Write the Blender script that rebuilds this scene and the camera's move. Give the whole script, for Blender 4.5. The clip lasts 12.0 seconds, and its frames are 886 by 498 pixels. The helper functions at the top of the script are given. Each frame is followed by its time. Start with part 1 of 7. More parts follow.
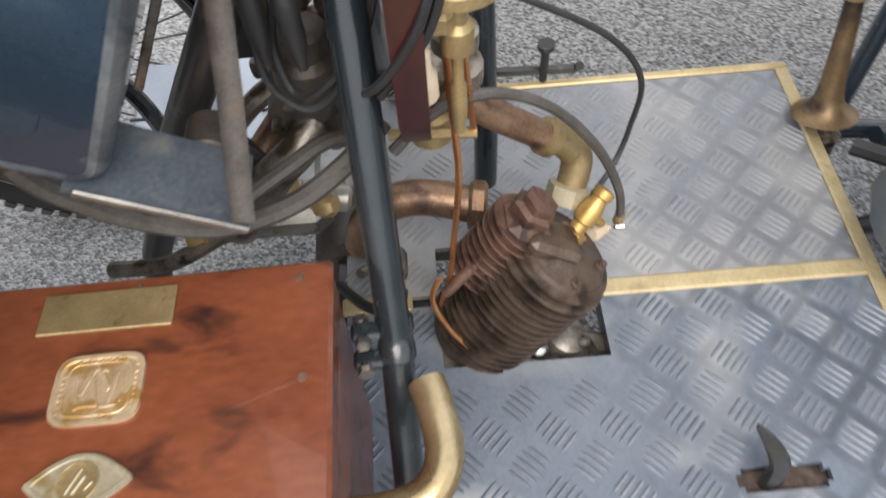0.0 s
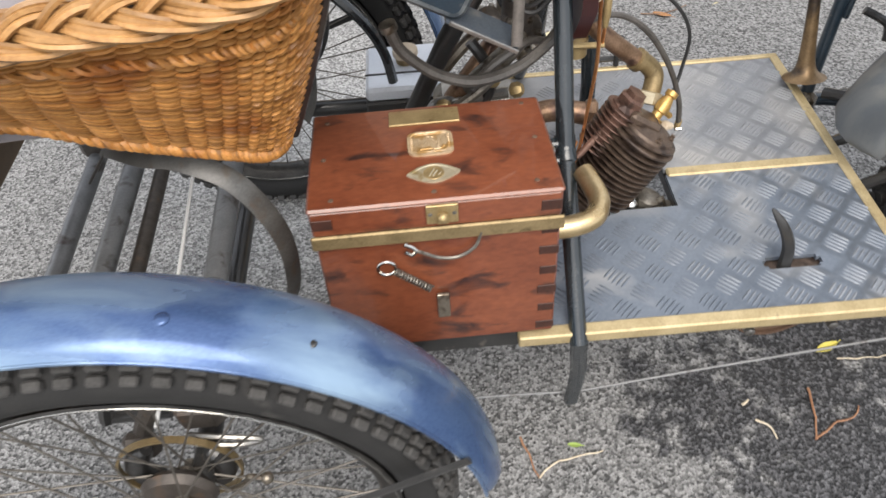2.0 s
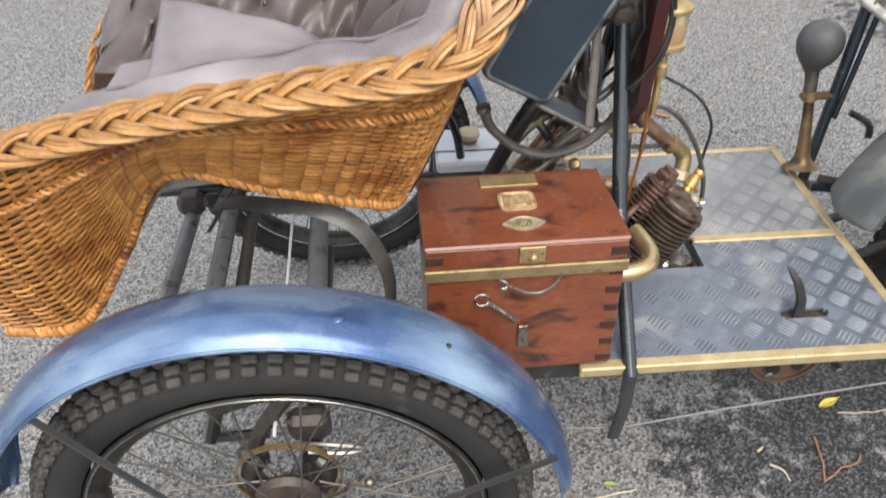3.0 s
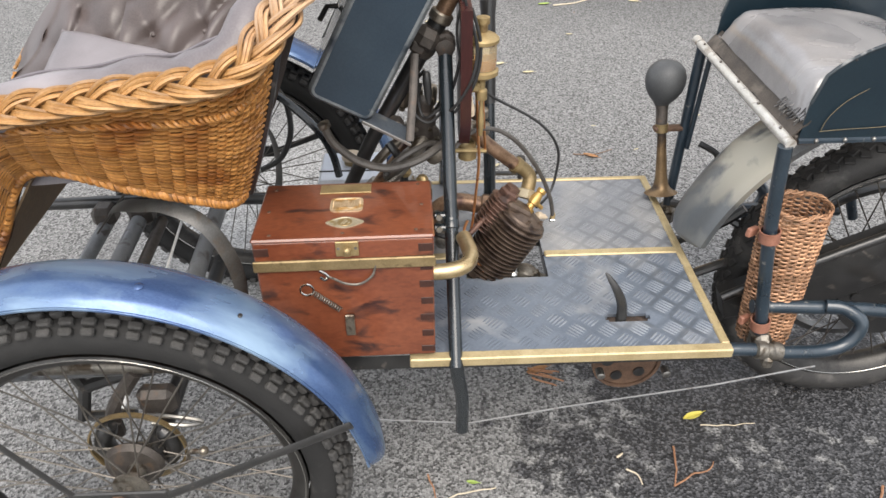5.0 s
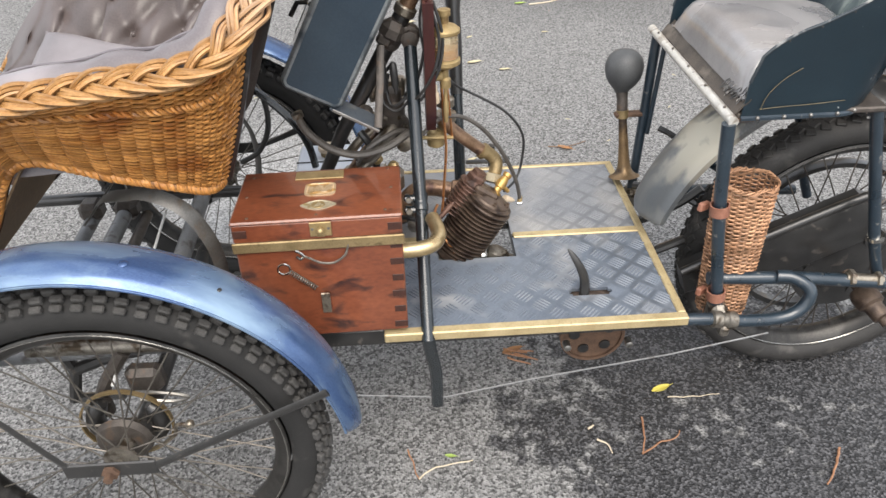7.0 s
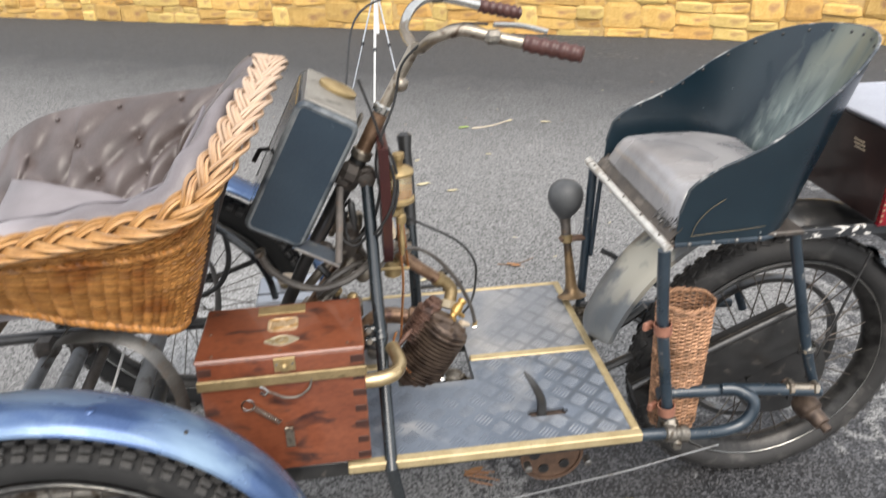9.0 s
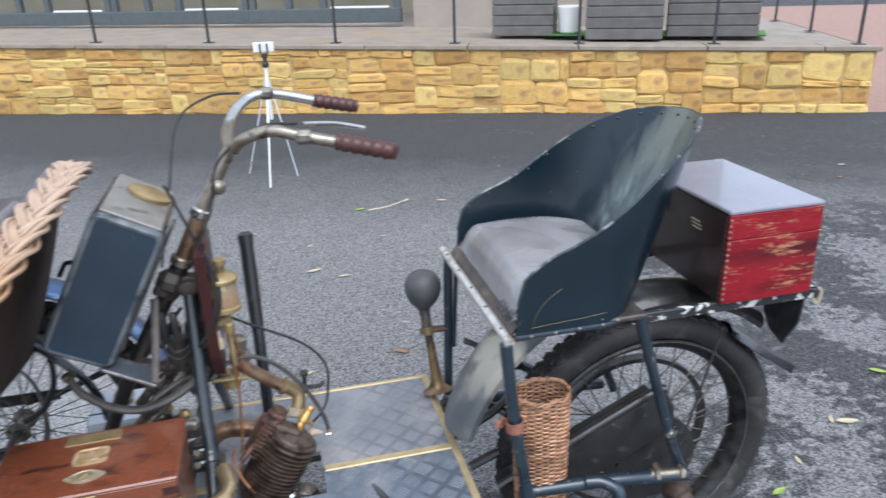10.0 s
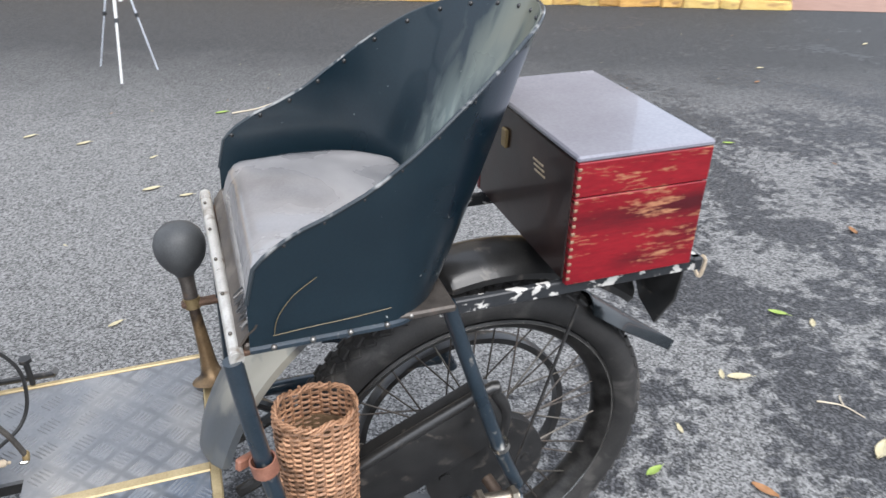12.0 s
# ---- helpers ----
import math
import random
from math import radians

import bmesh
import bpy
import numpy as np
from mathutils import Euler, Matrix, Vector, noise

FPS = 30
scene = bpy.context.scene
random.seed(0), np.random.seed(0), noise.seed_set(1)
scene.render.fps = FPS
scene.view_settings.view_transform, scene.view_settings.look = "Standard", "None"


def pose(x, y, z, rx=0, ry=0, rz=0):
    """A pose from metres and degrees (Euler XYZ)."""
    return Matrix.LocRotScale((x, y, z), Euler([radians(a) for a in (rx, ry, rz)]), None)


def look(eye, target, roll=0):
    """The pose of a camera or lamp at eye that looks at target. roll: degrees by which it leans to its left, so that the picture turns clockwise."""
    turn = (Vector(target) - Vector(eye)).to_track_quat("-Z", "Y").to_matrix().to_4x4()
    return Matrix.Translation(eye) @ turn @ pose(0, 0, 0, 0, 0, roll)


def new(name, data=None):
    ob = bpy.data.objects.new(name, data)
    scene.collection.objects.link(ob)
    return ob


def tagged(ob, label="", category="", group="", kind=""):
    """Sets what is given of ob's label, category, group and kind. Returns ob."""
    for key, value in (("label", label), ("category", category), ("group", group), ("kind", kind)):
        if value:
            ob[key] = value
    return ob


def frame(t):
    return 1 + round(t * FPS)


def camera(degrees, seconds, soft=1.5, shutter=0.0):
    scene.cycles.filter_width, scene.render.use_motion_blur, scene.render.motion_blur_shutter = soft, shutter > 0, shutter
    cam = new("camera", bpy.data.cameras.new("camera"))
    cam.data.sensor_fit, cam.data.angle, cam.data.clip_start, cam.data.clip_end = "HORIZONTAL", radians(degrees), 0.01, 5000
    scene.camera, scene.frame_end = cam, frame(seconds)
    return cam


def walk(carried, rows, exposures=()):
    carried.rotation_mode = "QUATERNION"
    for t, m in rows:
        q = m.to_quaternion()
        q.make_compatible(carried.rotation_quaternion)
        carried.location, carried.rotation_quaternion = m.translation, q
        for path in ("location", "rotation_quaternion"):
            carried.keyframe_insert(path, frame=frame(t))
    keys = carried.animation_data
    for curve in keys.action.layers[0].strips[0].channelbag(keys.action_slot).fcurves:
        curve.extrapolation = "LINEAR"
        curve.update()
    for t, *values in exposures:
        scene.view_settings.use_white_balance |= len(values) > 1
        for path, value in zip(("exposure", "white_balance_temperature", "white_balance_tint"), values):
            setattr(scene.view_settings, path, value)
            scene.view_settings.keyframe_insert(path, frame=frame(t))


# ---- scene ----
cam = camera(62.7, 12.0, shutter=0.4)
PATH = [
    (0, (-0.495, -0.074, 1.198), (-0.484, 1.013, -0.481), -4.1),
    (0.5, (-0.59, -0.173, 1.23), (-0.4, 0.875, -0.462), 0.8),
    (1, (-0.645, -0.29, 1.299), (-0.477, 0.871, -0.322), 1.2),
    (1.5, (-0.663, -0.486, 1.333), (-0.713, 0.794, -0.203), -3.5),
    (2, (-0.732, -0.619, 1.362), (-0.721, 0.723, -0.121), -4.4),
    (2.5, (-0.865, -0.739, 1.371), (-0.762, 0.639, -0.075), -2.6),
    (3, (-0.911, -0.811, 1.453), (-0.818, 0.708, 0.156), -0.8),
    (3.5, (-0.835, -0.855, 1.471), (-0.661, 0.72, 0.25), -2.1),
    (5.5, (-0.55, -1.04, 1.473), (-0.553, 0.575, 0.294), -0.6),
    (6, (-0.537, -1.052, 1.463), (-0.559, 0.567, 0.288), -0.9),
    (6.5, (-0.533, -1.078, 1.474), (-0.503, 0.539, 0.298), -2.2),
    (8.5, (-0.634, -1.155, 1.502), (-0.454, 0.534, 0.447), 0.7),
    (9, (-0.566, -1.14, 1.552), (-0.34, 0.62, 0.63), -1.1),
    (9.5, (-0.489, -1.118, 1.581), (-0.196, 0.694, 0.788), -1.7),
    (10, (-0.355, -1.086, 1.567), (0.079, 0.718, 0.822), -1.8),
    (10.5, (-0.222, -1.071, 1.551), (0.351, 0.678, 0.767), -1.3),
    (11, (-0.138, -1.012, 1.508), (0.521, 0.666, 0.642), 0.1),
    (11.5, (-0.058, -0.814, 1.483), (0.653, 0.799, 0.536), 1.8),
    (12, (0.066, -0.674, 1.457), (0.644, 0.956, 0.452), 0.9),
]
walk(cam, [(t, look(eye, target, roll)) for t, eye, target, roll in PATH], [(0, 1.03, 6600, 10), (2.0, 1.06, 6680, 10), (6.5, 1.12, 6700, 10), (8.5, 1.2, 6700, 10), (9.0, 1.08, 6700, 10), (9.5, 0.79, 6200, 10), (10.5, 0.82, 5600, 9), (11, 0.85, 5650, 9), (11.5, 0.93, 5900, 9), (12, 1.0, 6150, 10)])

# ---------------------------------------------------------------- world, sun
world = bpy.data.worlds.new("world")
scene.world = world
world.use_nodes = True
wn = world.node_tree
bg = wn.nodes["Background"]
sky = wn.nodes.new("ShaderNodeTexSky")
sky.sky_type, sky.sun_disc = "NISHITA", False
sky.sun_elevation, sky.sun_rotation = radians(58), radians(190)
sky.dust_density, sky.ozone_density, sky.air_density = 3.0, 1.0, 1.0
hs = wn.nodes.new("ShaderNodeHueSaturation")
hs.inputs["Saturation"].default_value = 0.45
wn.links.new(sky.outputs[0], hs.inputs["Color"])
veil = wn.nodes.new("ShaderNodeMix")           # thin even cloud over the sky
veil.data_type = "RGBA"
veil.inputs[0].default_value = 0.55
veil.inputs[7].default_value = (5.2, 5.5, 6.0, 1)
wn.links.new(hs.outputs[0], veil.inputs[6])
wn.links.new(veil.outputs[2], bg.inputs[0])
bg.inputs[1].default_value = 0.15
sun = new("sun", bpy.data.lights.new("sun", "SUN"))
sun.data.energy, sun.data.angle, sun.data.color = 1.4, radians(45), (1.0, 0.94, 0.87)
sun.matrix_world = look((0.4, -2.4, 3.4), (0, 0, 0))

# ---------------------------------------------------------------- mesh helpers
ORIGIN = {}


class Build:
    """Collects vertices and faces of one mesh, in world places."""

    def __init__(self):
        self.v, self.f = [], []

    def add(self, v, f):
        n = len(self.v)
        self.v.extend(Vector(p) for p in v)
        self.f.extend([tuple(i + n for i in q) for q in f])
        return self

    def move(self, m):
        self.v = [m @ p for p in self.v]
        return self

    def join(self, other):
        return self.add(other.v, other.f)

    def box(self, c, s, b=0.003, m=None):
        """A box about c of size s with chamfered edges."""
        h = [x / 2 for x in s]
        b = min(b, *(0.45 * x for x in s))
        v, index = [], {}
        for sx in (-1, 1):
            for sy in (-1, 1):
                for sz in (-1, 1):
                    sg = (sx, sy, sz)
                    for a in range(3):
                        p = [sg[k] * (h[k] if k == a else h[k] - b) for k in range(3)]
                        index[sg, a] = len(v)
                        v.append(Vector(p))
        f = []
        for a in range(3):
            k, l = (a + 1) % 3, (a + 2) % 3
            for s1 in (-1, 1):
                q = []
                for i, j in ((-1, -1), (1, -1), (1, 1), (-1, 1)):
                    sg = [0, 0, 0]
                    sg[a], sg[k], sg[l] = s1, i, j
                    q.append(index[tuple(sg), a])
                f.append(q if s1 > 0 else q[::-1])
            for i in (-1, 1):
                for j in (-1, 1):
                    lo, hi = [0, 0, 0], [0, 0, 0]
                    lo[a], hi[a] = -1, 1
                    lo[k] = hi[k] = i
                    lo[l] = hi[l] = j
                    q = [index[tuple(lo), k], index[tuple(hi), k], index[tuple(hi), l], index[tuple(lo), l]]
                    f.append(q if i * j > 0 else q[::-1])
        for sx in (-1, 1):
            for sy in (-1, 1):
                for sz in (-1, 1):
                    q = [index[(sx, sy, sz), a] for a in range(3)]
                    f.append(q if sx * sy * sz > 0 else q[::-1])
        m = Matrix.Translation(c) @ (m or Matrix())
        return self.add([m @ p for p in v], f)

    def tube(self, path, r, n=10, closed=False, cap=True, flat=1.0, up=None):
        """A pipe along the path; r is one radius or one for each point; flat squashes it along its second axis."""
        P = [Vector(p) for p in path]
        N = len(P)
        R = r if isinstance(r, (list, tuple)) else [r] * N
        T = []
        for i in range(N):
            a = P[(i - 1) % N] if closed else P[max(i - 1, 0)]
            b = P[(i + 1) % N] if closed else P[min(i + 1, N - 1)]
            t = b - a
            T.append(t.normalized() if t.length > 1e-9 else Vector((0, 0, 1)))
        u = Vector(up) if up else (Vector((0, 0, 1)) if abs(T[0].z) < 0.9 else Vector((1, 0, 0)))
        base = len(self.v)
        for i in range(N):
            u = u - T[i] * u.dot(T[i])
            if u.length < 1e-6:
                u = T[i].orthogonal()
            u.normalize()
            w = T[i].cross(u)
            for k in range(n):
                a = 2 * math.pi * k / n
                self.v.append(P[i] + (u * math.cos(a) + w * math.sin(a) * flat) * R[i])
        for i in range(N if closed else N - 1):
            for k in range(n):
                a, b = base + i * n, base + ((i + 1) % N) * n
                self.f.append((a + k, a + (k + 1) % n, b + (k + 1) % n, b + k))
        if cap and not closed:
            self.f.append(tuple(base + k for k in reversed(range(n))))
            self.f.append(tuple(base + (N - 1) * n + k for k in range(n)))
        return self

    def lathe(self, profile, n=20, m=None, cap=True):
        """The profile of (radius, height) turned about z and placed by m."""
        m = m or Matrix()
        base = len(self.v)
        for r, h in profile:
            for k in range(n):
                a = 2 * math.pi * k / n
                self.v.append(m @ Vector((r * math.cos(a), r * math.sin(a), h)))
        for i in range(len(profile) - 1):
            for k in range(n):
                a, b = base + i * n, base + (i + 1) * n
                self.f.append((a + k, a + (k + 1) % n, b + (k + 1) % n, b + k))
        if cap:
            self.f.append(tuple(base + k for k in reversed(range(n))))
            self.f.append(tuple(base + (len(profile) - 1) * n + k for k in range(n)))
        return self

    def sheet(self, fn, nu, nv, t=0.0, wrap=False):
        """A surface fn(u, v), u and v from 0 to 1, thickened by t to its back."""
        P = [[Vector(fn(i / nu, j / nv)) for j in range(nv + 1)] for i in range(nu + 1)]
        base = len(self.v)
        for row in P:
            self.v.extend(row)
        w = nv + 1
        for i in range(nu):
            for j in range(nv):
                a = base + i * w + j
                self.f.append((a, a + w, a + w + 1, a + 1))
        if t:
            b2 = len(self.v)
            for i in range(nu + 1):
                for j in range(nv + 1):
                    du = P[min(i + 1, nu)][j] - P[max(i - 1, 0)][j]
                    dv = P[i][min(j + 1, nv)] - P[i][max(j - 1, 0)]
                    nn = du.cross(dv)
                    nn = nn.normalized() if nn.length > 1e-9 else Vector((0, 0, 1))
                    self.v.append(P[i][j] - nn * t)
            for i in range(nu):
                for j in range(nv):
                    a = b2 + i * w + j
                    self.f.append((a, a + 1, a + w + 1, a + w))
            rim = [(i, 0) for i in range(nu)] + [(nu, j) for j in range(nv)] + [(i, nv) for i in range(nu, 0, -1)] + [(0, j) for j in range(nv, 0, -1)]
            for k, (i, j) in enumerate(rim):
                i2, j2 = rim[(k + 1) % len(rim)]
                a, b = i * w + j, i2 * w + j2
                self.f.append((base + b, base + a, b2 + a, b2 + b))
        return self

    def ball(self, c, r, n=12, squash=(1, 1, 1)):
        prof = [(max(1e-4, math.sin(math.pi * i / n)), -math.cos(math.pi * i / n)) for i in range(n + 1)]
        return self.lathe(prof, n + 4, Matrix.Translation(c) @ Matrix.Diagonal((r * squash[0], r * squash[1], r * squash[2], 1)), cap=False)

    def mesh(self, name, origin=(0, 0, 0), angle=38):
        me = bpy.data.meshes.new(name)
        o = Vector(origin)
        me.from_pydata([p - o for p in self.v], [], self.f)
        me.polygons.foreach_set("use_smooth", [True] * len(me.polygons))
        me.set_sharp_from_angle(angle=radians(angle))
        return me


def axis(p, q):
    """A pose whose z runs from p towards q, at p."""
    d = Vector(q) - Vector(p)
    return Matrix.Translation(p) @ d.to_track_quat("Z", "Y").to_matrix().to_4x4()


def spline(pts, n=8, closed=False):
    """A smooth path through the points."""
    P = [Vector(p) for p in pts]
    N, out = len(P), []
    for i in range(N if closed else N - 1):
        p0, p1 = P[(i - 1) % N if closed else max(i - 1, 0)], P[i]
        p2, p3 = P[(i + 1) % N], P[(i + 2) % N if closed else min(i + 2, N - 1)]
        for k in range(n):
            t = k / n
            out.append(0.5 * (2 * p1 + (p2 - p0) * t + (2 * p0 - 5 * p1 + 4 * p2 - p3) * t * t + (3 * p1 - p0 - 3 * p2 + p3) * t ** 3))
    if not closed:
        out.append(P[-1])
    return out


def thing(name, at, label, category, group="", kind=""):
    ob = new(name)
    ob.empty_display_size = 0.05
    ob.location = at
    ORIGIN[ob.name] = Vector(at)
    return tagged(ob, label, category, group, kind)


def part(name, b, material, parent, label="", angle=38):
    """One mesh under a thing or under a part."""
    o = ORIGIN[parent.name]
    ob = new(name, b.mesh(name, o, angle))
    ob.data.materials.append(material)
    ob.parent = parent
    ORIGIN[ob.name] = o
    return tagged(ob, label)


def solid(name, b, material, label, category, group="", kind="", angle=38, at=(0, 0, 0)):
    """A thing of one mesh."""
    ob = new(name, b.mesh(name, at, angle))
    ob.location = at
    ob.data.materials.append(material)
    ORIGIN[ob.name] = Vector(at)
    return tagged(ob, label, category, group, kind)


# ---------------------------------------------------------------- materials
def material(name, low, high, rough=0.5, metal=0.0, scale=40.0, fine=300.0, bump=0.15, stain=None, stain_scale=6.0, stain_at=0.6,
             rough2=None, stretch=(1, 1, 1), vary=0.0, coat=0.0, island=0.0, stain_width=0.12):
    """Two colours mixed by coarse and fine noise, with worn or stained patches of a third colour, and fine relief."""
    m = bpy.data.materials.new(name)
    m.use_nodes = True
    nt = m.node_tree
    N, L = nt.nodes, nt.links
    bsdf = N["Principled BSDF"]
    co = N.new("ShaderNodeTexCoord")
    mp = N.new("ShaderNodeMapping")
    mp.inputs["Scale"].default_value = stretch
    L.new(co.outputs["Object"], mp.inputs["Vector"])

    def noise_node(s, detail=4.0, dist=0.0):
        n = N.new("ShaderNodeTexNoise")
        n.inputs["Scale"].default_value, n.inputs["Detail"].default_value, n.inputs["Distortion"].default_value = s, detail, dist
        L.new(mp.outputs[0], n.inputs["Vector"])
        return n

    def mix(a, b, f):
        x = N.new("ShaderNodeMix")
        x.data_type = "RGBA"
        for sock, val in ((x.inputs[6], a), (x.inputs[7], b)):
            if isinstance(val, tuple):
                sock.default_value = (*val, 1)
            else:
                L.new(val, sock)
        L.new(f, x.inputs[0])
        return x.outputs[2]

    def ramp(f, lo, hi):
        r = N.new("ShaderNodeMapRange")
        r.inputs[1].default_value, r.inputs[2].default_value = lo, hi
        L.new(f, r.inputs[0])
        return r.outputs[0]

    big, small = noise_node(scale), noise_node(fine, 3.0)
    both = N.new("ShaderNodeMath")
    both.operation = "MULTIPLY_ADD"
    both.inputs[1].default_value = 0.6
    L.new(big.outputs[0], both.inputs[0])
    half = N.new("ShaderNodeMath")
    half.operation = "MULTIPLY"
    half.inputs[1].default_value = 0.4
    L.new(small.outputs[0], half.inputs[0])
    L.new(half.outputs[0], both.inputs[2])
    col = mix(low, high, ramp(both.outputs[0], 0.33, 0.67))
    rough_out = None
    if stain:
        sn = noise_node(stain_scale, 6.0, 0.4)
        mask = ramp(sn.outputs[0], stain_at - stain_width / 2, stain_at + stain_width / 2)
        col = mix(col, stain, mask)
        if rough2 is not None:
            rr = N.new("ShaderNodeMapRange")
            rr.inputs[3].default_value, rr.inputs[4].default_value = rough, rough2
            L.new(mask, rr.inputs[0])
            rough_out = rr.outputs[0]
    if vary or island:
        src = N.new("ShaderNodeObjectInfo").outputs["Random"] if vary else N.new("ShaderNodeNewGeometry").outputs["Random Per Island"]
        hsv = N.new("ShaderNodeHueSaturation")
        amount = vary or island
        L.new(ramp_to(N, L, src, 1 - amount, 1 + amount), hsv.inputs["Value"])
        L.new(col, hsv.inputs["Color"])
        col = hsv.outputs[0]
    L.new(col, bsdf.inputs["Base Color"])
    if rough_out is None:
        rr = N.new("ShaderNodeMapRange")
        rr.inputs[3].default_value, rr.inputs[4].default_value = max(0.03, rough - 0.09), min(1, rough + 0.09)
        L.new(big.outputs[0], rr.inputs[0])
        rough_out = rr.outputs[0]
    L.new(rough_out, bsdf.inputs["Roughness"])
    bsdf.inputs["Metallic"].default_value = metal
    bsdf.inputs["Coat Weight"].default_value = coat
    if bump:
        bp = N.new("ShaderNodeBump")
        bp.inputs["Strength"].default_value, bp.inputs["Distance"].default_value = bump, 0.004
        L.new(both.outputs[0], bp.inputs["Height"])
        L.new(bp.outputs[0], bsdf.inputs["Normal"])
    return m


def ramp_to(N, L, f, lo, hi):
    r = N.new("ShaderNodeMapRange")
    r.inputs[3].default_value, r.inputs[4].default_value = lo, hi
    L.new(f, r.inputs[0])
    return r.outputs[0]


BLACK = material("black enamel, worn", (0.014, 0.014, 0.014), (0.032, 0.031, 0.03), 0.34, 0.0, 25, 400, 0.1, (0.12, 0.105, 0.09), 30, 0.68, coat=0.3)
BLUEBLACK = material("dark blue-black painted tube", (0.01, 0.02, 0.03), (0.024, 0.038, 0.052), 0.3, 0.0, 20, 300, 0.08, (0.2, 0.19, 0.17), 60, 0.7, coat=0.6)
TEAL = material("dark teal coach paint", (0.003, 0.011, 0.018), (0.007, 0.019, 0.028), 0.3, 0.0, 8, 250, 0.06, (0.16, 0.19, 0.18), 14, 0.76, coat=0.2)
TANKPAINT = material("dark blue-green tank paint", (0.012, 0.024, 0.038), (0.02, 0.036, 0.052), 0.26, 0.0, 10, 300, 0.06, (0.12, 0.12, 0.11), 25, 0.78, coat=0.6)
RIMPAINT = material("dark rim paint, rubbed", (0.02, 0.028, 0.035), (0.05, 0.06, 0.066), 0.3, 0.2, 20, 300, 0.08, (0.3, 0.3, 0.29), 26, 0.6, coat=0.3)
TANKEDGE = material("dusty rubbed tank edge", (0.09, 0.105, 0.115), (0.2, 0.21, 0.21), 0.4, 0.3, 30, 300, 0.1, (0.035, 0.045, 0.055), 22, 0.55, rough2=0.4)
GREYBLUE = material("dusty blue-grey sheet", (0.06, 0.075, 0.095), (0.13, 0.15, 0.17), 0.35, 0.3, 18, 300, 0.1, (0.2, 0.2, 0.19), 30, 0.64)
FENDER = material("blue mudguard paint, dusty and scratched", (0.045, 0.085, 0.2), (0.095, 0.165, 0.31), 0.25, 0.5, 5, 220, 0.06, (0.24, 0.34, 0.45), 7, 0.57, rough2=0.32, coat=0.3, stretch=(1, 2.5, 0.8), stain_width=0.3)
GLOSSBLACK = material("glossy blue-black enamel", (0.008, 0.012, 0.015), (0.02, 0.026, 0.03), 0.24, 0.0, 25, 400, 0.08, (0.1, 0.1, 0.1), 45, 0.74, coat=0.5)
BROWNIRON = material("brown baked cast iron", (0.055, 0.038, 0.029), (0.15, 0.108, 0.08), 0.4, 0.45, 45, 500, 0.25, (0.04, 0.027, 0.021), 25, 0.56)
REDIRON = material("reddish baked iron", (0.085, 0.046, 0.034), (0.21, 0.122, 0.092), 0.42, 0.45, 45, 500, 0.25, (0.05, 0.03, 0.024), 30, 0.56)
HORNBRASS = material("brown stained horn brass", (0.13, 0.085, 0.045), (0.25, 0.165, 0.085), 0.42, 0.6, 30, 300, 0.12, (0.055, 0.04, 0.03), 18, 0.55)
OLDHOSE = material("faded brown-black hose", (0.04, 0.036, 0.032), (0.1, 0.09, 0.08), 0.45, 0.0, 30, 300, 0.12)
RIMDARK = material("dark grey rim", (0.02, 0.019, 0.018), (0.055, 0.052, 0.048), 0.36, 0.45, 40, 300, 0.1, (0.012, 0.011, 0.01), 16, 0.55)
STEEL = material("dull bare steel", (0.2, 0.19, 0.18), (0.38, 0.37, 0.34), 0.33, 0.9, 50, 500, 0.1, (0.12, 0.08, 0.05), 40, 0.68, rough2=0.7)
CHROME = material("nickel plate", (0.5, 0.49, 0.45), (0.7, 0.68, 0.63), 0.2, 1.0, 30, 300, 0.05, (0.2, 0.16, 0.1), 45, 0.72, rough2=0.5)
RAILMETAL = material("pale worn rail", (0.5, 0.48, 0.44), (0.72, 0.7, 0.65), 0.3, 0.5, 30, 300, 0.08, (0.26, 0.21, 0.16), 35, 0.64)
OLDNICKEL = material("tarnished nickel plate", (0.22, 0.19, 0.15), (0.42, 0.37, 0.3), 0.32, 0.85, 30, 300, 0.1, (0.1, 0.07, 0.05), 30, 0.62, rough2=0.6)
BRASS = material("aged brass", (0.3, 0.215, 0.1), (0.48, 0.36, 0.18), 0.42, 0.6, 40, 400, 0.12, (0.2, 0.13, 0.06), 50, 0.68, rough2=0.6)
DULLBRASS = material("stained pale brass", (0.36, 0.31, 0.21), (0.52, 0.46, 0.34), 0.4, 0.4, 40, 400, 0.12, (0.3, 0.22, 0.1), 40, 0.6)
BADGE = material("gilded relief brass", (0.46, 0.33, 0.19), (0.66, 0.51, 0.34), 0.38, 0.4, 70, 500, 0.2, (0.42, 0.25, 0.09), 60, 0.56)
GOLDBRASS = material("bright yellow brass", (0.42, 0.25, 0.07), (0.56, 0.37, 0.14), 0.38, 0.7, 60, 400, 0.12, (0.28, 0.14, 0.04), 60, 0.64)
OLDBRASS = material("dull brown brass", (0.2, 0.145, 0.07), (0.32, 0.24, 0.125), 0.5, 0.55, 40, 400, 0.12, (0.14, 0.1, 0.05), 50, 0.66)
BRASSTRIM = material("pale brass edging", (0.37, 0.285, 0.145), (0.55, 0.445, 0.26), 0.45, 0.35, 25, 300, 0.08, (0.29, 0.22, 0.13), 40, 0.68)
COPPER = material("bright copper pipe", (0.6, 0.25, 0.1), (0.8, 0.4, 0.18), 0.3, 0.9, 40, 300, 0.06)
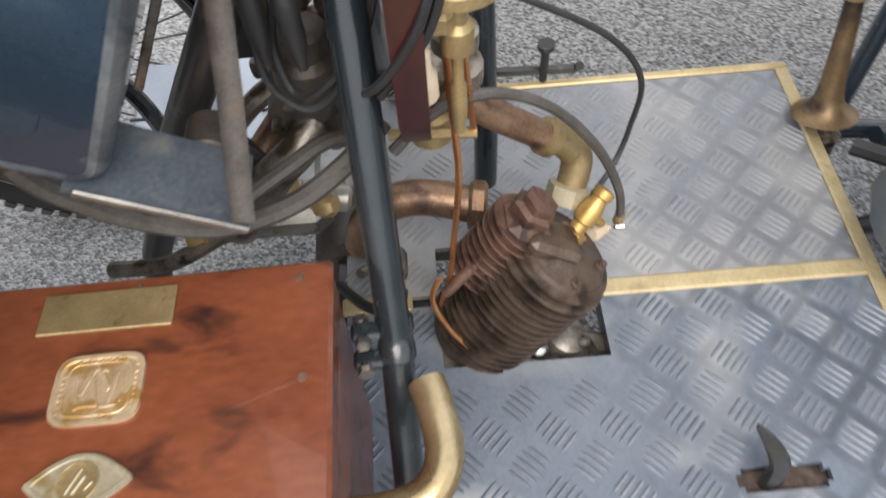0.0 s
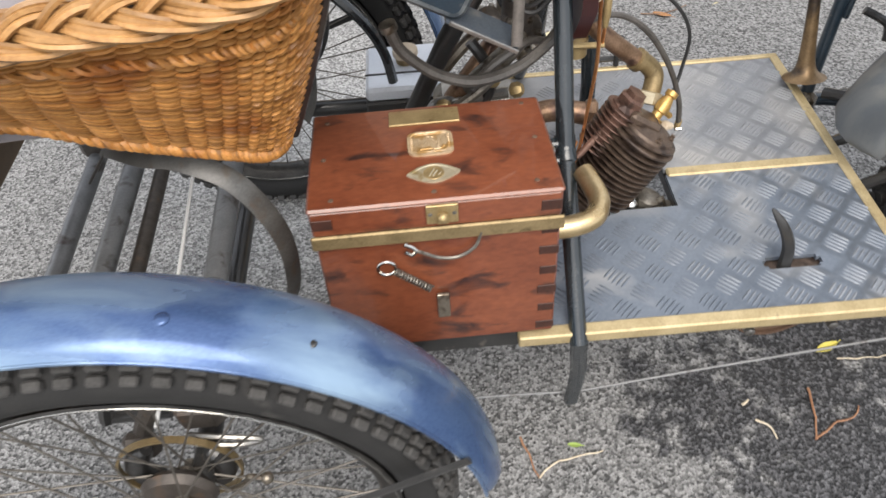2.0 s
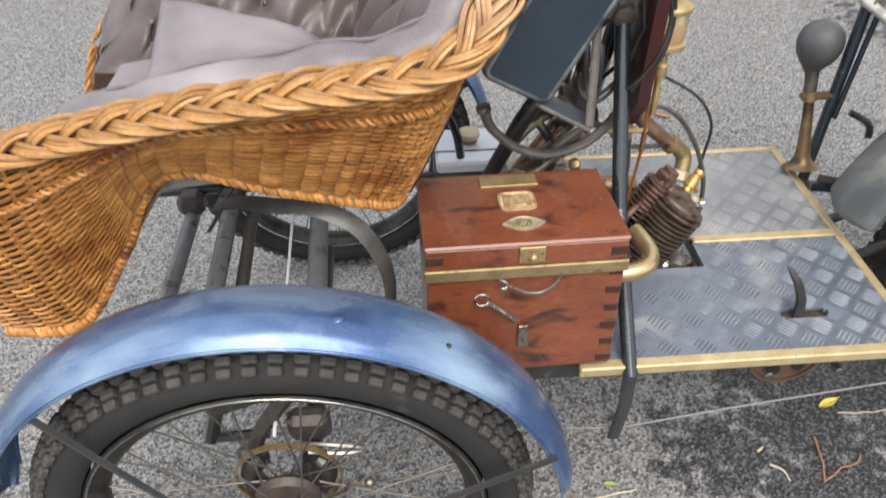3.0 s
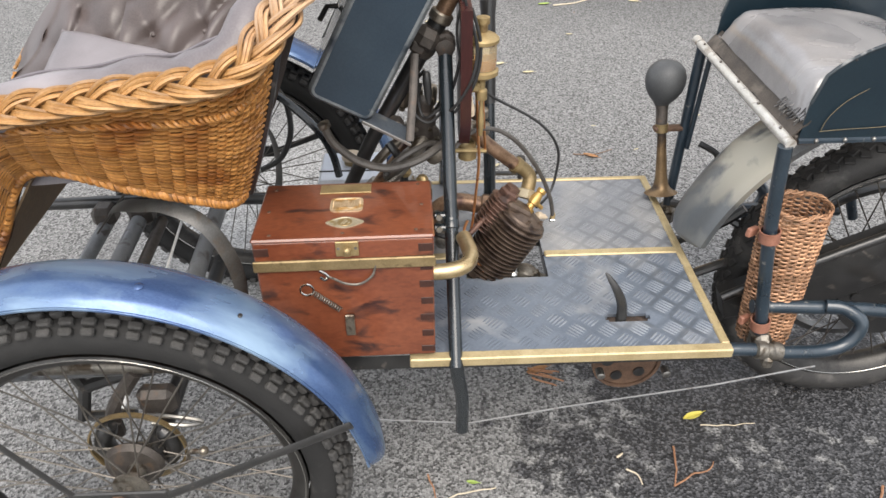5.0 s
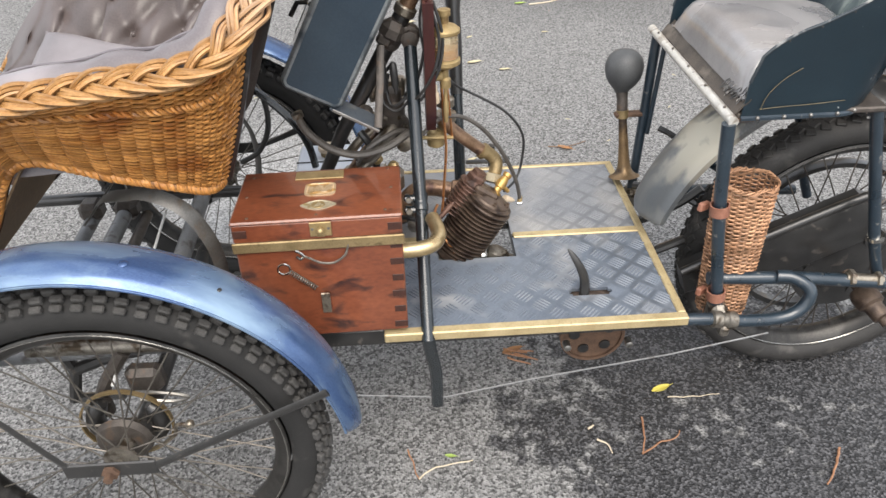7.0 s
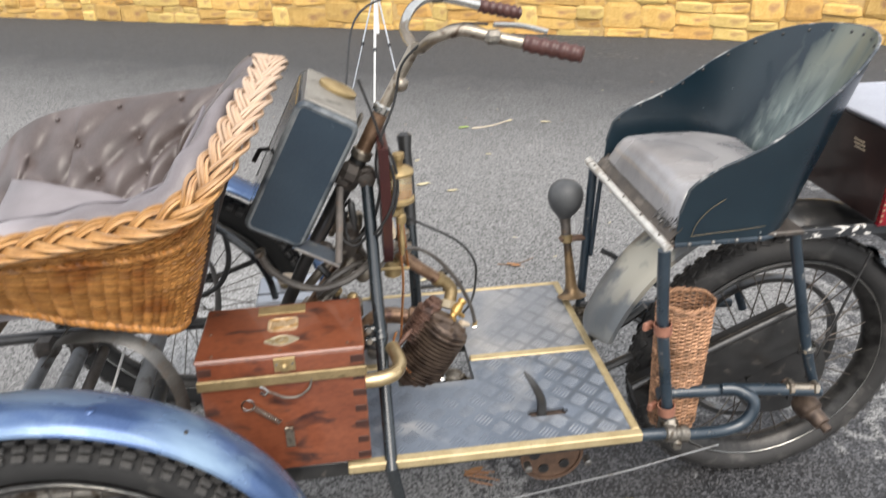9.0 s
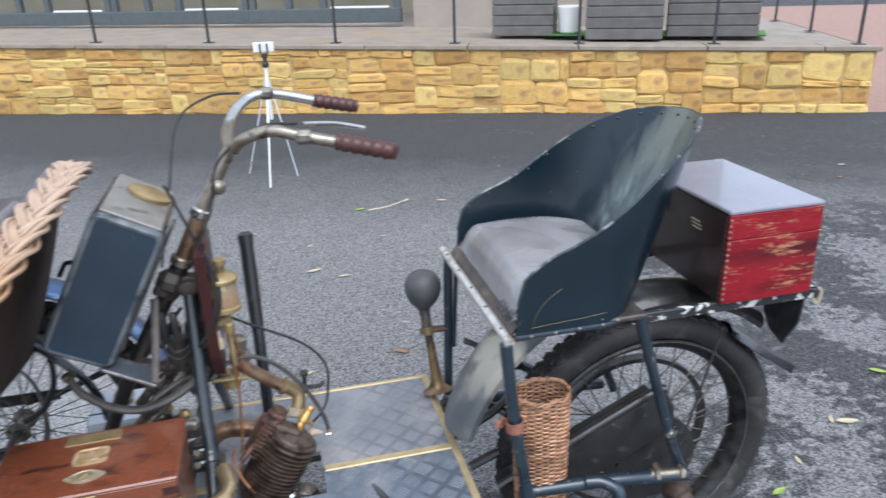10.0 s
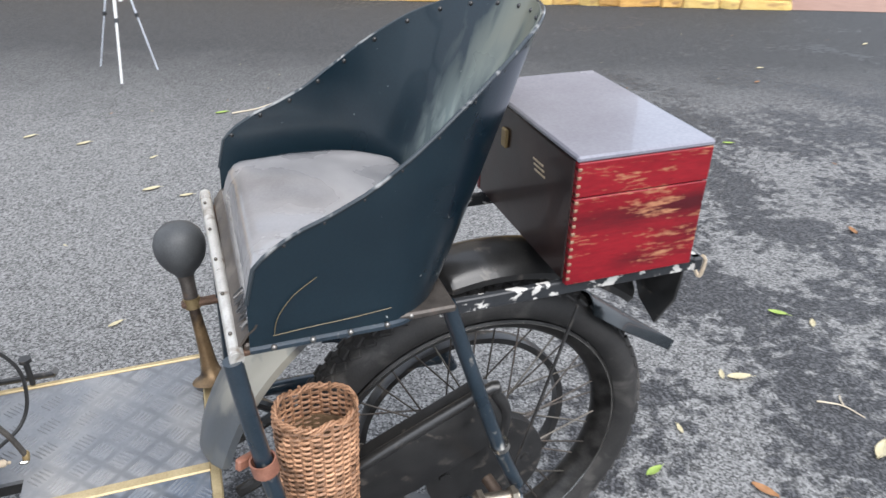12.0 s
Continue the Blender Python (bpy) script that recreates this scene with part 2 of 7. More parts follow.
OLDCOPPER = material("brown heated copper", (0.16, 0.095, 0.055), (0.36, 0.235, 0.155), 0.42, 0.7, 30, 300, 0.1, (0.1, 0.06, 0.05), 25, 0.62)
EXHAUST = material("straw-coloured heated steel", (0.42, 0.3, 0.15), (0.62, 0.5, 0.3), 0.3, 0.85, 30, 300, 0.08, (0.22, 0.12, 0.06), 14, 0.62)
IRON = material("dark cast iron", (0.055, 0.047, 0.041), (0.115, 0.1, 0.088), 0.5, 0.45, 60, 500, 0.25, (0.14, 0.095, 0.065), 30, 0.66)
GREYTUBE = material("dusty grey painted tube", (0.13, 0.135, 0.14), (0.21, 0.215, 0.22), 0.38, 0.1, 25, 300, 0.1, (0.07, 0.06, 0.055), 30, 0.62)
DULLSPOKE = material("dull brown-grey spoke", (0.075, 0.067, 0.057), (0.17, 0.155, 0.135), 0.42, 0.6, 30, 300, 0.1)
SPRINGSTEEL = material("grey-brown spring steel", (0.07, 0.068, 0.064), (0.14, 0.136, 0.128), 0.4, 0.2, 25, 300, 0.1, (0.1, 0.075, 0.055), 30, 0.62)
RUST = material("rusty iron", (0.075, 0.044, 0.03), (0.16, 0.095, 0.06), 0.75, 0.2, 60, 400, 0.4)
DIRTYMETAL = material("oily grey metal", (0.12, 0.11, 0.095), (0.3, 0.275, 0.235), 0.4, 0.7, 60, 500, 0.2, (0.06, 0.045, 0.03), 40, 0.58)
RUBBER = material("black tyre rubber, dusty", (0.009, 0.0088, 0.0085), (0.019, 0.0183, 0.0175), 0.75, 0.0, 20, 300, 0.2, (0.042, 0.039, 0.036), 18, 0.70)
TYREGREY = material("dust-grey tyre rubber", (0.017, 0.0162, 0.0155), (0.036, 0.034, 0.032), 0.66, 0.0, 20, 300, 0.2, (0.075, 0.07, 0.064), 14, 0.62)
KNOBS = material("dusty tread blocks", (0.03, 0.029, 0.0275), (0.078, 0.075, 0.071), 0.8, 0.0, 30, 300, 0.2)
HORN = material("grey-black horn rubber", (0.045, 0.047, 0.049), (0.08, 0.083, 0.086), 0.55, 0.0, 25, 400, 0.1)
HOSE = material("black rubber hose", (0.018, 0.018, 0.018), (0.04, 0.04, 0.038), 0.5, 0.0, 30, 300, 0.1)
CABLE = material("black cable sleeve", (0.014, 0.014, 0.014), (0.03, 0.03, 0.03), 0.45, 0.0, 30, 300, 0.05)
WOOD = material("red-brown varnished mahogany", (0.115, 0.03, 0.014), (0.225, 0.068, 0.03), 0.34, 0.0, 11, 150, 0.12, (0.04, 0.016, 0.012), 24, 0.61, stretch=(0.55, 1.2, 1.2), coat=0.45, stain_width=0.13)
DARKWOOD = material("dark dovetail end grain", (0.03, 0.012, 0.008), (0.06, 0.02, 0.012), 0.5, 0.0, 60, 300, 0.15)
MAROON = material("dark maroon varnished board", (0.03, 0.008, 0.008), (0.058, 0.015, 0.013), 0.3, 0.0, 20, 200, 0.06, stretch=(1, 1, 0.2))
def crate_paint():
    """Red paint scratched along the grain to the bare wood, most where the crate is rubbed."""
    m = material("worn red painted wood", (0.17, 0.003, 0.009), (0.30, 0.010, 0.018), 0.36, 0.0, 12, 150, 0.2, (0.07, 0.004, 0.008), 9, 0.58, stretch=(0.35, 1.0, 1.6), stain_width=0.2)
    N, L = m.node_tree.nodes, m.node_tree.links
    bsdf = N["Principled BSDF"]
    old = bsdf.inputs["Base Color"].links[0].from_socket
    co = N.new("ShaderNodeTexCoord")
    total = None
    for size, scale, weight in ((8.0, (1, 1, 1.5), 0.42), (90.0, (0.14, 1, 1.2), 0.36), (220.0, (0.3, 1, 1), 0.22)):
        mp = N.new("ShaderNodeMapping")
        mp.inputs["Scale"].default_value = scale
        L.new(co.outputs["Object"], mp.inputs["Vector"])
        n = N.new("ShaderNodeTexNoise")
        n.inputs["Scale"].default_value, n.inputs["Detail"].default_value = size, 5.0
        L.new(mp.outputs[0], n.inputs["Vector"])
        w = N.new("ShaderNodeMath")
        w.operation = "MULTIPLY_ADD"
        w.inputs[1].default_value = weight
        w.inputs[2].default_value = 0.0
        L.new(n.outputs[0], w.inputs[0])
        if total is not None:
            L.new(total, w.inputs[2])
        total = w.outputs[0]
    r = N.new("ShaderNodeMapRange")
    r.inputs[1].default_value, r.inputs[2].default_value = 0.54, 0.62
    L.new(total, r.inputs[0])
    mx = N.new("ShaderNodeMix")
    mx.data_type = "RGBA"
    mx.inputs[7].default_value = (0.42, 0.19, 0.1, 1)
    L.new(old, mx.inputs[6])
    L.new(r.outputs[0], mx.inputs[0])
    L.new(mx.outputs[2], bsdf.inputs["Base Color"])
    return m


FINGER = material("bare worn wood", (0.2, 0.11, 0.07), (0.36, 0.22, 0.14), 0.6, 0.0, 60, 300, 0.2)
CRATERED = crate_paint()
CRATEDARK = material("dark brown varnished plywood", (0.013, 0.006, 0.006), (0.034, 0.014, 0.012), 0.35, 0.0, 15, 200, 0.1, (0.055, 0.03, 0.025), 9, 0.62, coat=0.2, stain_width=0.2)
# lid base colour lightened to hold the sheen of the sky
CRATETOP = material("polished crate lid, sky sheen in its pale colour", (0.19, 0.19, 0.225), (0.26, 0.26, 0.295), 0.25, 0.0, 6, 200, 0.04, coat=0.5)
# near-black to carry the shade between the strands and over the seat back
WICKERGAP = material("wicker lining, shade put into its dark colour", (0.02, 0.009, 0.005), (0.05, 0.023, 0.01), 0.8, 0.0, 90, 500, 0.4)
WICKER = material("honey-coloured willow", (0.26, 0.1, 0.021), (0.54, 0.255, 0.072), 0.42, 0.0, 30, 200, 0.15, island=0.45, stain=(0.24, 0.082, 0.017), stain_scale=9, stain_at=0.6)
BRAID = material("pale varnished willow rods", (0.27, 0.13, 0.041), (0.46, 0.255, 0.097), 0.42, 0.0, 25, 200, 0.12, island=0.32)


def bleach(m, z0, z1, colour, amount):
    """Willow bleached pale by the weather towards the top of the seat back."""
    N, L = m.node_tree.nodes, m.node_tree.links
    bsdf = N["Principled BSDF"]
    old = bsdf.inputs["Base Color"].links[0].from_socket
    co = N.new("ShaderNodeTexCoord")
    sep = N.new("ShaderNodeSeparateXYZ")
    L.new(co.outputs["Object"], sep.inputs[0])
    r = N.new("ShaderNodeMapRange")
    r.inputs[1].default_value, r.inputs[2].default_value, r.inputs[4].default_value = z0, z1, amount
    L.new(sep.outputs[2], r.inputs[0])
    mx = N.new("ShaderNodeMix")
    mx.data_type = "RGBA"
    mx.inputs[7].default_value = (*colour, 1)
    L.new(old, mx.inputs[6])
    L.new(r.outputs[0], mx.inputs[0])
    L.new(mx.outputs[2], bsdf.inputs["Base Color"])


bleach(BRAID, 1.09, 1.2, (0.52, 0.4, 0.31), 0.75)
WICKERDARK = material("weathered wicker lining", (0.10, 0.065, 0.035), (0.2, 0.13, 0.07), 0.8, 0.0, 90, 500, 0.5)
BASKET = material("brown willow", (0.23, 0.115, 0.06), (0.56, 0.32, 0.185), 0.55, 0.0, 14, 300, 0.2, island=0.45, stain=(0.12, 0.064, 0.034), stain_scale=22, stain_at=0.6)
LEATHER = material("worn grey-brown leather", (0.043, 0.031, 0.027), (0.088, 0.067, 0.061), 0.43, 0.0, 10, 250, 0.08, (0.135, 0.113, 0.11), 5, 0.6, coat=0.12, stain_width=0.3)
CUSHION = material("pale grey-mauve seat cloth", (0.112, 0.098, 0.102), (0.178, 0.159, 0.164), 0.42, 0.0, 9, 300, 0.15, (0.27, 0.246, 0.254), 4, 0.58, stain_width=0.3)
FLAPLEATHER = material("creased dark brown leather", (0.03, 0.024, 0.02), (0.09, 0.074, 0.06), 0.45, 0.0, 25, 300, 0.3, (0.13, 0.11, 0.09), 18, 0.6)
SEAMCLOTH = material("grey-mauve seam", (0.11, 0.098, 0.107), (0.16, 0.145, 0.155), 0.5, 0.0, 30, 300, 0.1)
# worn leather, with sky sheen put into its pale patches
SADDLE = material("dark leather saddle, sheen in its pale patches", (0.115, 0.112, 0.115), (0.19, 0.186, 0.19), 0.25, 0.0, 6, 250, 0.05, (0.36, 0.345, 0.34), 4, 0.53, rough2=0.3, coat=0.5, stain_width=0.3)
SADDLE.node_tree.nodes["Principled BSDF"].inputs["IOR"].default_value = 1.75
STRAP = material("brown leather strap", (0.2, 0.08, 0.05), (0.32, 0.15, 0.1), 0.5, 0.0, 50, 300, 0.2)
GRIP = material("brown rubber grip", (0.05, 0.018, 0.014), (0.09, 0.035, 0.028), 0.4, 0.0, 40, 300, 0.1)
# far plate: a paler, greyer colour than the near one
PLATEFAR = material("paler grey-beige checker plate", (0.16, 0.17, 0.188), (0.235, 0.243, 0.254), 0.5, 0.0, 7, 200, 0.08, (0.35, 0.338, 0.32), 5, 0.58, rough2=0.6, stain_width=0.3)
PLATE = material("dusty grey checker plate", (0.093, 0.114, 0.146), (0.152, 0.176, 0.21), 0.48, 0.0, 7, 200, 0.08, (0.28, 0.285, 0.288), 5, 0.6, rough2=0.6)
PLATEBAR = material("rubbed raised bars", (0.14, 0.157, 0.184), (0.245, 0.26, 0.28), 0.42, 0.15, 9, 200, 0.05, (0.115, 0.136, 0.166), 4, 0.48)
FARBAR = material("paler bars of the far plate", (0.155, 0.165, 0.18), (0.235, 0.242, 0.252), 0.5, 0.05, 9, 200, 0.05, (0.31, 0.303, 0.29), 5, 0.58, stain_width=0.3)


def grid_dirt(m, amount):
    """Dark dirt trodden into the lines between the raised groups, thicker towards the driver's end."""
    N, L = m.node_tree.nodes, m.node_tree.links
    bsdf = N["Principled BSDF"]
    old = bsdf.inputs["Base Color"].links[0].from_socket
    co = N.new("ShaderNodeTexCoord")
    sep = N.new("ShaderNodeSeparateXYZ")
    L.new(co.outputs["Object"], sep.inputs[0])

    def op(kind, a, b):
        q = N.new("ShaderNodeMath")
        q.operation = kind
        for i, x in enumerate((a, b)):
            if isinstance(x, float):
                q.inputs[i].default_value = x
            else:
                L.new(x, q.inputs[i])
        return q.outputs[0]

    def rng(f, a, b, c=0.0, d=1.0):
        r = N.new("ShaderNodeMapRange")
        for i, x in enumerate((a, b, c, d)):
            r.inputs[i + 1].default_value = x
        L.new(f, r.inputs[0])
        return r.outputs[0]

    def tex(size):
        n = N.new("ShaderNodeTexNoise")
        n.inputs["Scale"].default_value, n.inputs["Detail"].default_value = size, 5.0
        L.new(co.outputs["Object"], n.inputs["Vector"])
        return n.outputs[0]

    wob = op("MULTIPLY", op("SUBTRACT", tex(40.0), 0.5), 0.012)
    lines = []
    for kind, off in (("ADD", 0.225), ("SUBTRACT", 0.215)):
        p = op("DIVIDE", op("ADD", op("ADD", op(kind, sep.outputs[0], sep.outputs[1]), off), wob), 0.0658)
        lines.append(rng(op("ABSOLUTE", op("SUBTRACT", op("FRACT", p, 0.0), 0.5), 0.0), 0.06, 0.19, 1.0, 0.0))
    line = op("MAXIMUM", lines[0], lines[1])
    where = op("MULTIPLY", rng(op("ADD", sep.outputs[0], op("MULTIPLY", tex(6.0), 0.5)), 0.26, 0.52), rng(tex(11.0), 0.3, 0.55))
    mx = N.new("ShaderNodeMix")
    mx.data_type = "RGBA"
    mx.inputs[7].default_value = (0.035, 0.04, 0.048, 1)
    L.new(old, mx.inputs[6])
    L.new(op("MULTIPLY", op("MULTIPLY", line, where), amount), mx.inputs[0])
    L.new(mx.outputs[2], bsdf.inputs["Base Color"])


grid_dirt(PLATE, 0.6)
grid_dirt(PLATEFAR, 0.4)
KHAKI = material("patchy khaki and bare metal", (0.075, 0.08, 0.08), (0.18, 0.18, 0.175), 0.35, 0.25, 6, 250, 0.1, (0.55, 0.51, 0.41), 11, 0.51, rough2=0.5, stretch=(1, 1, 0.7), stain_width=0.14)
bleach(KHAKI, 0.74, 0.6, (0.11, 0.122, 0.132), 0.85)
CHIPPED = material("black enamel chipped to white", (0.02, 0.022, 0.025), (0.035, 0.037, 0.04), 0.4, 0.0, 20, 200, 0.1, (0.6, 0.58, 0.54), 45, 0.57, stain_width=0.04)
TANKTOP = material("dusty beige-grey tank top", (0.17, 0.16, 0.14), (0.33, 0.315, 0.28), 0.45, 0.2, 14, 250, 0.1, (0.1, 0.095, 0.085), 20, 0.62)
ALLOY = material("pale blue-grey of box lid and tripod legs", (0.62, 0.66, 0.72), (0.72, 0.76, 0.82), 0.3, 0.2, 10, 200, 0.05)
BONE = material("cream cap", (0.45, 0.36, 0.25), (0.6, 0.5, 0.38), 0.5, 0.0, 30, 200, 0.1)
WHITE = material("white plastic", (0.72, 0.72, 0.7), (0.8, 0.8, 0.78), 0.4, 0.0, 20, 200, 0.02)
GOLDLINE = material("gold lining paint", (0.12, 0.095, 0.055), (0.2, 0.155, 0.08), 0.4, 0.2, 60, 300, 0.0)
# ---------------------------------------------------------------- ground
def asphalt():
    m = bpy.data.materials.new("asphalt, dry dust over dark damp patches")
    m.use_nodes = True
    N, L = m.node_tree.nodes, m.node_tree.links
    bsdf = N["Principled BSDF"]
    co = N.new("ShaderNodeTexCoord")

    def tex(s, d=4.0, dist=0.0):
        n = N.new("ShaderNodeTexNoise")
        n.inputs["Scale"].default_value, n.inputs["Detail"].default_value, n.inputs["Distortion"].default_value = s, d, dist
        L.new(co.outputs["Object"], n.inputs["Vector"])
        return n.outputs[0]

    def rng(f, a, b, c=0.0, d=1.0):
        r = N.new("ShaderNodeMapRange")
        for i, x in enumerate((a, b, c, d)):
            r.inputs[i + 1].default_value = x
        L.new(f, r.inputs[0])
        return r.outputs[0]

    def op(kind, a, b):
        n = N.new("ShaderNodeMath")
        n.operation = kind
        for i, x in enumerate((a, b)):
            if isinstance(x, float):
                n.inputs[i].default_value = x
            else:
                L.new(x, n.inputs[i])
        return n.outputs[0]

    def mix(a, b, f):
        x = N.new("ShaderNodeMix")
        x.data_type = "RGBA"
        for sock, val in ((x.inputs[6], a), (x.inputs[7], b)):
            if isinstance(val, tuple):
                sock.default_value = (*val, 1)
            else:
                L.new(val, sock)
        L.new(f, x.inputs[0])
        return x.outputs[2]

    chips = N.new("ShaderNodeTexVoronoi")
    chips.inputs["Scale"].default_value = 180
    L.new(co.outputs["Object"], chips.inputs["Vector"])
    speck = N.new("ShaderNodeSeparateColor")
    L.new(chips.outputs["Color"], speck.inputs[0])
    sp = speck.outputs[0]
    # damp, oily patches, ragged at their edges
    xyz = N.new("ShaderNodeSeparateXYZ")
    L.new(co.outputs["Object"], xyz.inputs[0])
    big = tex(2.0, 5.0, 0.4)
    rag = tex(19.0, 10.0, 0.3)
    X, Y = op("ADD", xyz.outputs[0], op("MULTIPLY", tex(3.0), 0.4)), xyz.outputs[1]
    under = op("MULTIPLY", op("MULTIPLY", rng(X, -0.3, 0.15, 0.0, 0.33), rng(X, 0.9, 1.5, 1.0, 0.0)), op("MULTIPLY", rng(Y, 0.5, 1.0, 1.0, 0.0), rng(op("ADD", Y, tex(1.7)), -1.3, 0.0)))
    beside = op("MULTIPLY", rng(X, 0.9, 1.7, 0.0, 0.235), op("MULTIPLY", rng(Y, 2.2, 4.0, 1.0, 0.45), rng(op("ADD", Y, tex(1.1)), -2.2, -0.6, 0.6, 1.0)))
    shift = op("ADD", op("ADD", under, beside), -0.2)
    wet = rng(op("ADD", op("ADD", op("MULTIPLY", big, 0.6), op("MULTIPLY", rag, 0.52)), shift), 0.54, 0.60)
    # darker, less speckled band towards the foot of the wall
    along = op("ADD", op("MULTIPLY", xyz.outputs[0], 0.373), op("MULTIPLY", xyz.outputs[1], 0.928))
    wall_band = rng(op("ADD", along, op("MULTIPLY", tex(2.5), 0.8)), 3.3, 5.2)
    dry = mix((0.05, 0.0497, 0.0492), (0.30, 0.299, 0.294), rng(sp, 0.06, 0.98))
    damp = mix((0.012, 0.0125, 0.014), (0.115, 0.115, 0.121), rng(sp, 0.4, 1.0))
    band_tone = mix((0.03, 0.031, 0.033), (0.085, 0.086, 0.088), rng(sp, 0.2, 1.0))
    # brighter light by the far front wheel, put into the ground's colour
    dusty = op("MULTIPLY", op("MULTIPLY", op("MULTIPLY", rng(X, -0.75, -0.45, 1.0, 0.0), rng(X, -1.45, -1.05)), rng(op("ADD", Y, op("MULTIPLY", rag, 0.4)), 0.6, 0.95)), rng(op("ADD", Y, op("MULTIPLY", big, 0.5)), 1.5, 2.3, 1.0, 0.0))
    dry = mix(dry, mix((0.16, 0.159, 0.155), (0.52, 0.515, 0.50), rng(sp, 0.1, 0.95)), dusty)
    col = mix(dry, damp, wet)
    col = mix(col, band_tone, wall_band)
    L.new(col, bsdf.inputs["Base Color"])
    L.new(rng(wet, 0, 1, 0.9, 0.6), bsdf.inputs["Roughness"])
    bp = N.new("ShaderNodeBump")
    bp.inputs["Strength"].default_value, bp.inputs["Distance"].default_value = 0.8, 0.004
    L.new(op("ADD", chips.outputs["Distance"], tex(60.0, 5.0)), bp.inputs["Height"])
    L.new(bp.outputs[0], bsdf.inputs["Normal"])
    return m


g = Build()
g.sheet(lambda u, v: (-300 + 600 * u, -300 + 600 * v, 0.0), 2, 2)
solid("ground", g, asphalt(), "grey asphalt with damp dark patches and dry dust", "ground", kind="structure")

# ---------------------------------------------------------------- wall, terrace
WALL = Matrix.Translation((5.49, 4.93, 0)) @ pose(0, 0, 0, 0, 0, -21.9)   # x along the wall, y behind it


def wall_top(u):
    return 0.625 - 0.0165 * u


STONES = [material("yellow sandstone", (0.47, 0.27, 0.07), (0.67, 0.45, 0.155), 0.85, 0.0, 1.6, 14, 0.5, (0.36, 0.2, 0.09), 1.3, 0.6, vary=0.22),
          material("pale cream sandstone", (0.53, 0.36, 0.105), (0.7, 0.52, 0.2), 0.85, 0.0, 1.6, 14, 0.5, (0.44, 0.27, 0.11), 1.3, 0.6, vary=0.14),
          material("brown-orange sandstone", (0.42, 0.22, 0.055), (0.6, 0.37, 0.12), 0.85, 0.0, 1.6, 14, 0.5, (0.33, 0.18, 0.075), 1.3, 0.6, vary=0.2)]
MORTAR = material("sandy mortar", (0.42, 0.27, 0.1), (0.56, 0.39, 0.17), 0.95, 0.0, 30, 300, 0.5)
FLAG = material("grey-buff paving flags", (0.19, 0.165, 0.135), (0.31, 0.27, 0.225), 0.8, 0.0, 3, 80, 0.2, (0.3, 0.22, 0.15), 2, 0.6, vary=0.15)
COPING = material("brown-grey coping slab", (0.22, 0.18, 0.14), (0.34, 0.29, 0.23), 0.8, 0.0, 6, 90, 0.3)
PINK = material("pinkish brown block paving", (0.28, 0.17, 0.13), (0.36, 0.23, 0.18), 0.9, 0.0, 8, 150, 0.2)
IRONRAIL = material("dark grey iron", (0.03, 0.032, 0.035), (0.06, 0.062, 0.066), 0.5, 0.2, 30, 300, 0.1)
FRAMEPAINT = material("slate grey window paint", (0.07, 0.085, 0.09), (0.1, 0.115, 0.12), 0.5, 0.0, 10, 200, 0.05)
PLANTER = material("grey stained planter boards", (0.09, 0.085, 0.08), (0.16, 0.152, 0.142), 0.7, 0.0, 6, 120, 0.2, vary=0.1)
TURF = material("green artificial turf", (0.05, 0.16, 0.03), (0.11, 0.28, 0.06), 0.95, 0.0, 60, 300, 0.6)
LAWN = material("grey render", (0.3, 0.26, 0.22), (0.38, 0.33, 0.28), 0.9, 0.0, 4, 100, 0.1)
ROOM = material("pale interior wall", (0.5, 0.47, 0.35), (0.62, 0.58, 0.45), 0.8, 0.0, 2, 40, 0.05)

wall = Build()
wall.add([(-14, 0.006, -0.05), (0, 0.006, -0.05), (0, 0.35, -0.05), (-14, 0.35, -0.05),
          (-14, 0.006, wall_top(-14) - 0.03), (0, 0.006, wall_top(0) - 0.03), (0, 0.35, wall_top(0) - 0.03), (-14, 0.35, wall_top(-14) - 0.03)],
         [(0, 1, 5, 4), (1, 2, 6, 5), (2, 3, 7, 6), (3, 0, 4, 7), (4, 5, 6, 7), (3, 2, 1, 0)])
wall.move(WALL)
wall_ob = solid("wall_north", wall, MORTAR, "low retaining wall of yellow sandstone blocks", "wall", kind="structure")
cop = Build()
u = -14.0
while u < -0.05:
    w = min(random.uniform(0.9, 1.3), 0.04 - u)
    mid = u + w / 2
    cop.box((mid, 0.14, wall_top(mid) - 0.005), (w - 0.012, 0.36, 0.045), 0.006, pose(0, 0, 0, 0, 0.95, 0))
    u += w
cop.move(WALL)
part("coping", cop, COPING, wall_ob, "thin brown-grey coping slabs")

ter = Build()
ter.add([(-40, 0.3, 0.0), (0, 0.3, 0.0), (0, 3.2, 0.0), (-2.6, 12, 0), (-40, 12, 0.0)], [(0, 1, 2, 3, 4)])
ter.v = [Vector((p.x, p.y, wall_top(max(p.x, -12)) - 0.01)) for p in ter.v]
ter.add([(0, 0.3, 0), (0, 3.2, 0), (0, 3.2, 0.62), (0, 0.3, 0.62)], [(0, 1, 2, 3)])
ter.move(WALL)
solid("terrace", ter, FLAG, "raised terrace of grey-buff paving flags", "terrace", kind="structure")
path = Build()
path.add([(0.02, 0.0, 0.004), (40, 0.0, 0.004), (40, 14, 0.06), (0.02, 14, 0.06)], [(0, 1, 2, 3)])
path.move(WALL)
solid("pavement", path, PINK, "pinkish brown paved path beside the wall", "pavement", kind="structure")
# ---------------------------------------------------------------- the tricar
MID = 0.335
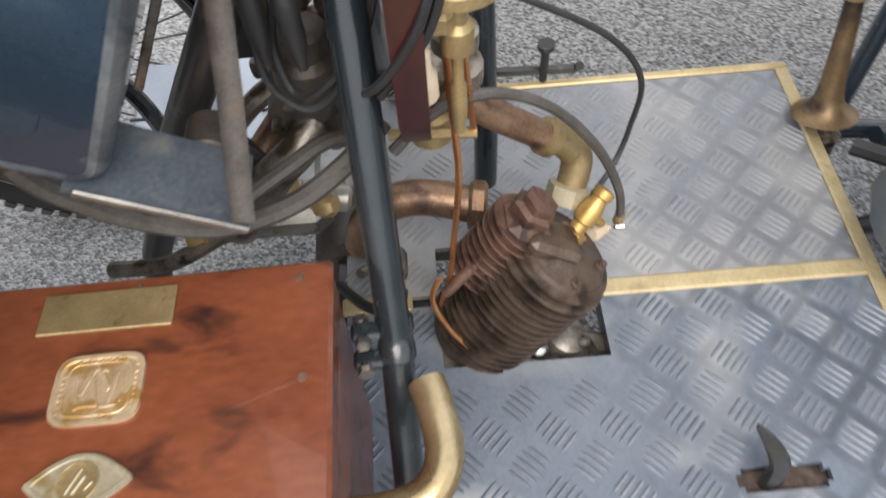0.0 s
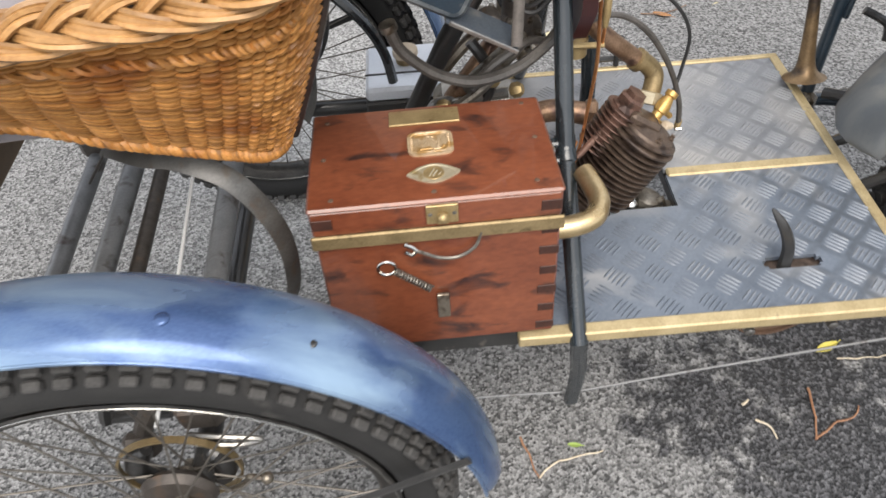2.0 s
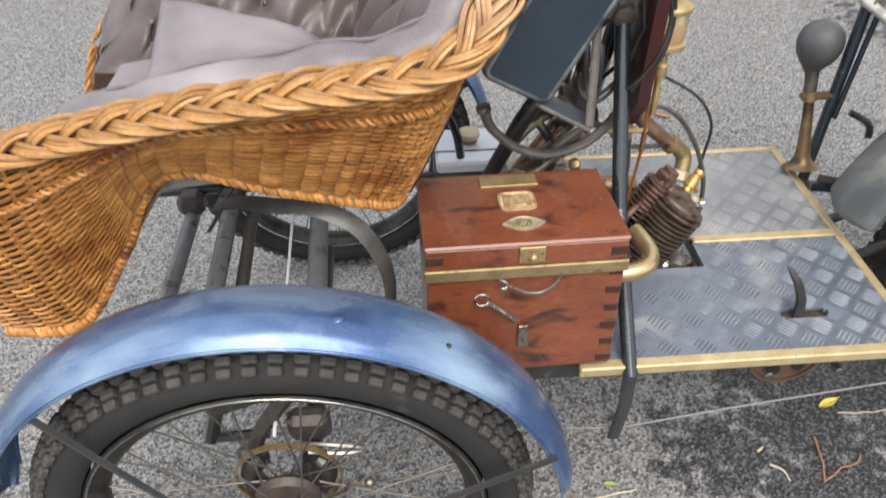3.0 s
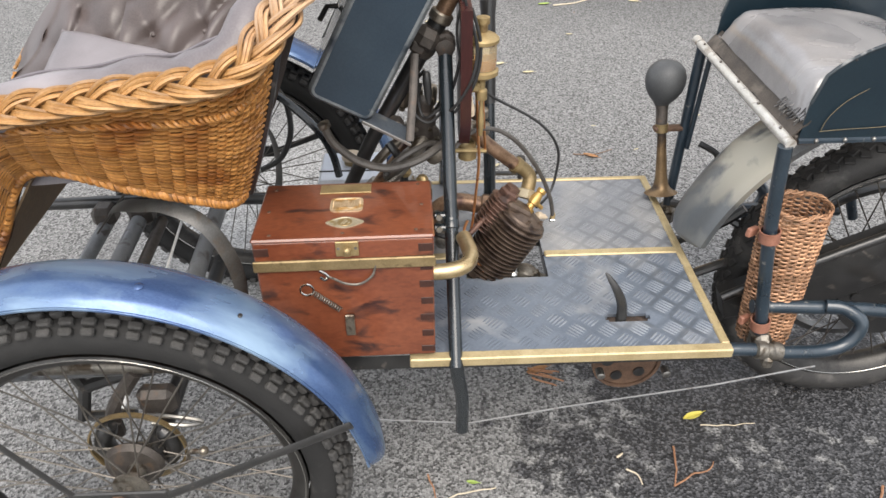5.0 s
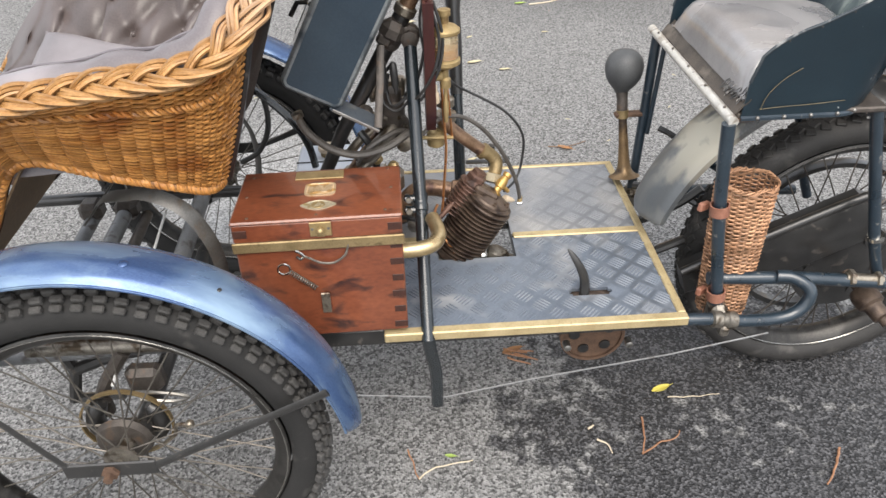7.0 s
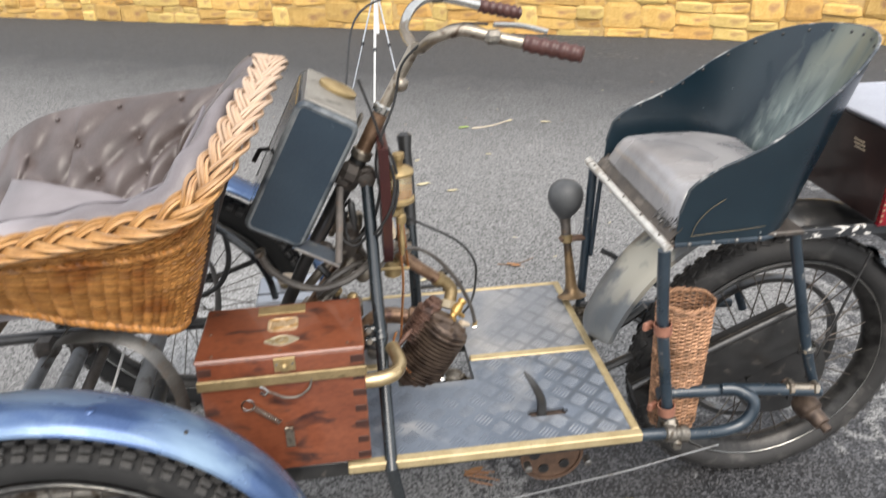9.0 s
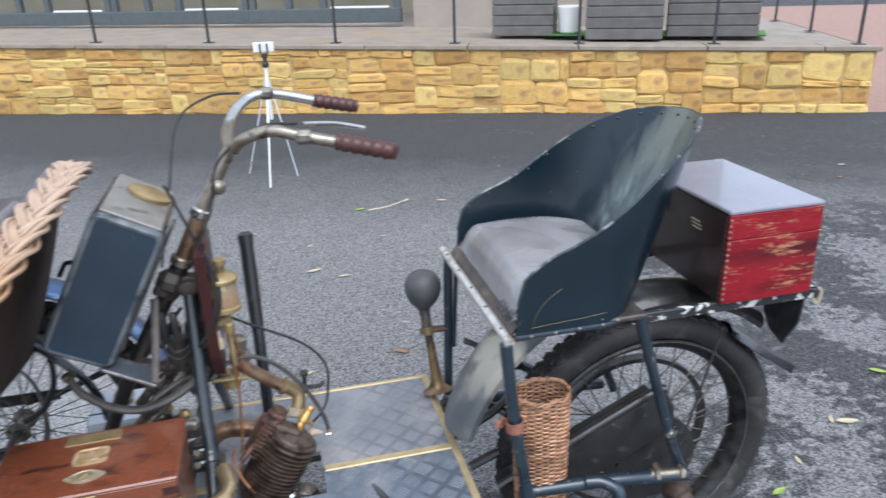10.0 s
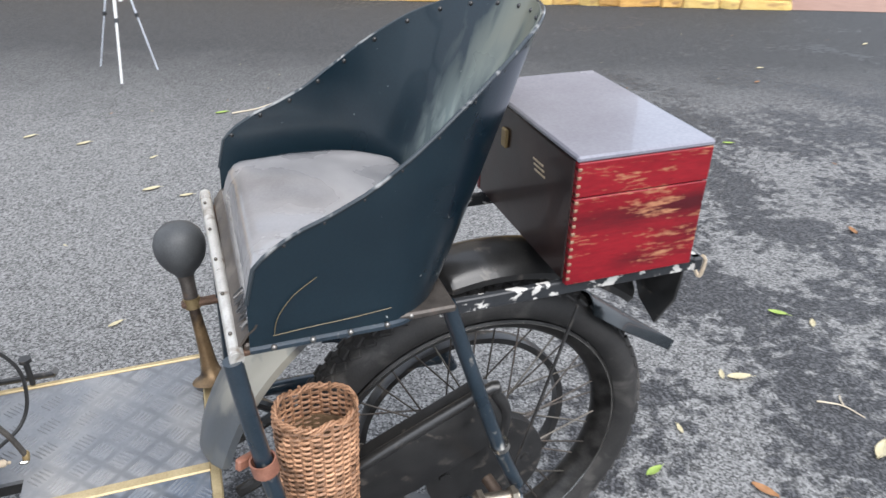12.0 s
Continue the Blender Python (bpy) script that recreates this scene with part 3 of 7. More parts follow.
tricar = thing("motor_tricar", (-0.4, MID, 0), "vintage motor tricar with wicker front seat and footboard, parked", "tricar")


def arc(c, r, a0, a1, n, y=None):
    return [(c[0] + r * math.cos(radians(a0 + (a1 - a0) * i / n)), c[1] if y is None else y, c[2] + r * math.sin(radians(a0 + (a1 - a0) * i / n))) for i in range(n + 1)]


def tyre_build(c, R, r, wall_h):
    """A tyre about the y axis: R outer radius, r half width, wall_h its height over the rim."""
    prof = []
    for i in range(17):
        a = math.pi * (i / 16) * 1.56 - 0.28 * math.pi
        prof.append((R - wall_h / 2 + wall_h / 2 * math.sin(a), -r * math.cos(a)))
    b = Build()
    b.lathe(prof, 72, Matrix.Translation(c) @ pose(0, 0, 0, 90, 0, 0), cap=False)
    return b


def wheel(name, c, R, half, wall_h, rim_r, spokes, hub_r, hub_len, rim_mat, knobby, label):
    c = Vector(c)
    turn = Matrix.Translation(c) @ pose(0, 0, 0, 90, 0, 0)
    rim = Build()
    w = half * 0.72
    rim.lathe([(rim_r, -w), (rim_r + 0.004, -w - 0.003), (rim_r + 0.009, -w), (rim_r - 0.002, -w + 0.008), (rim_r - 0.014, -w * 0.4),
               (rim_r - 0.017, 0), (rim_r - 0.014, w * 0.4), (rim_r - 0.002, w - 0.008), (rim_r + 0.009, w), (rim_r + 0.004, w + 0.003), (rim_r, w),
               (rim_r - 0.012, w * 0.75), (rim_r - 0.022, w * 0.35), (rim_r - 0.024, 0), (rim_r - 0.022, -w * 0.35), (rim_r - 0.012, -w * 0.75), (rim_r, -w)], 72, turn, cap=False)
    body = part(name, rim, rim_mat, tricar, label)
    for sgn in (-1, 1):
        ringpts = [c + Vector(((rim_r + 0.004) * math.cos(2 * math.pi * k / 72), sgn * (w + 0.001), (rim_r + 0.004) * math.sin(2 * math.pi * k / 72))) for k in range(72)]
        part("rim_edge", Build().tube(ringpts, 0.002, 6, closed=True), CHROME, body, "bright rim edge")
    part("tyre", tyre_build(c, R, half, wall_h), RUBBER if knobby else TYREGREY, body, "black dusty rubber tyre")
    tread = Build()
    if knobby:
        n = 72
        for k in range(n):
            for row, (yo, dr, sx, sy) in enumerate(((-0.022, 0.003, 0.0215, 0.0125), (-0.0075, -0.002, 0.022, 0.012), (0.0075, -0.002, 0.022, 0.012), (0.022, 0.003, 0.0215, 0.0125), (-0.0345, 0.012, 0.0195, 0.0125), (0.0345, 0.012, 0.0195, 0.0125))):
                a = 2 * math.pi * (k + (row % 2) * 0.5) / n
                m = Matrix.Translation(c) @ Matrix.Rotation(-a, 4, "Y") @ Matrix.Translation((R - dr, yo * half / 0.036 * 0.92, 0)) @ Matrix.Rotation(yo * 16, 4, "Z")
                b = Build().box((0, 0, 0), (0.013, sy, sx), 0.0025)
                tread.join(b.move(m))
    else:
        n = 70
        for k in range(n):
            for row, yo in enumerate((-0.026, -0.009, 0.009, 0.026)):
                a = 2 * math.pi * (k + (row % 2) * 0.5) / n
                m = Matrix.Translation(c) @ Matrix.Rotation(-a, 4, "Y") @ Matrix.Translation((R - 0.002 - 6 * yo * yo, yo, 0)) @ Matrix.Rotation(yo * 14, 4, "Z")
                b = Build().box((0, 0, 0), (0.008, 0.0155, 0.022), 0.002, pose(0, 0, 0, 25 if row % 2 else -25, 0, 0))
                tread.join(b.move(m))
    tagged(part("tread", tread, KNOBS if knobby else TYREGREY, body, "moulded tread blocks"), kind="stuff")
    hub = Build()
    hub.lathe([(0.010, -hub_len), (0.010, -hub_len * 0.72), (0.018, -hub_len * 0.7), (hub_r, -hub_len * 0.62), (hub_r, -hub_len * 0.54), (hub_r * 0.55, -hub_len * 0.45),
               (hub_r * 0.5, hub_len * 0.45), (hub_r, hub_len * 0.54), (hub_r, hub_len * 0.62), (0.018, hub_len * 0.7), (0.010, hub_len * 0.72), (0.010, hub_len)], 20, turn)
    part("hub", hub, DIRTYMETAL, body, "oily metal hub")
    for k in range(spokes):
        side = 1 if k % 2 else -1
        a = 2 * math.pi * k / spokes
        lean = (0.55 if (k // 2) % 2 else -0.55)
        p = c + Vector((hub_r * 0.9 * math.cos(a + lean), side * hub_len * 0.58, hub_r * 0.9 * math.sin(a + lean)))
        q = c + Vector(((rim_r - 0.02) * math.cos(a), side * 0.006, (rim_r - 0.02) * math.sin(a)))
        part("spoke", Build().tube([p, q], 0.0016 if knobby else 0.0019, 5), DULLSPOKE if knobby or k % 3 == 0 else IRON, body)
    return body


FRONT_C = Vector((-1.118, -0.171, 0.385))
BRAKE_C = Vector((-1.128, -0.195, 0.381))
FAR_C = Vector((-1.113, 0.865, 0.385))
REAR_C = Vector((0.49, MID, 0.376))
for c in (FRONT_C, FAR_C):
    w = wheel("front_wheel", c, 0.378, 0.038, 0.075, 0.300, 36, 0.032, 0.06, RIMDARK, True, "spoked front wheel with knobbly tyre")
rear = wheel("rear_wheel", REAR_C, 0.379, 0.046, 0.076, 0.302, 40, 0.07, 0.075, RIMDARK, False, "spoked rear wheel with fat dusty tyre")
ring = Build()
ring.lathe([(0.212, -0.012), (0.225, -0.014), (0.228, 0), (0.225, 0.014), (0.212, 0.012), (0.212, -0.012)], 64, Matrix.Translation(REAR_C + Vector((0, 0.045, 0))) @ pose(0, 0, 0, 90, 0, 0), cap=False)
part("belt_rim", ring, BLACK, rear, "black belt rim inside the wheel")
drum = Build()
drum.lathe([(0.03, 0.0), (0.115, 0.0), (0.122, 0.008), (0.122, 0.03), (0.03, 0.034)], 40, Matrix.Translation(REAR_C + Vector((0, -0.05, 0))) @ pose(0, 0, 0, 90, 0, 0))
for k in range(6):
    a = 2 * math.pi * k / 6
    drum.lathe([(0.011, -0.004), (0.011, 0.003)], 8, Matrix.Translation(REAR_C + Vector((0.085 * math.cos(a), -0.083, 0.085 * math.sin(a)))) @ pose(0, 0, 0, 90, 0, 0))
part("brake_drum", drum, BLACK, rear, "brown iron brake drum with bolts")


def mudguard(c, R, half, a0, a1, mat, name, label, depth=0.018, flange=0.012):
    """A domed strip that follows the wheel, with a turned edge."""
    prof = [(-half, -depth - flange), (-half - 0.002, -depth), (-half * 0.86, -depth * 0.5), (-half * 0.5, -depth * 0.12), (0, 0), (half * 0.5, -depth * 0.12), (half * 0.86, -depth * 0.5), (half + 0.002, -depth), (half, -depth - flange)]

    def fn(u, v):
        a = radians(a0 + (a1 - a0) * u)
        i = v * (len(prof) - 1)
        k = min(int(i), len(prof) - 2)
        f = i - k
        y = prof[k][0] * (1 - f) + prof[k + 1][0] * f
        d = prof[k][1] * (1 - f) + prof[k + 1][1] * f
        end = max(0.0, 1 - min(u, 1 - u) / 0.035)
        y *= 1 - 0.45 * end ** 2
        return (c[0] + (R + d) * math.cos(a), c[1] + y, c[2] + (R + d) * math.sin(a))
    b = Build().sheet(fn, 72, 16, 0.0015)
    return part(name, b, mat, tricar, label)


for c in (FRONT_C, FAR_C):
    mg = mudguard(c + Vector((0.0, 0.002, 0.0)), 0.447, 0.051, 4, 172, FENDER, "front_mudguard", "dark blue painted steel front mudguard, dusty and scratched", 0.018, 0.004)
    out = -1 if c.y < 0 else 1
    for q_ in (-1, 1):
        lip = [c + Vector((0.425 * math.cos(radians(7 + 162 * i / 60)), 0.002 + q_ * 0.0525, 0.425 * math.sin(radians(7 + 162 * i / 60)))) for i in range(61)]
        part("rolled_edge", Build().tube(lip, 0.0028, 6), FENDER, mg, "rolled lower edge")
    stay = Build()
    for a_, e_ in (((-0.07, 0.048), (-0.272, 0.325)), ((0.08, 0.034), (0.402, 0.165))):
        p, q = (c + Vector((k[0], out * w_, k[1])) for k, w_ in ((a_, 0.084), (e_, 0.055)))
        stay.tube([p, p.lerp(q, 0.5), q], 0.009, 6, flat=0.35, up=(0, 0, 1))
    stay.box(c + Vector((0.005, out * 0.084, 0.034)), (0.165, 0.006, 0.036), 0.004)
    part("mudguard_stay", stay, BLACK, mg, "flat dark steel stay")
    nut = Build().lathe([(0.016, -0.012), (0.016, 0.004), (0.009, 0.006), (0.009, 0.018)], 6, Matrix.Translation(c + Vector((0.005, out * 0.089, 0.03))) @ pose(0, 0, 0, -90 * out, 0, 0))
    part("axle_nut", nut, RUST, mg, "rusty axle nut")
    for a in (75, 56):
        p = c + Vector((0.4465 * math.cos(radians(a)), out * 0.014, 0.4465 * math.sin(radians(a))))
        part("bolt_head", Build().ball(p, 0.0085 if a == 75 else 0.0052, 8, (1, 1, 0.4)), FENDER if a == 75 else BLACK, mg)

# ---------------------------------------------------------------- footboard
BZ = 0.470
board = Build()
for a, c, d, e in ((-0.617, -0.50, 0.003, 0.657), (-0.318, -0.003, 0.003, 0.657), (-0.50, -0.318, 0.003, 0.245), (-0.50, -0.318, 0.40, 0.657)):
    board.box(((a + c) / 2, (d + e) / 2, BZ - 0.022), (c - a, e - d, 0.02), 0.001)
foot = part("footboard", board, BLACK, tricar, "wide footboard of grey checker plate edged with brass strip")


def plate(xs, ys, holes):
    """One sheet over the grid lines xs and ys, open at the cells in holes."""
    b = Build()
    z1, z0 = BZ - 0.002, BZ - 0.010
    w = len(ys)
    for z in (z1, z0):
        b.v.extend(Vector((x, y, z)) for x in xs for y in ys)
    n = len(xs) * w
    full = {(i, j) for i in range(len(xs) - 1) for j in range(w - 1)} - set(holes)
    for i, j in full:
        q = (i * w + j, (i + 1) * w + j, (i + 1) * w + j + 1, i * w + j + 1)
        b.f.append(q)
        b.f.append(tuple(k + n for k in reversed(q)))
        for (di, dj), (p, r) in (((-1, 0), (3, 0)), ((1, 0), (1, 2)), ((0, -1), (0, 1)), ((0, 1), (2, 3))):
            if (i + di, j + dj) not in full:
                b.f.append((q[r], q[p], q[p] + n, q[r] + n))
    return b


part("checker_plate", plate((-0.605, -0.50, -0.318, -0.223, -0.217, -0.136, -0.130, -0.012), (0.012, 0.090, 0.096, 0.108, 0.114, 0.245, 0.322), {(1, 5), (4, 1), (4, 2), (4, 3), (3, 2), (5, 2)}), PLATE, foot, "grey checker plate")
part("checker_plate", plate((-0.605, -0.50, -0.318, -0.012), (0.336, 0.40, 0.65), {(1, 0)}), PLATEFAR, foot, "paler grey-beige checker plate")
bars, far_bars = Build(), Build()
cell = 0.047
for i in range(-2, 30):
    for j in range(-14, 22):
        cx, cy = -0.62 + (i + j) * cell * 0.70, 0.33 + (j - i) * cell * 0.70
        if not (-0.598 < cx < -0.02 and 0.02 < cy < 0.642) or 0.312 < cy < 0.346:
            continue
        if -0.52 < cx < -0.30 and 0.23 < cy < 0.42 or -0.245 < cx < -0.11 and 0.076 < cy < 0.128:
            continue
        turn = 45 if (i + j) % 2 else -45
        m = Matrix.Translation((cx, cy, BZ - 0.0018)) @ pose(0, 0, 0, 0, 0, turn)
        for k in range(5):
            o = (k - 2) * 0.0079
            ln = 0.036 - abs(k - 2) * 0.003
            v = [(-ln / 2, o, 0), (-ln * 0.3, o - 0.0021, 0), (ln * 0.3, o - 0.0021, 0), (ln / 2, o, 0), (ln * 0.3, o + 0.0021, 0), (-ln * 0.3, o + 0.0021, 0), (-ln * 0.3, o, 0.0017), (ln * 0.3, o, 0.0017)]
            f = [(0, 1, 6), (1, 2, 7, 6), (2, 3, 7), (3, 4, 7), (4, 5, 6, 7), (5, 0, 6)]
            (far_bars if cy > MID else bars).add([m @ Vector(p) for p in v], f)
tagged(part("raised_pattern", bars, PLATEBAR, foot, "raised five-bar pattern rubbed bright"), kind="stuff")
tagged(part("raised_pattern", far_bars, FARBAR, foot, "raised five-bar pattern on the paler far plate"), kind="stuff")
for name, c, s in (("brass_strip", (-0.309, 0.006, BZ - 0.0095), (0.632, 0.022, 0.022)), ("brass_strip", (-0.309, 0.658, BZ - 0.009), (0.632, 0.013, 0.02)),
                   ("brass_strip", (-0.002, MID - 0.0005, BZ - 0.009), (0.018, 0.636, 0.02)), ("brass_strip", (-0.162, 0.329, BZ - 0.003), (0.306, 0.022, 0.009)),
                   ("brass_strip", (-0.57, 0.329, BZ - 0.003), (0.08, 0.022, 0.009))):
    part(name, Build().box(c, s, 0.0025), BRASSTRIM, foot, "pale brass edging strip")
slot = Build().box((-0.176, 0.102, BZ - 0.0125), (0.1, 0.024, 0.004), 0.001)
part("slot_floor", slot, BROWNIRON, foot, "rusty floor of the pedal slot")
pedal = Build().tube(spline([(-0.190, 0.098, BZ - 0.02), (-0.192, 0.104, BZ + 0.03), (-0.208, 0.11, BZ + 0.07), (-0.229, 0.124, BZ + 0.1)], 5), [0.0115] * 4 + [0.011, 0.0105, 0.010, 0.0095, 0.009, 0.0085, 0.008, 0.0073, 0.0063, 0.005, 0.0035, 0.0018], 8, flat=0.65)
part("pedal_lever", pedal, BLACK, foot, "curved black iron pedal lever")

# ---------------------------------------------------------------- driver's seat
def tub(s, h):
    """s from 0 (near front) round the back to 1 (far front); h from 0 (bottom) to 1 (rim)."""
    def plan(x0, xs, rx, ry, p):
        st = xs - x0
        arc_len = math.pi * (rx + ry) / 2
        t = s * (2 * st + arc_len)
        if t < st:
            return x0 + t, -ry
        if t < st + arc_len:
            a = math.pi * (t - st) / arc_len
            c, q = math.cos(a), max(0.0, math.sin(a))
            return xs + rx * q ** (2 / p), -ry * math.copysign(abs(c) ** (2 / p), c)
        return xs - (t - st - arc_len), ry
    bx, by = plan(0.082, 0.27, 0.125, 0.228, 2.0)
    tx, ty = plan(0.086, 0.29, 0.284, 0.227, 1.78)
    knots = ((0.086, 0.925), (0.0885, 0.958), (0.10, 0.976), (0.12, 0.996), (0.16, 1.019), (0.20, 1.034), (0.25, 1.058), (0.31, 1.099), (0.37, 1.142), (0.43, 1.180), (0.49, 1.210), (0.54, 1.226), (0.58, 1.233))
    top = knots[-1][1]
    for (a, za), (b2, zb) in zip(knots, knots[1:]):
        if a <= tx <= b2:
            top = za + (zb - za) * (tx - a) / (b2 - a)
            break
    k = h ** 0.9
    return (bx + (tx - bx) * k, 0.358 + by + (ty - by) * k, 0.852 + (top - 0.852) * h)


def tub_paint():
    """Coach paint, chipped all over; pale grey-green streaks paint in reflected wall and sky."""
    m = TEAL.copy()
    m.name = "dark teal coach paint, rubbed pale at the back"
    N, L = m.node_tree.nodes, m.node_tree.links
    bsdf = N["Principled BSDF"]
    old = bsdf.inputs["Base Color"].links[0].from_socket
    co = N.new("ShaderNodeTexCoord")
    sep = N.new("ShaderNodeSeparateXYZ")
    L.new(co.outputs["Object"], sep.inputs[0])

    def tex(size, stretch, detail=6.0):
        mp = N.new("ShaderNodeMapping")
        mp.inputs["Scale"].default_value = stretch
        L.new(co.outputs["Object"], mp.inputs["Vector"])
        ns = N.new("ShaderNodeTexNoise")
        ns.inputs["Scale"].default_value, ns.inputs["Detail"].default_value, ns.inputs["Distortion"].default_value = size, detail, 0.5
        L.new(mp.outputs[0], ns.inputs["Vector"])
        return ns.outputs[0]

    def rng(f, a, b):
        r = N.new("ShaderNodeMapRange")
        r.inputs[1].default_value, r.inputs[2].default_value = a, b
        L.new(f, r.inputs[0])
        return r.outputs[0]

    def op(kind, a, b):
        q = N.new("ShaderNodeMath")
        q.operation = kind
        for i, x in enumerate((a, b)):
            if isinstance(x, float):
                q.inputs[i].default_value = x
            else:
                L.new(x, q.inputs[i])
        return q.outputs[0]

    def mix(a, colour, f):
        mx = N.new("ShaderNodeMix")
        mx.data_type = "RGBA"
        mx.inputs[7].default_value = (*colour, 1)
        L.new(a, mx.inputs[6])
        L.new(f, mx.inputs[0])
        return mx.outputs[2]

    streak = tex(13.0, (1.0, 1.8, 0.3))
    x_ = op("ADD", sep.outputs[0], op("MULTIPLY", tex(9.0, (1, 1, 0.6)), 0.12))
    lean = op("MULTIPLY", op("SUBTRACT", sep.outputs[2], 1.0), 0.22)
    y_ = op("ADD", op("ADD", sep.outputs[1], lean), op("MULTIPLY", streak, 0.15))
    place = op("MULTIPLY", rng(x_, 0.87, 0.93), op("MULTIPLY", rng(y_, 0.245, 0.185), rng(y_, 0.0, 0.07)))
    reflect_amount = op("MULTIPLY", place, op("ADD", op("MULTIPLY", rng(streak, 0.36, 0.6), 0.75), 0.25))
    col = mix(old, (0.17, 0.215, 0.20), reflect_amount)
    col = mix(col, (0.15, 0.145, 0.10), op("MULTIPLY", op("MULTIPLY", reflect_amount, rng(sep.outputs[2], 1.03, 1.17)), 0.8))
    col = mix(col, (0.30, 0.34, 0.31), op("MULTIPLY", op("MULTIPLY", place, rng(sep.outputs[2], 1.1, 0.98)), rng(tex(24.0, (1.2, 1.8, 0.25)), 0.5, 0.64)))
    col = mix(col, (0.32, 0.34, 0.33), rng(tex(70.0, (1, 1, 1), 3.0), 0.735, 0.76))
    L.new(col, bsdf.inputs["Base Color"])
    return m


seat_back = part("seat_tub", Build().sheet(lambda u, v: tub(u, v), 72, 14, 0.004), tub_paint(), tricar, "dark teal painted sheet metal bucket seat, pale reflection painted inside")
part("tub_rim", Build().tube([tub(i / 90, 1.0) for i in range(91)], 0.003, 8), RIMPAINT, seat_back, "rolled metal rim, rubbed to bare metal in places")
part("bottom_flange", Build().tube([tub(i / 90, 0.0) for i in range(91)], 0.0055, 6), BLUEBLACK, seat_back, "rolled bottom edge")
for i in range(3, 44, 5):
    for s in (i / 90, 1 - i / 90):
        p = Vector(tub(s, 0.015))
        part("rivet", Build().ball(p + Vector((0, -0.004 if s < 0.5 else 0.004, 0)), 0.0045, 6), STEEL, seat_back)
line = [Vector(tub(s, h)) + Vector((0, -0.0035, 0)) for s, h in ((0.085, 0.56), (0.06, 0.48), (0.044, 0.38), (0.036, 0.27), (0.034, 0.15), (0.034, 0.14), (0.036, 0.138), (0.08, 0.135), (0.14, 0.125), (0.2, 0.12))]
for i in range(4, 89, 4):
    p, q = Vector(tub(i / 90, 0.965)), Vector(tub(i / 90, 0.8))
    inn = Vector((0.27 - p.x, 0.358 - p.y, 0)).normalized()
    part("rim_rivet", Build().ball(p + inn * 0.0035, 0.0042, 6), BLACK, seat_back)
part("gold_line", Build().tube(spline(line, 5), 0.0006, 5), GOLDLINE, seat_back, "thin gold lining")


def pad(u, v):
    x = 0.084 + 0.318 * u
    y = 0.145 + 0.425 * v
    if u > 0.5:
        k = (u - 0.5) / 0.5
        y = 0.3575 + (y - 0.3575) * (1 - 0.5 * k * k)
    edge = 1.0
    for q, w in ((u, 0.16), (1 - u, 0.12), (v, 0.14), (1 - v, 0.14)):
        k = min(1.0, q / w)
        edge *= 1 - (1 - k) ** 2.6
    z = 0.886 + 0.071 * edge + 0.016 * math.sin(math.pi * v) * math.sin(math.pi * min(1, u * 1.1))
    return (x - 0.012 * edge * (1 - min(1.0, u / 0.3)), y, z + 0.003 * noise.noise((x * 14, y * 14, 0)))


part("seat_cushion", Build().sheet(pad, 30, 30, 0.01), SADDLE, tricar, "worn dark leather seat cushion")
fringe = Build()
for i in range(70):
    y = 0.135 + 0.09 * random.random()
    z = 0.885 + random.uniform(0.0, 0.02)
    fringe.tube([(0.094, y, z), (0.080 + random.uniform(-0.008, 0.008), y + random.uniform(-0.012, 0.004), z - random.uniform(0.008, 0.022))], 0.0011, 4)
tagged(part("frayed_edge", fringe, BLACK, tricar, "frayed dark corner of the cushion"), kind="stuff")
flap_ = Build().sheet(lambda u, v: (0.094 - 0.026 * v, 0.13 + 0.46 * u, 0.893 - 0.03 * v + 0.004 * noise.noise((u * 9, v * 3, 2))), 30, 6, 0.003)
part("front_flap", flap_, FLAPLEATHER, tricar, "creased brown leather front of the cushion")
pan = Build().box((0.225, 0.36, 0.856), (0.30, 0.455, 0.012), 0.003)
part("seat_pan", pan, IRON, tricar, "dark seat pan")
part("front_rail", Build().tube([(0.064, 0.116, 0.853), (0.054, 0.618, 0.861)], 0.0102, 12), RAILMETAL, tricar, "bright metal rail below the seat front")
for k in range(5):
    part("rail_rivet", Build().ball((0.0605 - 0.0021 * k, 0.16 + 0.1 * k, 0.8647 + 0.0016 * k), 0.003, 6), DULLSPOKE, tricar)
fr = Build()
fr.box((0.048 + 0.04, 0.36, 0.848), (0.05, 0.46, 0.008), 0.002)
part("seat_frame", fr, RUST, tricar, "rusty seat frame")

# ---------------------------------------------------------------- rear frame
tubes = [
    ("seat_post", [(0.058, 0.122, 0.848), (0.078, 0.12, 0.66), (0.118, 0.105, 0.395)], 0.0135),
    ("seat_post", [(0.062, 0.595, 0.85), (0.055, 0.585, 0.66), (0.045, 0.57, 0.42)], 0.0125),
    ("seat_stay", [(0.078, 0.575, 0.84), (0.066, 0.572, 0.60)], 0.006),
    ("seat_stay", [(0.372, 0.165, 0.845), (0.466, 0.16, 0.54), (0.512, 0.16, 0.42)], 0.0125),
    ("seat_stay", [(0.372, 0.515, 0.845), (0.466, 0.51, 0.54), (0.512, 0.51, 0.42)], 0.0125),
    ("chain_stay", [(0.1, 0.14, 0.455), (0.3, 0.13, 0.45), (0.5, 0.12, 0.43)], 0.015),
    ("chain_stay", [(0.1, 0.54, 0.44), (0.3, 0.55, 0.43), (0.5, 0.56, 0.41)], 0.015),
]
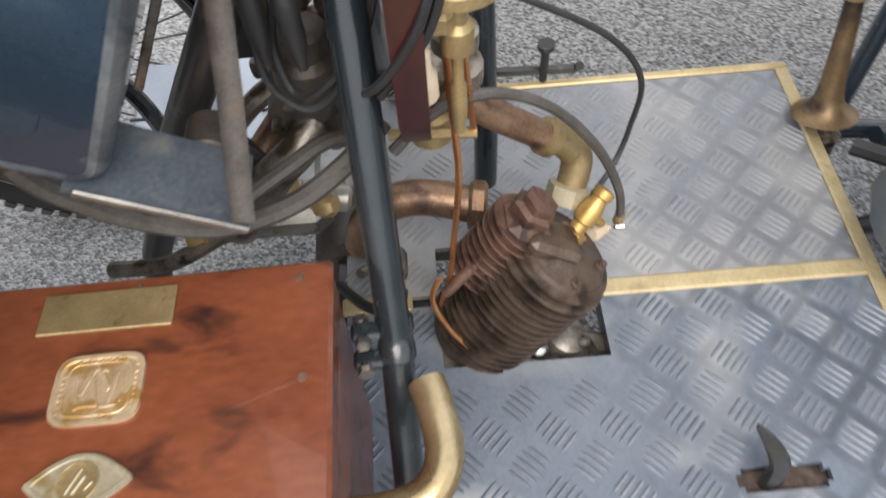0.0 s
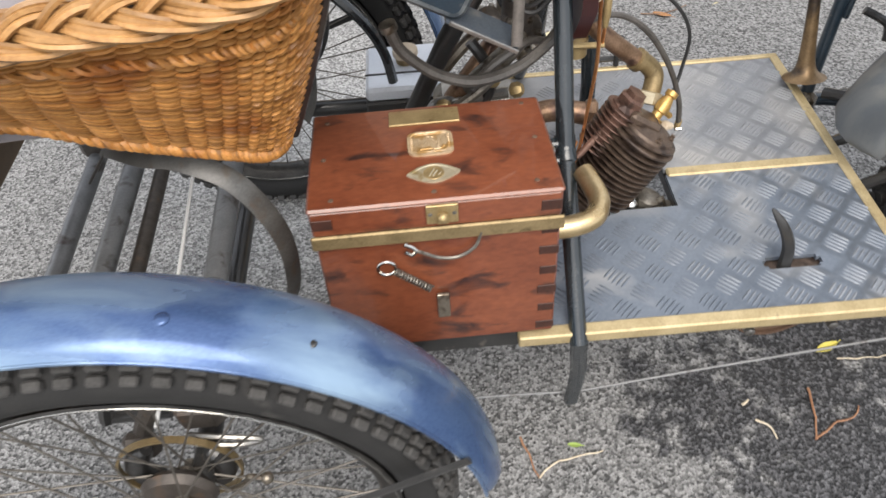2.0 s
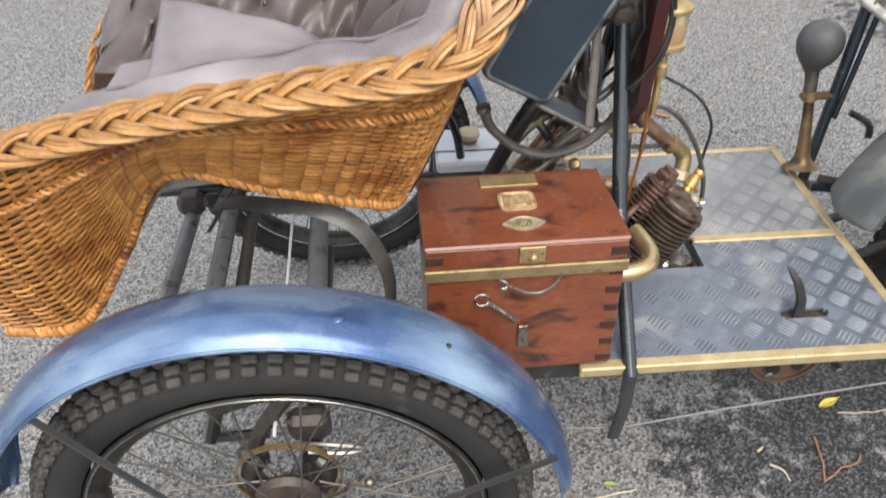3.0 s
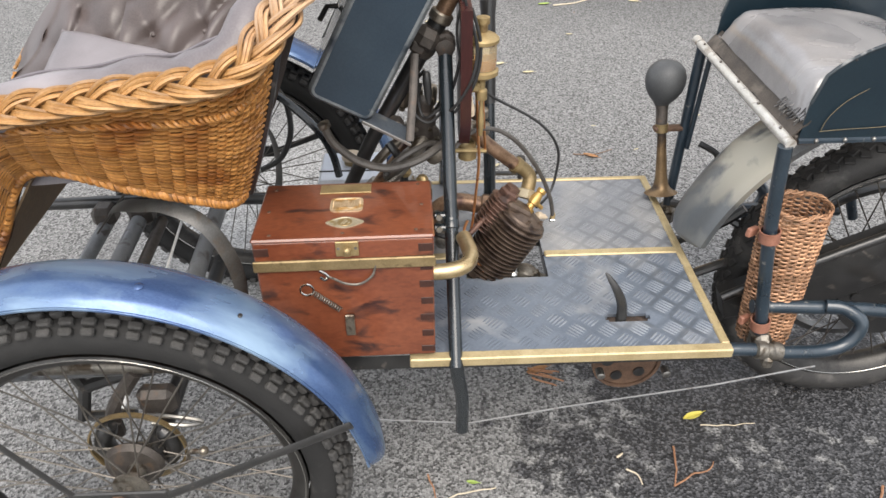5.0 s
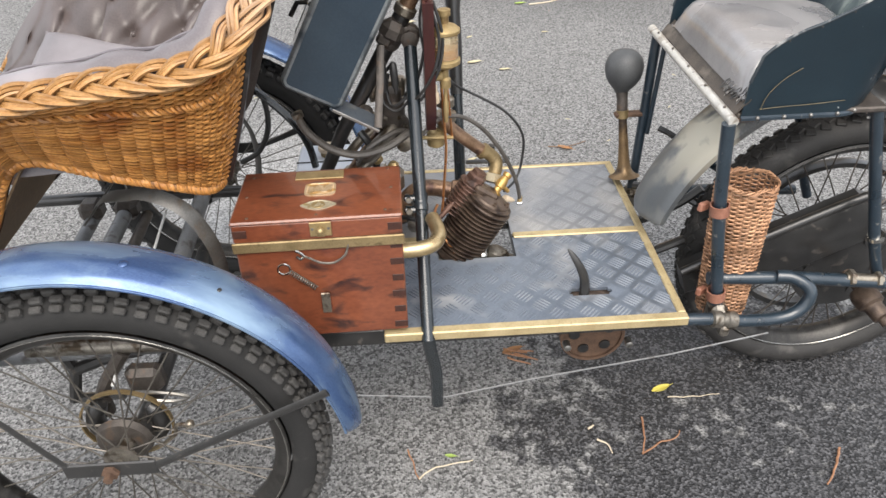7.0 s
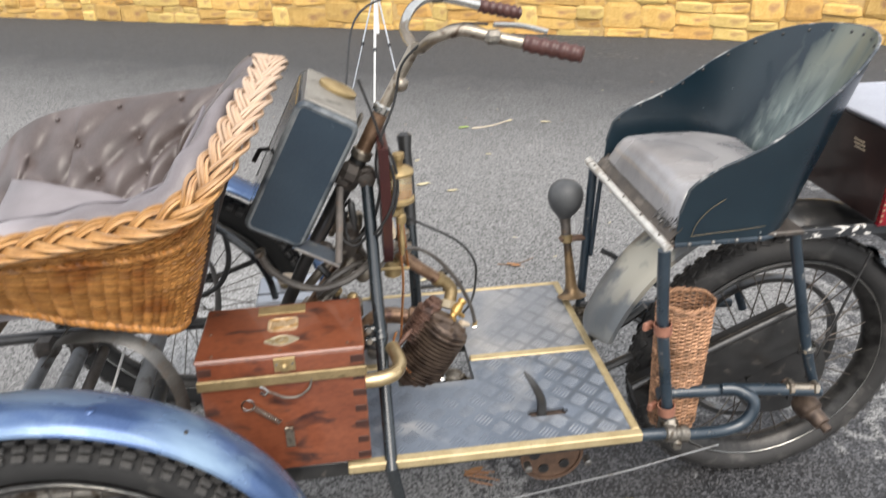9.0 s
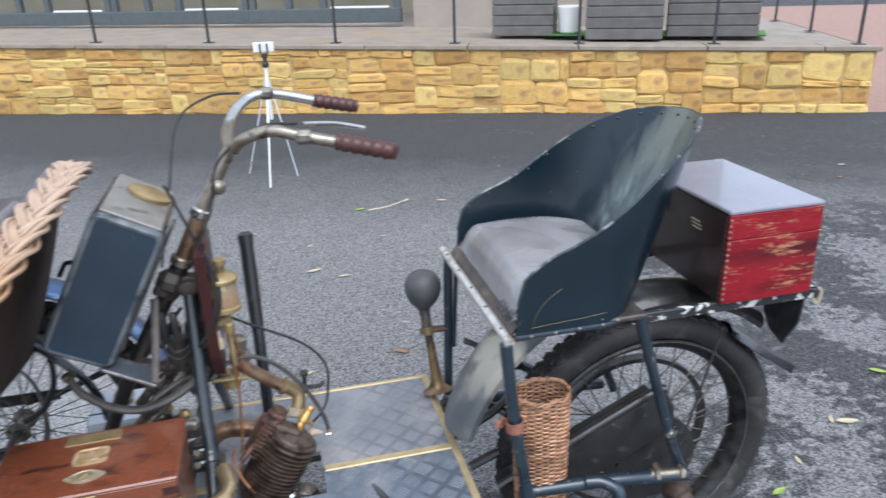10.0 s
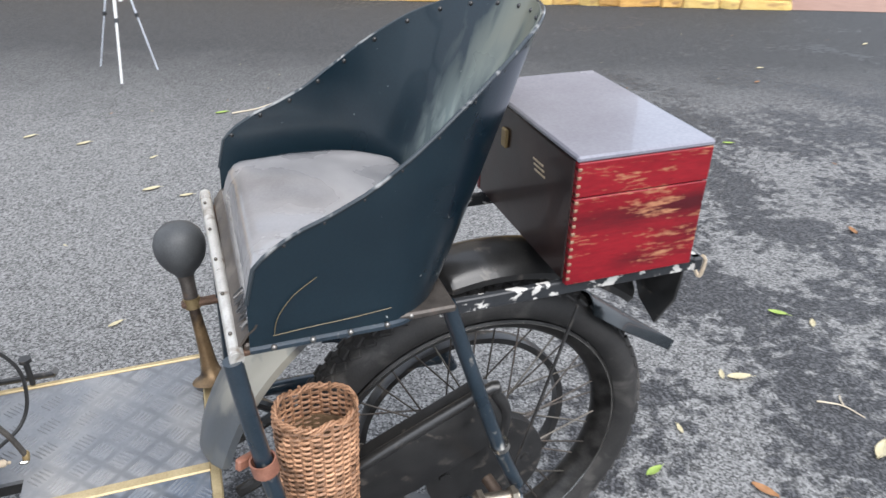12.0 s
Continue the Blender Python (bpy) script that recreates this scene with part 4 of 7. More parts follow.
for name, pts, r in tubes:
    part(name, Build().tube(spline(pts, 5), r, 12), BLUEBLACK, tricar, "dark blue-black painted frame tube")
for y in (0.075, 0.60):
    pts = [(-0.60, y, 0.405), (0.02, y, 0.395), (0.17, y, 0.38), (0.26, y + 0.005, 0.378), (0.305, y + 0.01, 0.40), (0.318, y + 0.02, 0.44), (0.285, y + 0.04, 0.462), (0.25, y + 0.05, 0.462)]
    part("lower_tube", Build().tube(spline(pts, 6), 0.0145, 12), BLUEBLACK, tricar, "bent dark frame tube")
axle = Build().lathe([(0.012, 0), (0.012, 0.05), (0.026, 0.055), (0.032, 0.07), (0.031, 0.098), (0.022, 0.104), (0.02, 0.136), (0.012, 0.139), (0.012, 0.155)], 20, axis((0.478, 0.22, 0.385), (0.522, 0.07, 0.335)))
part("rear_axle", axle, BROWNIRON, tricar, "brown stepped axle end")
lug = Build().tube([(0.41, 0.125, 0.446), (0.495, 0.121, 0.437)], 0.0125, 12)
lug.lathe([(0.014, 0), (0.02, 0.003), (0.02, 0.013), (0.014, 0.016)], 6, axis((0.415, 0.125, 0.446), (0.495, 0.121, 0.437)))
lug.lathe([(0.014, 0), (0.019, 0.003), (0.019, 0.011), (0.014, 0.014)], 6, axis((0.478, 0.122, 0.439), (0.56, 0.118, 0.43)))
part("axle_lug", lug, OLDNICKEL, tricar, "bare metal axle lug")
for p in ((0.119, 0.105, 0.385), (0.045, 0.57, 0.41)):
    part("clamp", Build().box(p, (0.04, 0.05, 0.06), 0.012), DIRTYMETAL, tricar, "oily tube clamp")
clip = Build().lathe([(0.013, -0.006), (0.018, -0.005), (0.018, 0.005), (0.013, 0.006)], 14, axis((0.472, 0.16, 0.53), (0.512, 0.16, 0.42)))
part("clip", clip, CHROME, tricar, "bright metal clip on the stay")
case = Build()
prof = [(0.08, 0.40), (0.20, 0.462), (0.465, 0.588), (0.492, 0.578), (0.515, 0.53), (0.51, 0.47), (0.34, 0.38), (0.10, 0.335)]
n = len(prof)
v = [(x, 0.235, z) for x, z in prof] + [(x, 0.275, z) for x, z in prof] + [(0.3 + (x - 0.3) * 0.955, 0.228, 0.465 + (z - 0.465) * 0.9) for x, z in prof]
f = [tuple(range(2 * n, 3 * n))[::-1], tuple(range(n, 2 * n))] + [(i, (i + 1) % n, n + (i + 1) % n, n + i) for i in range(n)] + [((i + 1) % n, i, 2 * n + i, 2 * n + (i + 1) % n) for i in range(n)]
case.add(v, f)
chain_case = part("chain_case", case, BLACK, tricar, "glossy black chain case beside the rear wheel")
bead = Build().tube(spline([(x, 0.234, z) for x, z in prof[:6]], 5), 0.011, 10)
part("rolled_edge", bead, BLACK, chain_case)
knuckle = Build().lathe([(0.0145, -0.03), (0.02, -0.027), (0.02, -0.008), (0.016, -0.004), (0.016, 0.004), (0.02, 0.008), (0.02, 0.027), (0.0145, 0.03)], 14, axis((0.125, 0.075, 0.387), (0.17, 0.075, 0.38)))
knuckle.box((0.128, 0.07, 0.362), (0.022, 0.026, 0.03), 0.006)
part("tube_joint", knuckle, DIRTYMETAL, tricar, "oily bare metal tube joint")

mudguard(REAR_C, 0.53, 0.076, 112, 164, KHAKI, "rear_mudguard", "front part of rear mudguard in patchy khaki and bare metal", 0.03)
mudguard(REAR_C + Vector((0.02, 0, 0.01)), 0.44, 0.06, 48, 104, BLACK, "rear_mudguard", "dark rear mudguard under the carrier", 0.026)
flap = Build().sheet(lambda u, v: (0.70 + 0.22 * u + 0.012 * math.sin(3 * v), MID - 0.02 + (v - 0.5) * 0.085 * (1 - 0.92 * max(0, u - 0.3) / 0.7), 0.70 - 0.165 * u - 0.02 * (2 * v - 1) ** 2), 12, 8, 0.003)
part("mudguard_tail", flap, GLOSSBLACK, tricar, "pointed black tail of the mudguard")
for y in (0.17, 0.50):
    part("carrier_rail", Build().box((0.59, y, 0.833), (0.46, 0.012, 0.024), 0.002), CHIPPED, tricar, "flat carrier rail in chipped black enamel")
part("carrier_bar", Build().box((0.812, 0.335, 0.833), (0.02, 0.35, 0.024), 0.003), CHIPPED, tricar, "chipped black cross bar")
npl = Build().add([(0.806 + q_, y_, z_) for q_ in (0.0, 0.005) for y_, z_ in ((0.185, 0.83), (0.315, 0.83), (0.315, 0.72), (0.29, 0.685), (0.235, 0.665), (0.195, 0.74))],
                  [(0, 1, 2, 3, 4, 5), (11, 10, 9, 8, 7, 6)] + [((i + 1) % 6, i, i + 6, (i + 1) % 6 + 6) for i in range(6)])
part("rear_plate", npl, BLACK, tricar, "dark plate hanging below the carrier")
part("rear_strap", Build().tube(spline([(0.826, 0.17, 0.842), (0.834, 0.17, 0.83), (0.83, 0.172, 0.80), (0.822, 0.18, 0.815)], 6), 0.0035, 6), BONE, tricar, "pale cord at the carrier end")
part("stay_wire", Build().tube([(0.52, 0.2, 0.40), (0.655, 0.26, 0.72)], 0.0035, 6), BLACK, tricar, "thin mudguard stay")

# ---------------------------------------------------------------- crate on the carrier
crate = thing("wooden_crate", (0.675, 0.335, 0.848), "wooden crate with worn red ends and dark lid on the carrier", "crate")
cx0, cx1, cy0, cy1, cz0, cz1 = 0.560, 0.787, 0.158, 0.520, 0.846, 1.05
for y in (cy0, cy1):
    for z0_, z1_ in ((cz0, cz1 - 0.0565), (cz1 - 0.055, cz1)):
        part("side_panel", Build().box(((cx0 + cx1) / 2, y, (z0_ + z1_) / 2), (cx1 - cx0, 0.012, z1_ - z0_), 0.0015), CRATERED, crate, "end board in worn red paint")
for x in (cx0 + 0.006, cx1 - 0.006):
    part("front_panel", Build().box((x, (cy0 + cy1) / 2, (cz0 + cz1) / 2), (0.012, cy1 - cy0 - 0.016, cz1 - cz0 - 0.004), 0.002), CRATEDARK, crate, "dark varnished side")
part("lid", Build().box(((cx0 + cx1) / 2, (cy0 + cy1) / 2, cz1 + 0.005), (cx1 - cx0 + 0.004, cy1 - cy0 + 0.012, 0.01), 0.003), CRATETOP, crate, "smooth lid with sky sheen put into its pale colour")
part("base", Build().box(((cx0 + cx1) / 2, (cy0 + cy1) / 2, cz0 + 0.004), (cx1 - cx0 - 0.03, cy1 - cy0 - 0.02, 0.008), 0.001), CRATEDARK, crate)
for k in range(15):
    z = cz0 + 0.012 + k * (cz1 - cz0 - 0.022) / 14
    part("joint_finger", Build().box((cx0 + 0.003, cy0 - 0.0005, z), (0.006, 0.0135, 0.0055), 0.001), FINGER, crate, "worn joint finger")
for k, z in enumerate((1.002, 0.994, 0.986)):
    part("stencil_bar", Build().box((cx0 - 0.0005, 0.276 - 0.004 * k, z), (0.0015, 0.036, 0.0032), 0.0003), BONE, crate, "faded pale lettering bar")
part("catch", Build().box((cx0 - 0.003, 0.402, 0.996), (0.006, 0.02, 0.034), 0.002), BRASS, crate, "small brass catch")

# ---------------------------------------------------------------- tool box on the footboard
tool = thing("wooden_box", (-0.735, 0.12, 0.485), "red-brown mahogany tool box with brass plates and band", "box")
bx0, bx1, by0, by1, bz0, bz1 = -0.890, -0.578, 0.012, 0.2145, 0.479, 0.744
split = 0.702


def panel(c, s):
    return Build().box(c, s, 0.003)


mx, my = (bx0 + bx1) / 2, (by0 + by1) / 2
part("box_body", panel((mx, my, (bz0 + split) / 2), (bx1 - bx0, by1 - by0, split - bz0)), WOOD, tool, "mahogany carcass")
lid = part("lid", panel((mx, my, (split + 0.002 + bz1) / 2), (bx1 - bx0 + 0.002, by1 - by0 + 0.002, bz1 - split - 0.002)), WOOD, tool, "scratched mahogany lid")
part("lid_board", panel((mx, my, bz1 + 0.002), (bx1 - bx0 + 0.006, by1 - by0 + 0.006, 0.007)), WOOD, lid, "thin top board")
for k in range(6):
    z = bz0 + 0.016 + k * (split - bz0 - 0.035) / 5
    w = 0.026 - 0.004 * (k % 2)
    part("dovetail", Build().box((bx1 - 0.013, by0 - 0.0002, z), (w, 0.002, 0.0145), 0.0005), DARKWOOD, tool, "dark dovetail")
part("dovetail", Build().box((bx1 - 0.013, by0 - 0.001, 0.724), (0.026, 0.002, 0.016), 0.0005), DARKWOOD, lid, "dark dovetail")
part("dovetail", Build().box((bx0 + 0.013, by0 - 0.001, 0.724), (0.026, 0.002, 0.016), 0.0005), DARKWOOD, lid, "dark dovetail")
band = Build().box((mx, by0 - 0.003, split - 0.006), (bx1 - bx0 + 0.008, 0.006, 0.022), 0.002)
part("brass_band", band, OLDBRASS, tool, "dull brass band below the lid")
tool.location += Vector((0.001, -0.013, -0.006))
tool.rotation_euler = (radians(-3.9), radians(0.1), radians(1.0))   # it stands a little askew
# brass plates, latch, hook and spring clip of the tool box
pl = Build().box((-0.738, 0.188, bz1 + 0.007), (0.097, 0.034, 0.003), 0.0008)
part("brass_plate", pl, BRASS, lid, "long plain brass plate")
n = 28


def squircle(cx, cy, hx, hy, z, k, p=5.0):
    a = 2 * math.pi * k / n
    c, s = math.cos(a), math.sin(a)
    return (cx + hx * math.copysign(abs(c) ** (2 / p), c), cy + hy * math.copysign(abs(s) ** (2 / p), s), z)


def medal(cx, cy, hx, hy, z, p, rim=0.004):
    b = Build()
    rings = [[squircle(cx, cy, hx, hy, z, k, p) for k in range(n)], [squircle(cx, cy, hx, hy, z + 0.003, k, p) for k in range(n)],
             [squircle(cx, cy, hx - rim, hy - rim, z + 0.003, k, p) for k in range(n)], [squircle(cx, cy, hx - rim - 0.001, hy - rim - 0.001, z + 0.0018, k, p) for k in range(n)]]
    v = [q for r in rings for q in r]
    f = [(i * n + k, i * n + (k + 1) % n, (i + 1) * n + (k + 1) % n, (i + 1) * n + k) for i in range(3) for k in range(n)]
    f.append(tuple(3 * n + k for k in range(n)))
    return b.add(v, f)


sq = part("brass_badge", medal(-0.733, 0.125, 0.0305, 0.0262, bz1 + 0.0055, 5.0, 0.003), BADGE, lid, "rounded square brass badge with embossed relief")
frame_ = [squircle(-0.733, 0.125, 0.0222, 0.0195, bz1 + 0.0075, k, 5.0) for k in range(n)]
part("embossing", Build().tube(frame_, 0.0008, 5, closed=True), BADGE, sq, "raised inner border")
for k in range(34):          # worn letters round the border, unreadable
    a = 2 * math.pi * (k + 0.5) / 34
    c_, s_ = math.cos(a), math.sin(a)
    q_ = max(abs(c_), abs(s_))
    part("embossing", Build().box((-0.733 + 0.0247 * c_ / q_, 0.125 + 0.0217 * s_ / q_, bz1 + 0.0075), (0.0016, 0.0028, 0.0012) if abs(s_) > abs(c_) else (0.0028, 0.0016, 0.0012), 0.0004), BADGE, sq)
for x, y, w_, h_, t_ in ((-0.747, 0.123, 0.0035, 0.026, 8), (-0.741, 0.130, 0.004, 0.02, -20), (-0.735, 0.123, 0.0035, 0.024, 14), (-0.729, 0.131, 0.004, 0.018, 30), (-0.723, 0.124, 0.0035, 0.027, -10),
                         (-0.717, 0.125, 0.003, 0.022, 6), (-0.739, 0.113, 0.014, 0.0035, 0), (-0.724, 0.112, 0.012, 0.003, 4), (-0.732, 0.139, 0.01, 0.003, -8)):
    part("embossing", Build().box((x, y, bz1 + 0.0076), (w_, h_, 0.0016), 0.0006, pose(0, 0, 0, 0, 0, t_)), BADGE, sq)
ov = Build()
rings = []
for k in range(n):
    a = 2 * math.pi * k / n
    rings.append((math.cos(a), math.sin(a) * (1 - 0.62 * abs(math.cos(a)) ** 2.0)))
v = [(-0.733 + 0.034 * x * q, 0.061 + 0.0185 * y * q, bz1 + z) for q, z in ((1, 0.0055), (1, 0.008), (0.86, 0.0082), (0.82, 0.0072)) for x, y in rings]
f = [(i * n + k, i * n + (k + 1) % n, (i + 1) * n + (k + 1) % n, (i + 1) * n + k) for i in range(3) for k in range(n)] + [tuple(3 * n + k for k in range(n))]
eye_badge = part("brass_badge", ov.add(v, f), DULLBRASS, lid, "pointed oval brass badge")
disc_ = Build().lathe([(0.001, 0.0004), (0.0115, 0.0004), (0.0128, 0.0009), (0.0135, 0.0)], 28, Matrix.Translation((-0.733, 0.061, bz1 + 0.0073)))
part("embossing", disc_, BRASS, eye_badge, "yellower round boss")
for p_, q_, r_ in (((-0.739, 0.0535), (-0.7315, 0.0690), 0.0011), ((-0.7345, 0.0535), (-0.7285, 0.0640), 0.0014), ((-0.7275, 0.0555), (-0.7235, 0.0600), 0.0009)):
    part("embossing", Build().tube([(*p_, bz1 + 0.0079), (*q_, bz1 + 0.0079)], r_, 6), DULLBRASS, eye_badge, "worn raised stroke")
for x, y in ((-0.862, by0 + 0.014), (-0.735, by0 + 0.014), (-0.607, by0 + 0.018), (-0.595, 0.12), (-0.60, by1 - 0.012), (-0.72, by1 - 0.007), (-0.872, by1 - 0.02), (-0.874, 0.11)):
    part("screw_head", Build().lathe([(0.0036, 0), (0.0032, 0.0008), (0.001, 0.001)], 10, Matrix.Translation((x, y, bz1 + 0.0055))), RUST, lid)
lt = Build().box((-0.7275, by0 - 0.0035, 0.7285), (0.040, 0.005, 0.029), 0.001)
lt.box((-0.7275, by0 - 0.0065, 0.722), (0.014, 0.004, 0.016), 0.001)
latch = part("latch", lt, BRASS, tool, "small brass latch with knob")
part("latch_knob", Build().ball((-0.7275, by0 - 0.0125, 0.729), 0.0068, 10), BRASS, latch)
part("latch_knob", Build().lathe([(0.0035, 0), (0.0035, 0.012)], 8, axis((-0.7275, by0 - 0.002, 0.729), (-0.7275, by0 - 0.02, 0.729))), BRASS, latch)
for dx in (-0.015, 0.015):
    part("latch_screw", Build().lathe([(0.003, 0), (0.0026, 0.001), (0.0008, 0.0012)], 8, axis((-0.7275 + dx, by0 - 0.006, 0.730), (-0.7275 + dx, by0 - 0.02, 0.730))), DIRTYMETAL, latch)
cord = spline([(-0.767, by0 - 0.012, 0.678), (-0.755, by0 - 0.012, 0.672), (-0.735, by0 - 0.01, 0.659), (-0.71, by0 - 0.008, 0.656), (-0.688, by0 - 0.007, 0.671), (-0.680, by0 - 0.004, 0.693)], 6)
hook = part("earth_lead", Build().tube(cord, 0.0024, 6), DIRTYMETAL, tool, "grey wire lead with forked end")
fork = Build()
for s in (-1, 1):
    fork.tube(spline([(-0.764, by0 - 0.012, 0.677), (-0.770, by0 - 0.012, 0.677 + 0.007 * s), (-0.7785, by0 - 0.012, 0.683 + 0.0062 * s)], 4), 0.0026, 6)
part("forked_end", fork, CHROME, hook, "bright forked terminal")
ring = Build().tube([(-0.8045 + 0.0115 * math.cos(a), by0 - 0.012, 0.650 + 0.0115 * math.sin(a)) for a in [2 * math.pi * k / 24 for k in range(24)]], 0.0022, 6, closed=True)
clipo = part("spring_clip", ring, CHROME, tool, "bright split ring")
coil = []
p0, p1 = Vector((-0.795, by0 - 0.012, 0.644)), Vector((-0.749, by0 - 0.010, 0.601))
d = (p1 - p0).normalized()
e1 = d.cross(Vector((0, 1, 0))).normalized()
e2 = d.cross(e1)
for i in range(150):
    t = i / 149
    a = 2 * math.pi * 13 * t
    coil.append(p0.lerp(p1, t) + (e1 * math.cos(a) + e2 * math.sin(a)) * 0.0045)
part("coil_spring", Build().tube(coil, 0.0013, 5), DIRTYMETAL, clipo, "small coil spring")
part("tag", Build().box((-0.7345, by0 - 0.006, 0.563), (0.017, 0.005, 0.046), 0.001), OLDNICKEL, clipo, "small grey metal tag")
part("wooden_rail", Build().box((-0.75, 0.06, 0.448), (0.30, 0.09, 0.044), 0.004), BLACK, tricar, "black bearer below the tool box")

# ---------------------------------------------------------------- wicker passenger seat
RIM = spline([(-1.62, 0.02, 0.90), (-1.45, -0.005, 0.955), (-1.32, -0.02, 0.988), (-1.199, -0.03, 1.017), (-1.03, -0.03, 1.04), (-0.905, -0.032, 1.056), (-0.835, -0.02, 1.082), (-0.79, 0.06, 1.138),
              (-0.75, 0.19, 1.19), (-0.728, 0.335, 1.215), (-0.75, 0.48, 1.19), (-0.787, 0.60, 1.145), (-0.83, 0.675, 1.095), (-0.90, 0.70, 1.064), (-1.03, 0.70, 1.054), (-1.199, 0.70, 1.036),
              (-1.33, 0.69, 1.006), (-1.42, 0.67, 0.94), (-1.53, 0.64, 0.81)], 10)
HEM = spline([(-1.60, 0.10, 0.545), (-1.475, 0.10, 0.55), (-1.36, 0.10, 0.70), (-1.262, 0.10, 0.845), (-1.10, 0.10, 0.808), (-0.99, 0.10, 0.782), (-0.935, 0.105, 0.770), (-0.912, 0.14, 0.772),
              (-0.915, 0.24, 0.775), (-0.925, 0.335, 0.775), (-0.915, 0.43, 0.775), (-0.912, 0.53, 0.772), (-0.935, 0.565, 0.770), (-0.99, 0.57, 0.782), (-1.10, 0.57, 0.808), (-1.262, 0.57, 0.845),
              (-1.36, 0.57, 0.70), (-1.475, 0.57, 0.55), (-1.60, 0.57, 0.545)], 10)


def along(path, s):
    x = max(0.0, min(1.0, s)) * (len(path) - 1)
    i = min(int(x), len(path) - 2)
    return path[i].lerp(path[i + 1], x - i)


def shell(s, h):
    """s round the seat from near front to far front, h from hem to rim."""
    a, b = along(HEM, s), along(RIM, s)
    p = a.lerp(b, h)
    belly = math.sin(math.pi * h) * 0.012
    out = Vector((a.x + 1.05, a.y - MID, 0))
    return p + (out.normalized() * belly if out.length > 0 else Vector())


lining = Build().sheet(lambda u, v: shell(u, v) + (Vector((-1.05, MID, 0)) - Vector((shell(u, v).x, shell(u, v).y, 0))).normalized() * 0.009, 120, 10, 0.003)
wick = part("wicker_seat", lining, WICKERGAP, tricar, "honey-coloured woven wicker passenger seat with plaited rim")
weave = Build()
STAKES = 150


def weaver(h, phase, s0, s1, r):
    pts = []
    steps = int((s1 - s0) * STAKES * 5)
    for i in range(steps + 1):
        s = s0 + (s1 - s0) * i / steps
        p = shell(s, h)
        q = shell(min(1, s + 0.004), h) - shell(max(0, s - 0.004), h)
        nrm = Vector((q.y, -q.x, 0))
        nrm = nrm.normalized() if nrm.length > 0 else Vector((0, -1, 0))
        amp = 0.0050 * math.tanh(1.7 * math.sin(math.pi * s * STAKES * 0.6 + phase))
        pts.append(p + nrm * amp + Vector((0, 0, 0.0012 * noise.noise((s * 60, h * 40, 3)))))
    return weave.tube(pts, r, 5, cap=False)


rows = 52
for k in range(rows):
    h = 0.04 + 0.88 * k / rows
    weaver(h, math.pi * (k % 2), 0.0, 0.384, 0.0025 + 0.0005 * random.random())
tagged(part("weave", weave, WICKER, wick, "woven willow strands"), kind="stuff")
stakes = Build()
for k in range(int(STAKES * 0.386 / 2)):
    s = (2 * k) / STAKES
    for o in (0.0, 0.0016):
        stakes.tube([shell(s + o, i / 8) for i in range(9)], 0.0021, 5, cap=False)
tagged(part("stake", stakes, WICKER, wick, "upright willow stakes"), kind="stuff")
hem = Build()
for j in range(2):
    pts = []
    for i in range(700):
        s = 0.384 * i / 699
        a = 2 * math.pi * s * 130 + math.pi * j
        p = along(HEM, s)
        pts.append(p + Vector((0, 0.006 * math.cos(a) - 0.006, 0.006 * math.sin(a) + 0.006)))
    hem.tube(pts, 0.0062, 6)
for j in range(2):
    pts = []
    for i in range(700):
        s = 0.384 * i / 699
        a = 2 * math.pi * s * 95 + math.pi * j
        p = shell(s, 0.76)
        pts.append(p + Vector((0, 0.0035 * math.cos(a) - 0.006, 0.0035 * math.sin(a))))
    hem.tube(pts, 0.0034, 5)
part("hem", hem, WICKER, wick, "twisted willow hem")
# plaited rim: bundles of rods cross over and under one another
tot = [0.0]
for a, b in zip(RIM, RIM[1:]):
    tot.append(tot[-1] + (b - a).length)


def rim_at(d):
    d = max(0.0, min(tot[-1], d))
    lo, hi = 0, len(tot) - 1
    while hi - lo > 1:
        m = (lo + hi) // 2
        if tot[m] <= d:
            lo = m
        else:
            hi = m
    f = (d - tot[lo]) / max(1e-9, tot[hi] - tot[lo])
    return RIM[lo].lerp(RIM[hi], f)


PITCH = 0.112
for g in range(5):
    strand = Build()
    for rod in range(3):
        wob = random.uniform(0, 100)
        pts = []
        d = 0.0
        while d <= tot[-1] * 0.575:
            ph = 2 * math.pi * (d / (PITCH * 2) + g / 5)
            p = rim_at(d)
            t = (rim_at(d + 0.006) - rim_at(d - 0.006)).normalized()
            outw = t.cross(Vector((0, 0, 1)))
            outw = outw.normalized() if outw.length > 0.05 else Vector((0, -1, 0))
            if outw.dot(Vector((p.x + 1.05, p.y - MID, 0))) < 0:
                outw = -outw
            upw = outw.cross(t)
            if upw.z < 0:
                upw = -upw
            k_ = min(1.0, max(0.0, (d / tot[-1] - 0.30) / 0.09))      # it lies flatter on top of the back
            face = (outw * (0.75 - 0.6 * k_) + upw * (0.65 + 0.3 * k_)).normalized()
            wide = (upw * (0.75 - 0.6 * k_) - outw * (0.65 + 0.3 * k_)).normalized()
            p = p + outw * 0.013 * k_
            pts.append(p + wide * (1 + 0.4 * k_) * (0.0172 * math.sin(ph) + (rod - 1) * 0.0060 * (1 - 0.25 * math.sin(ph) ** 4) + 0.003 * noise.noise((d * 14, wob, 0))) + face * (0.0095 * math.sin(2 * ph) + 0.003 + (rod - 1) * 0.003 * math.sin(ph) ** 4 * math.copysign(1, math.sin(ph)) + 0.003 * noise.noise((d * 14, wob, 9))))
            d += 0.0065
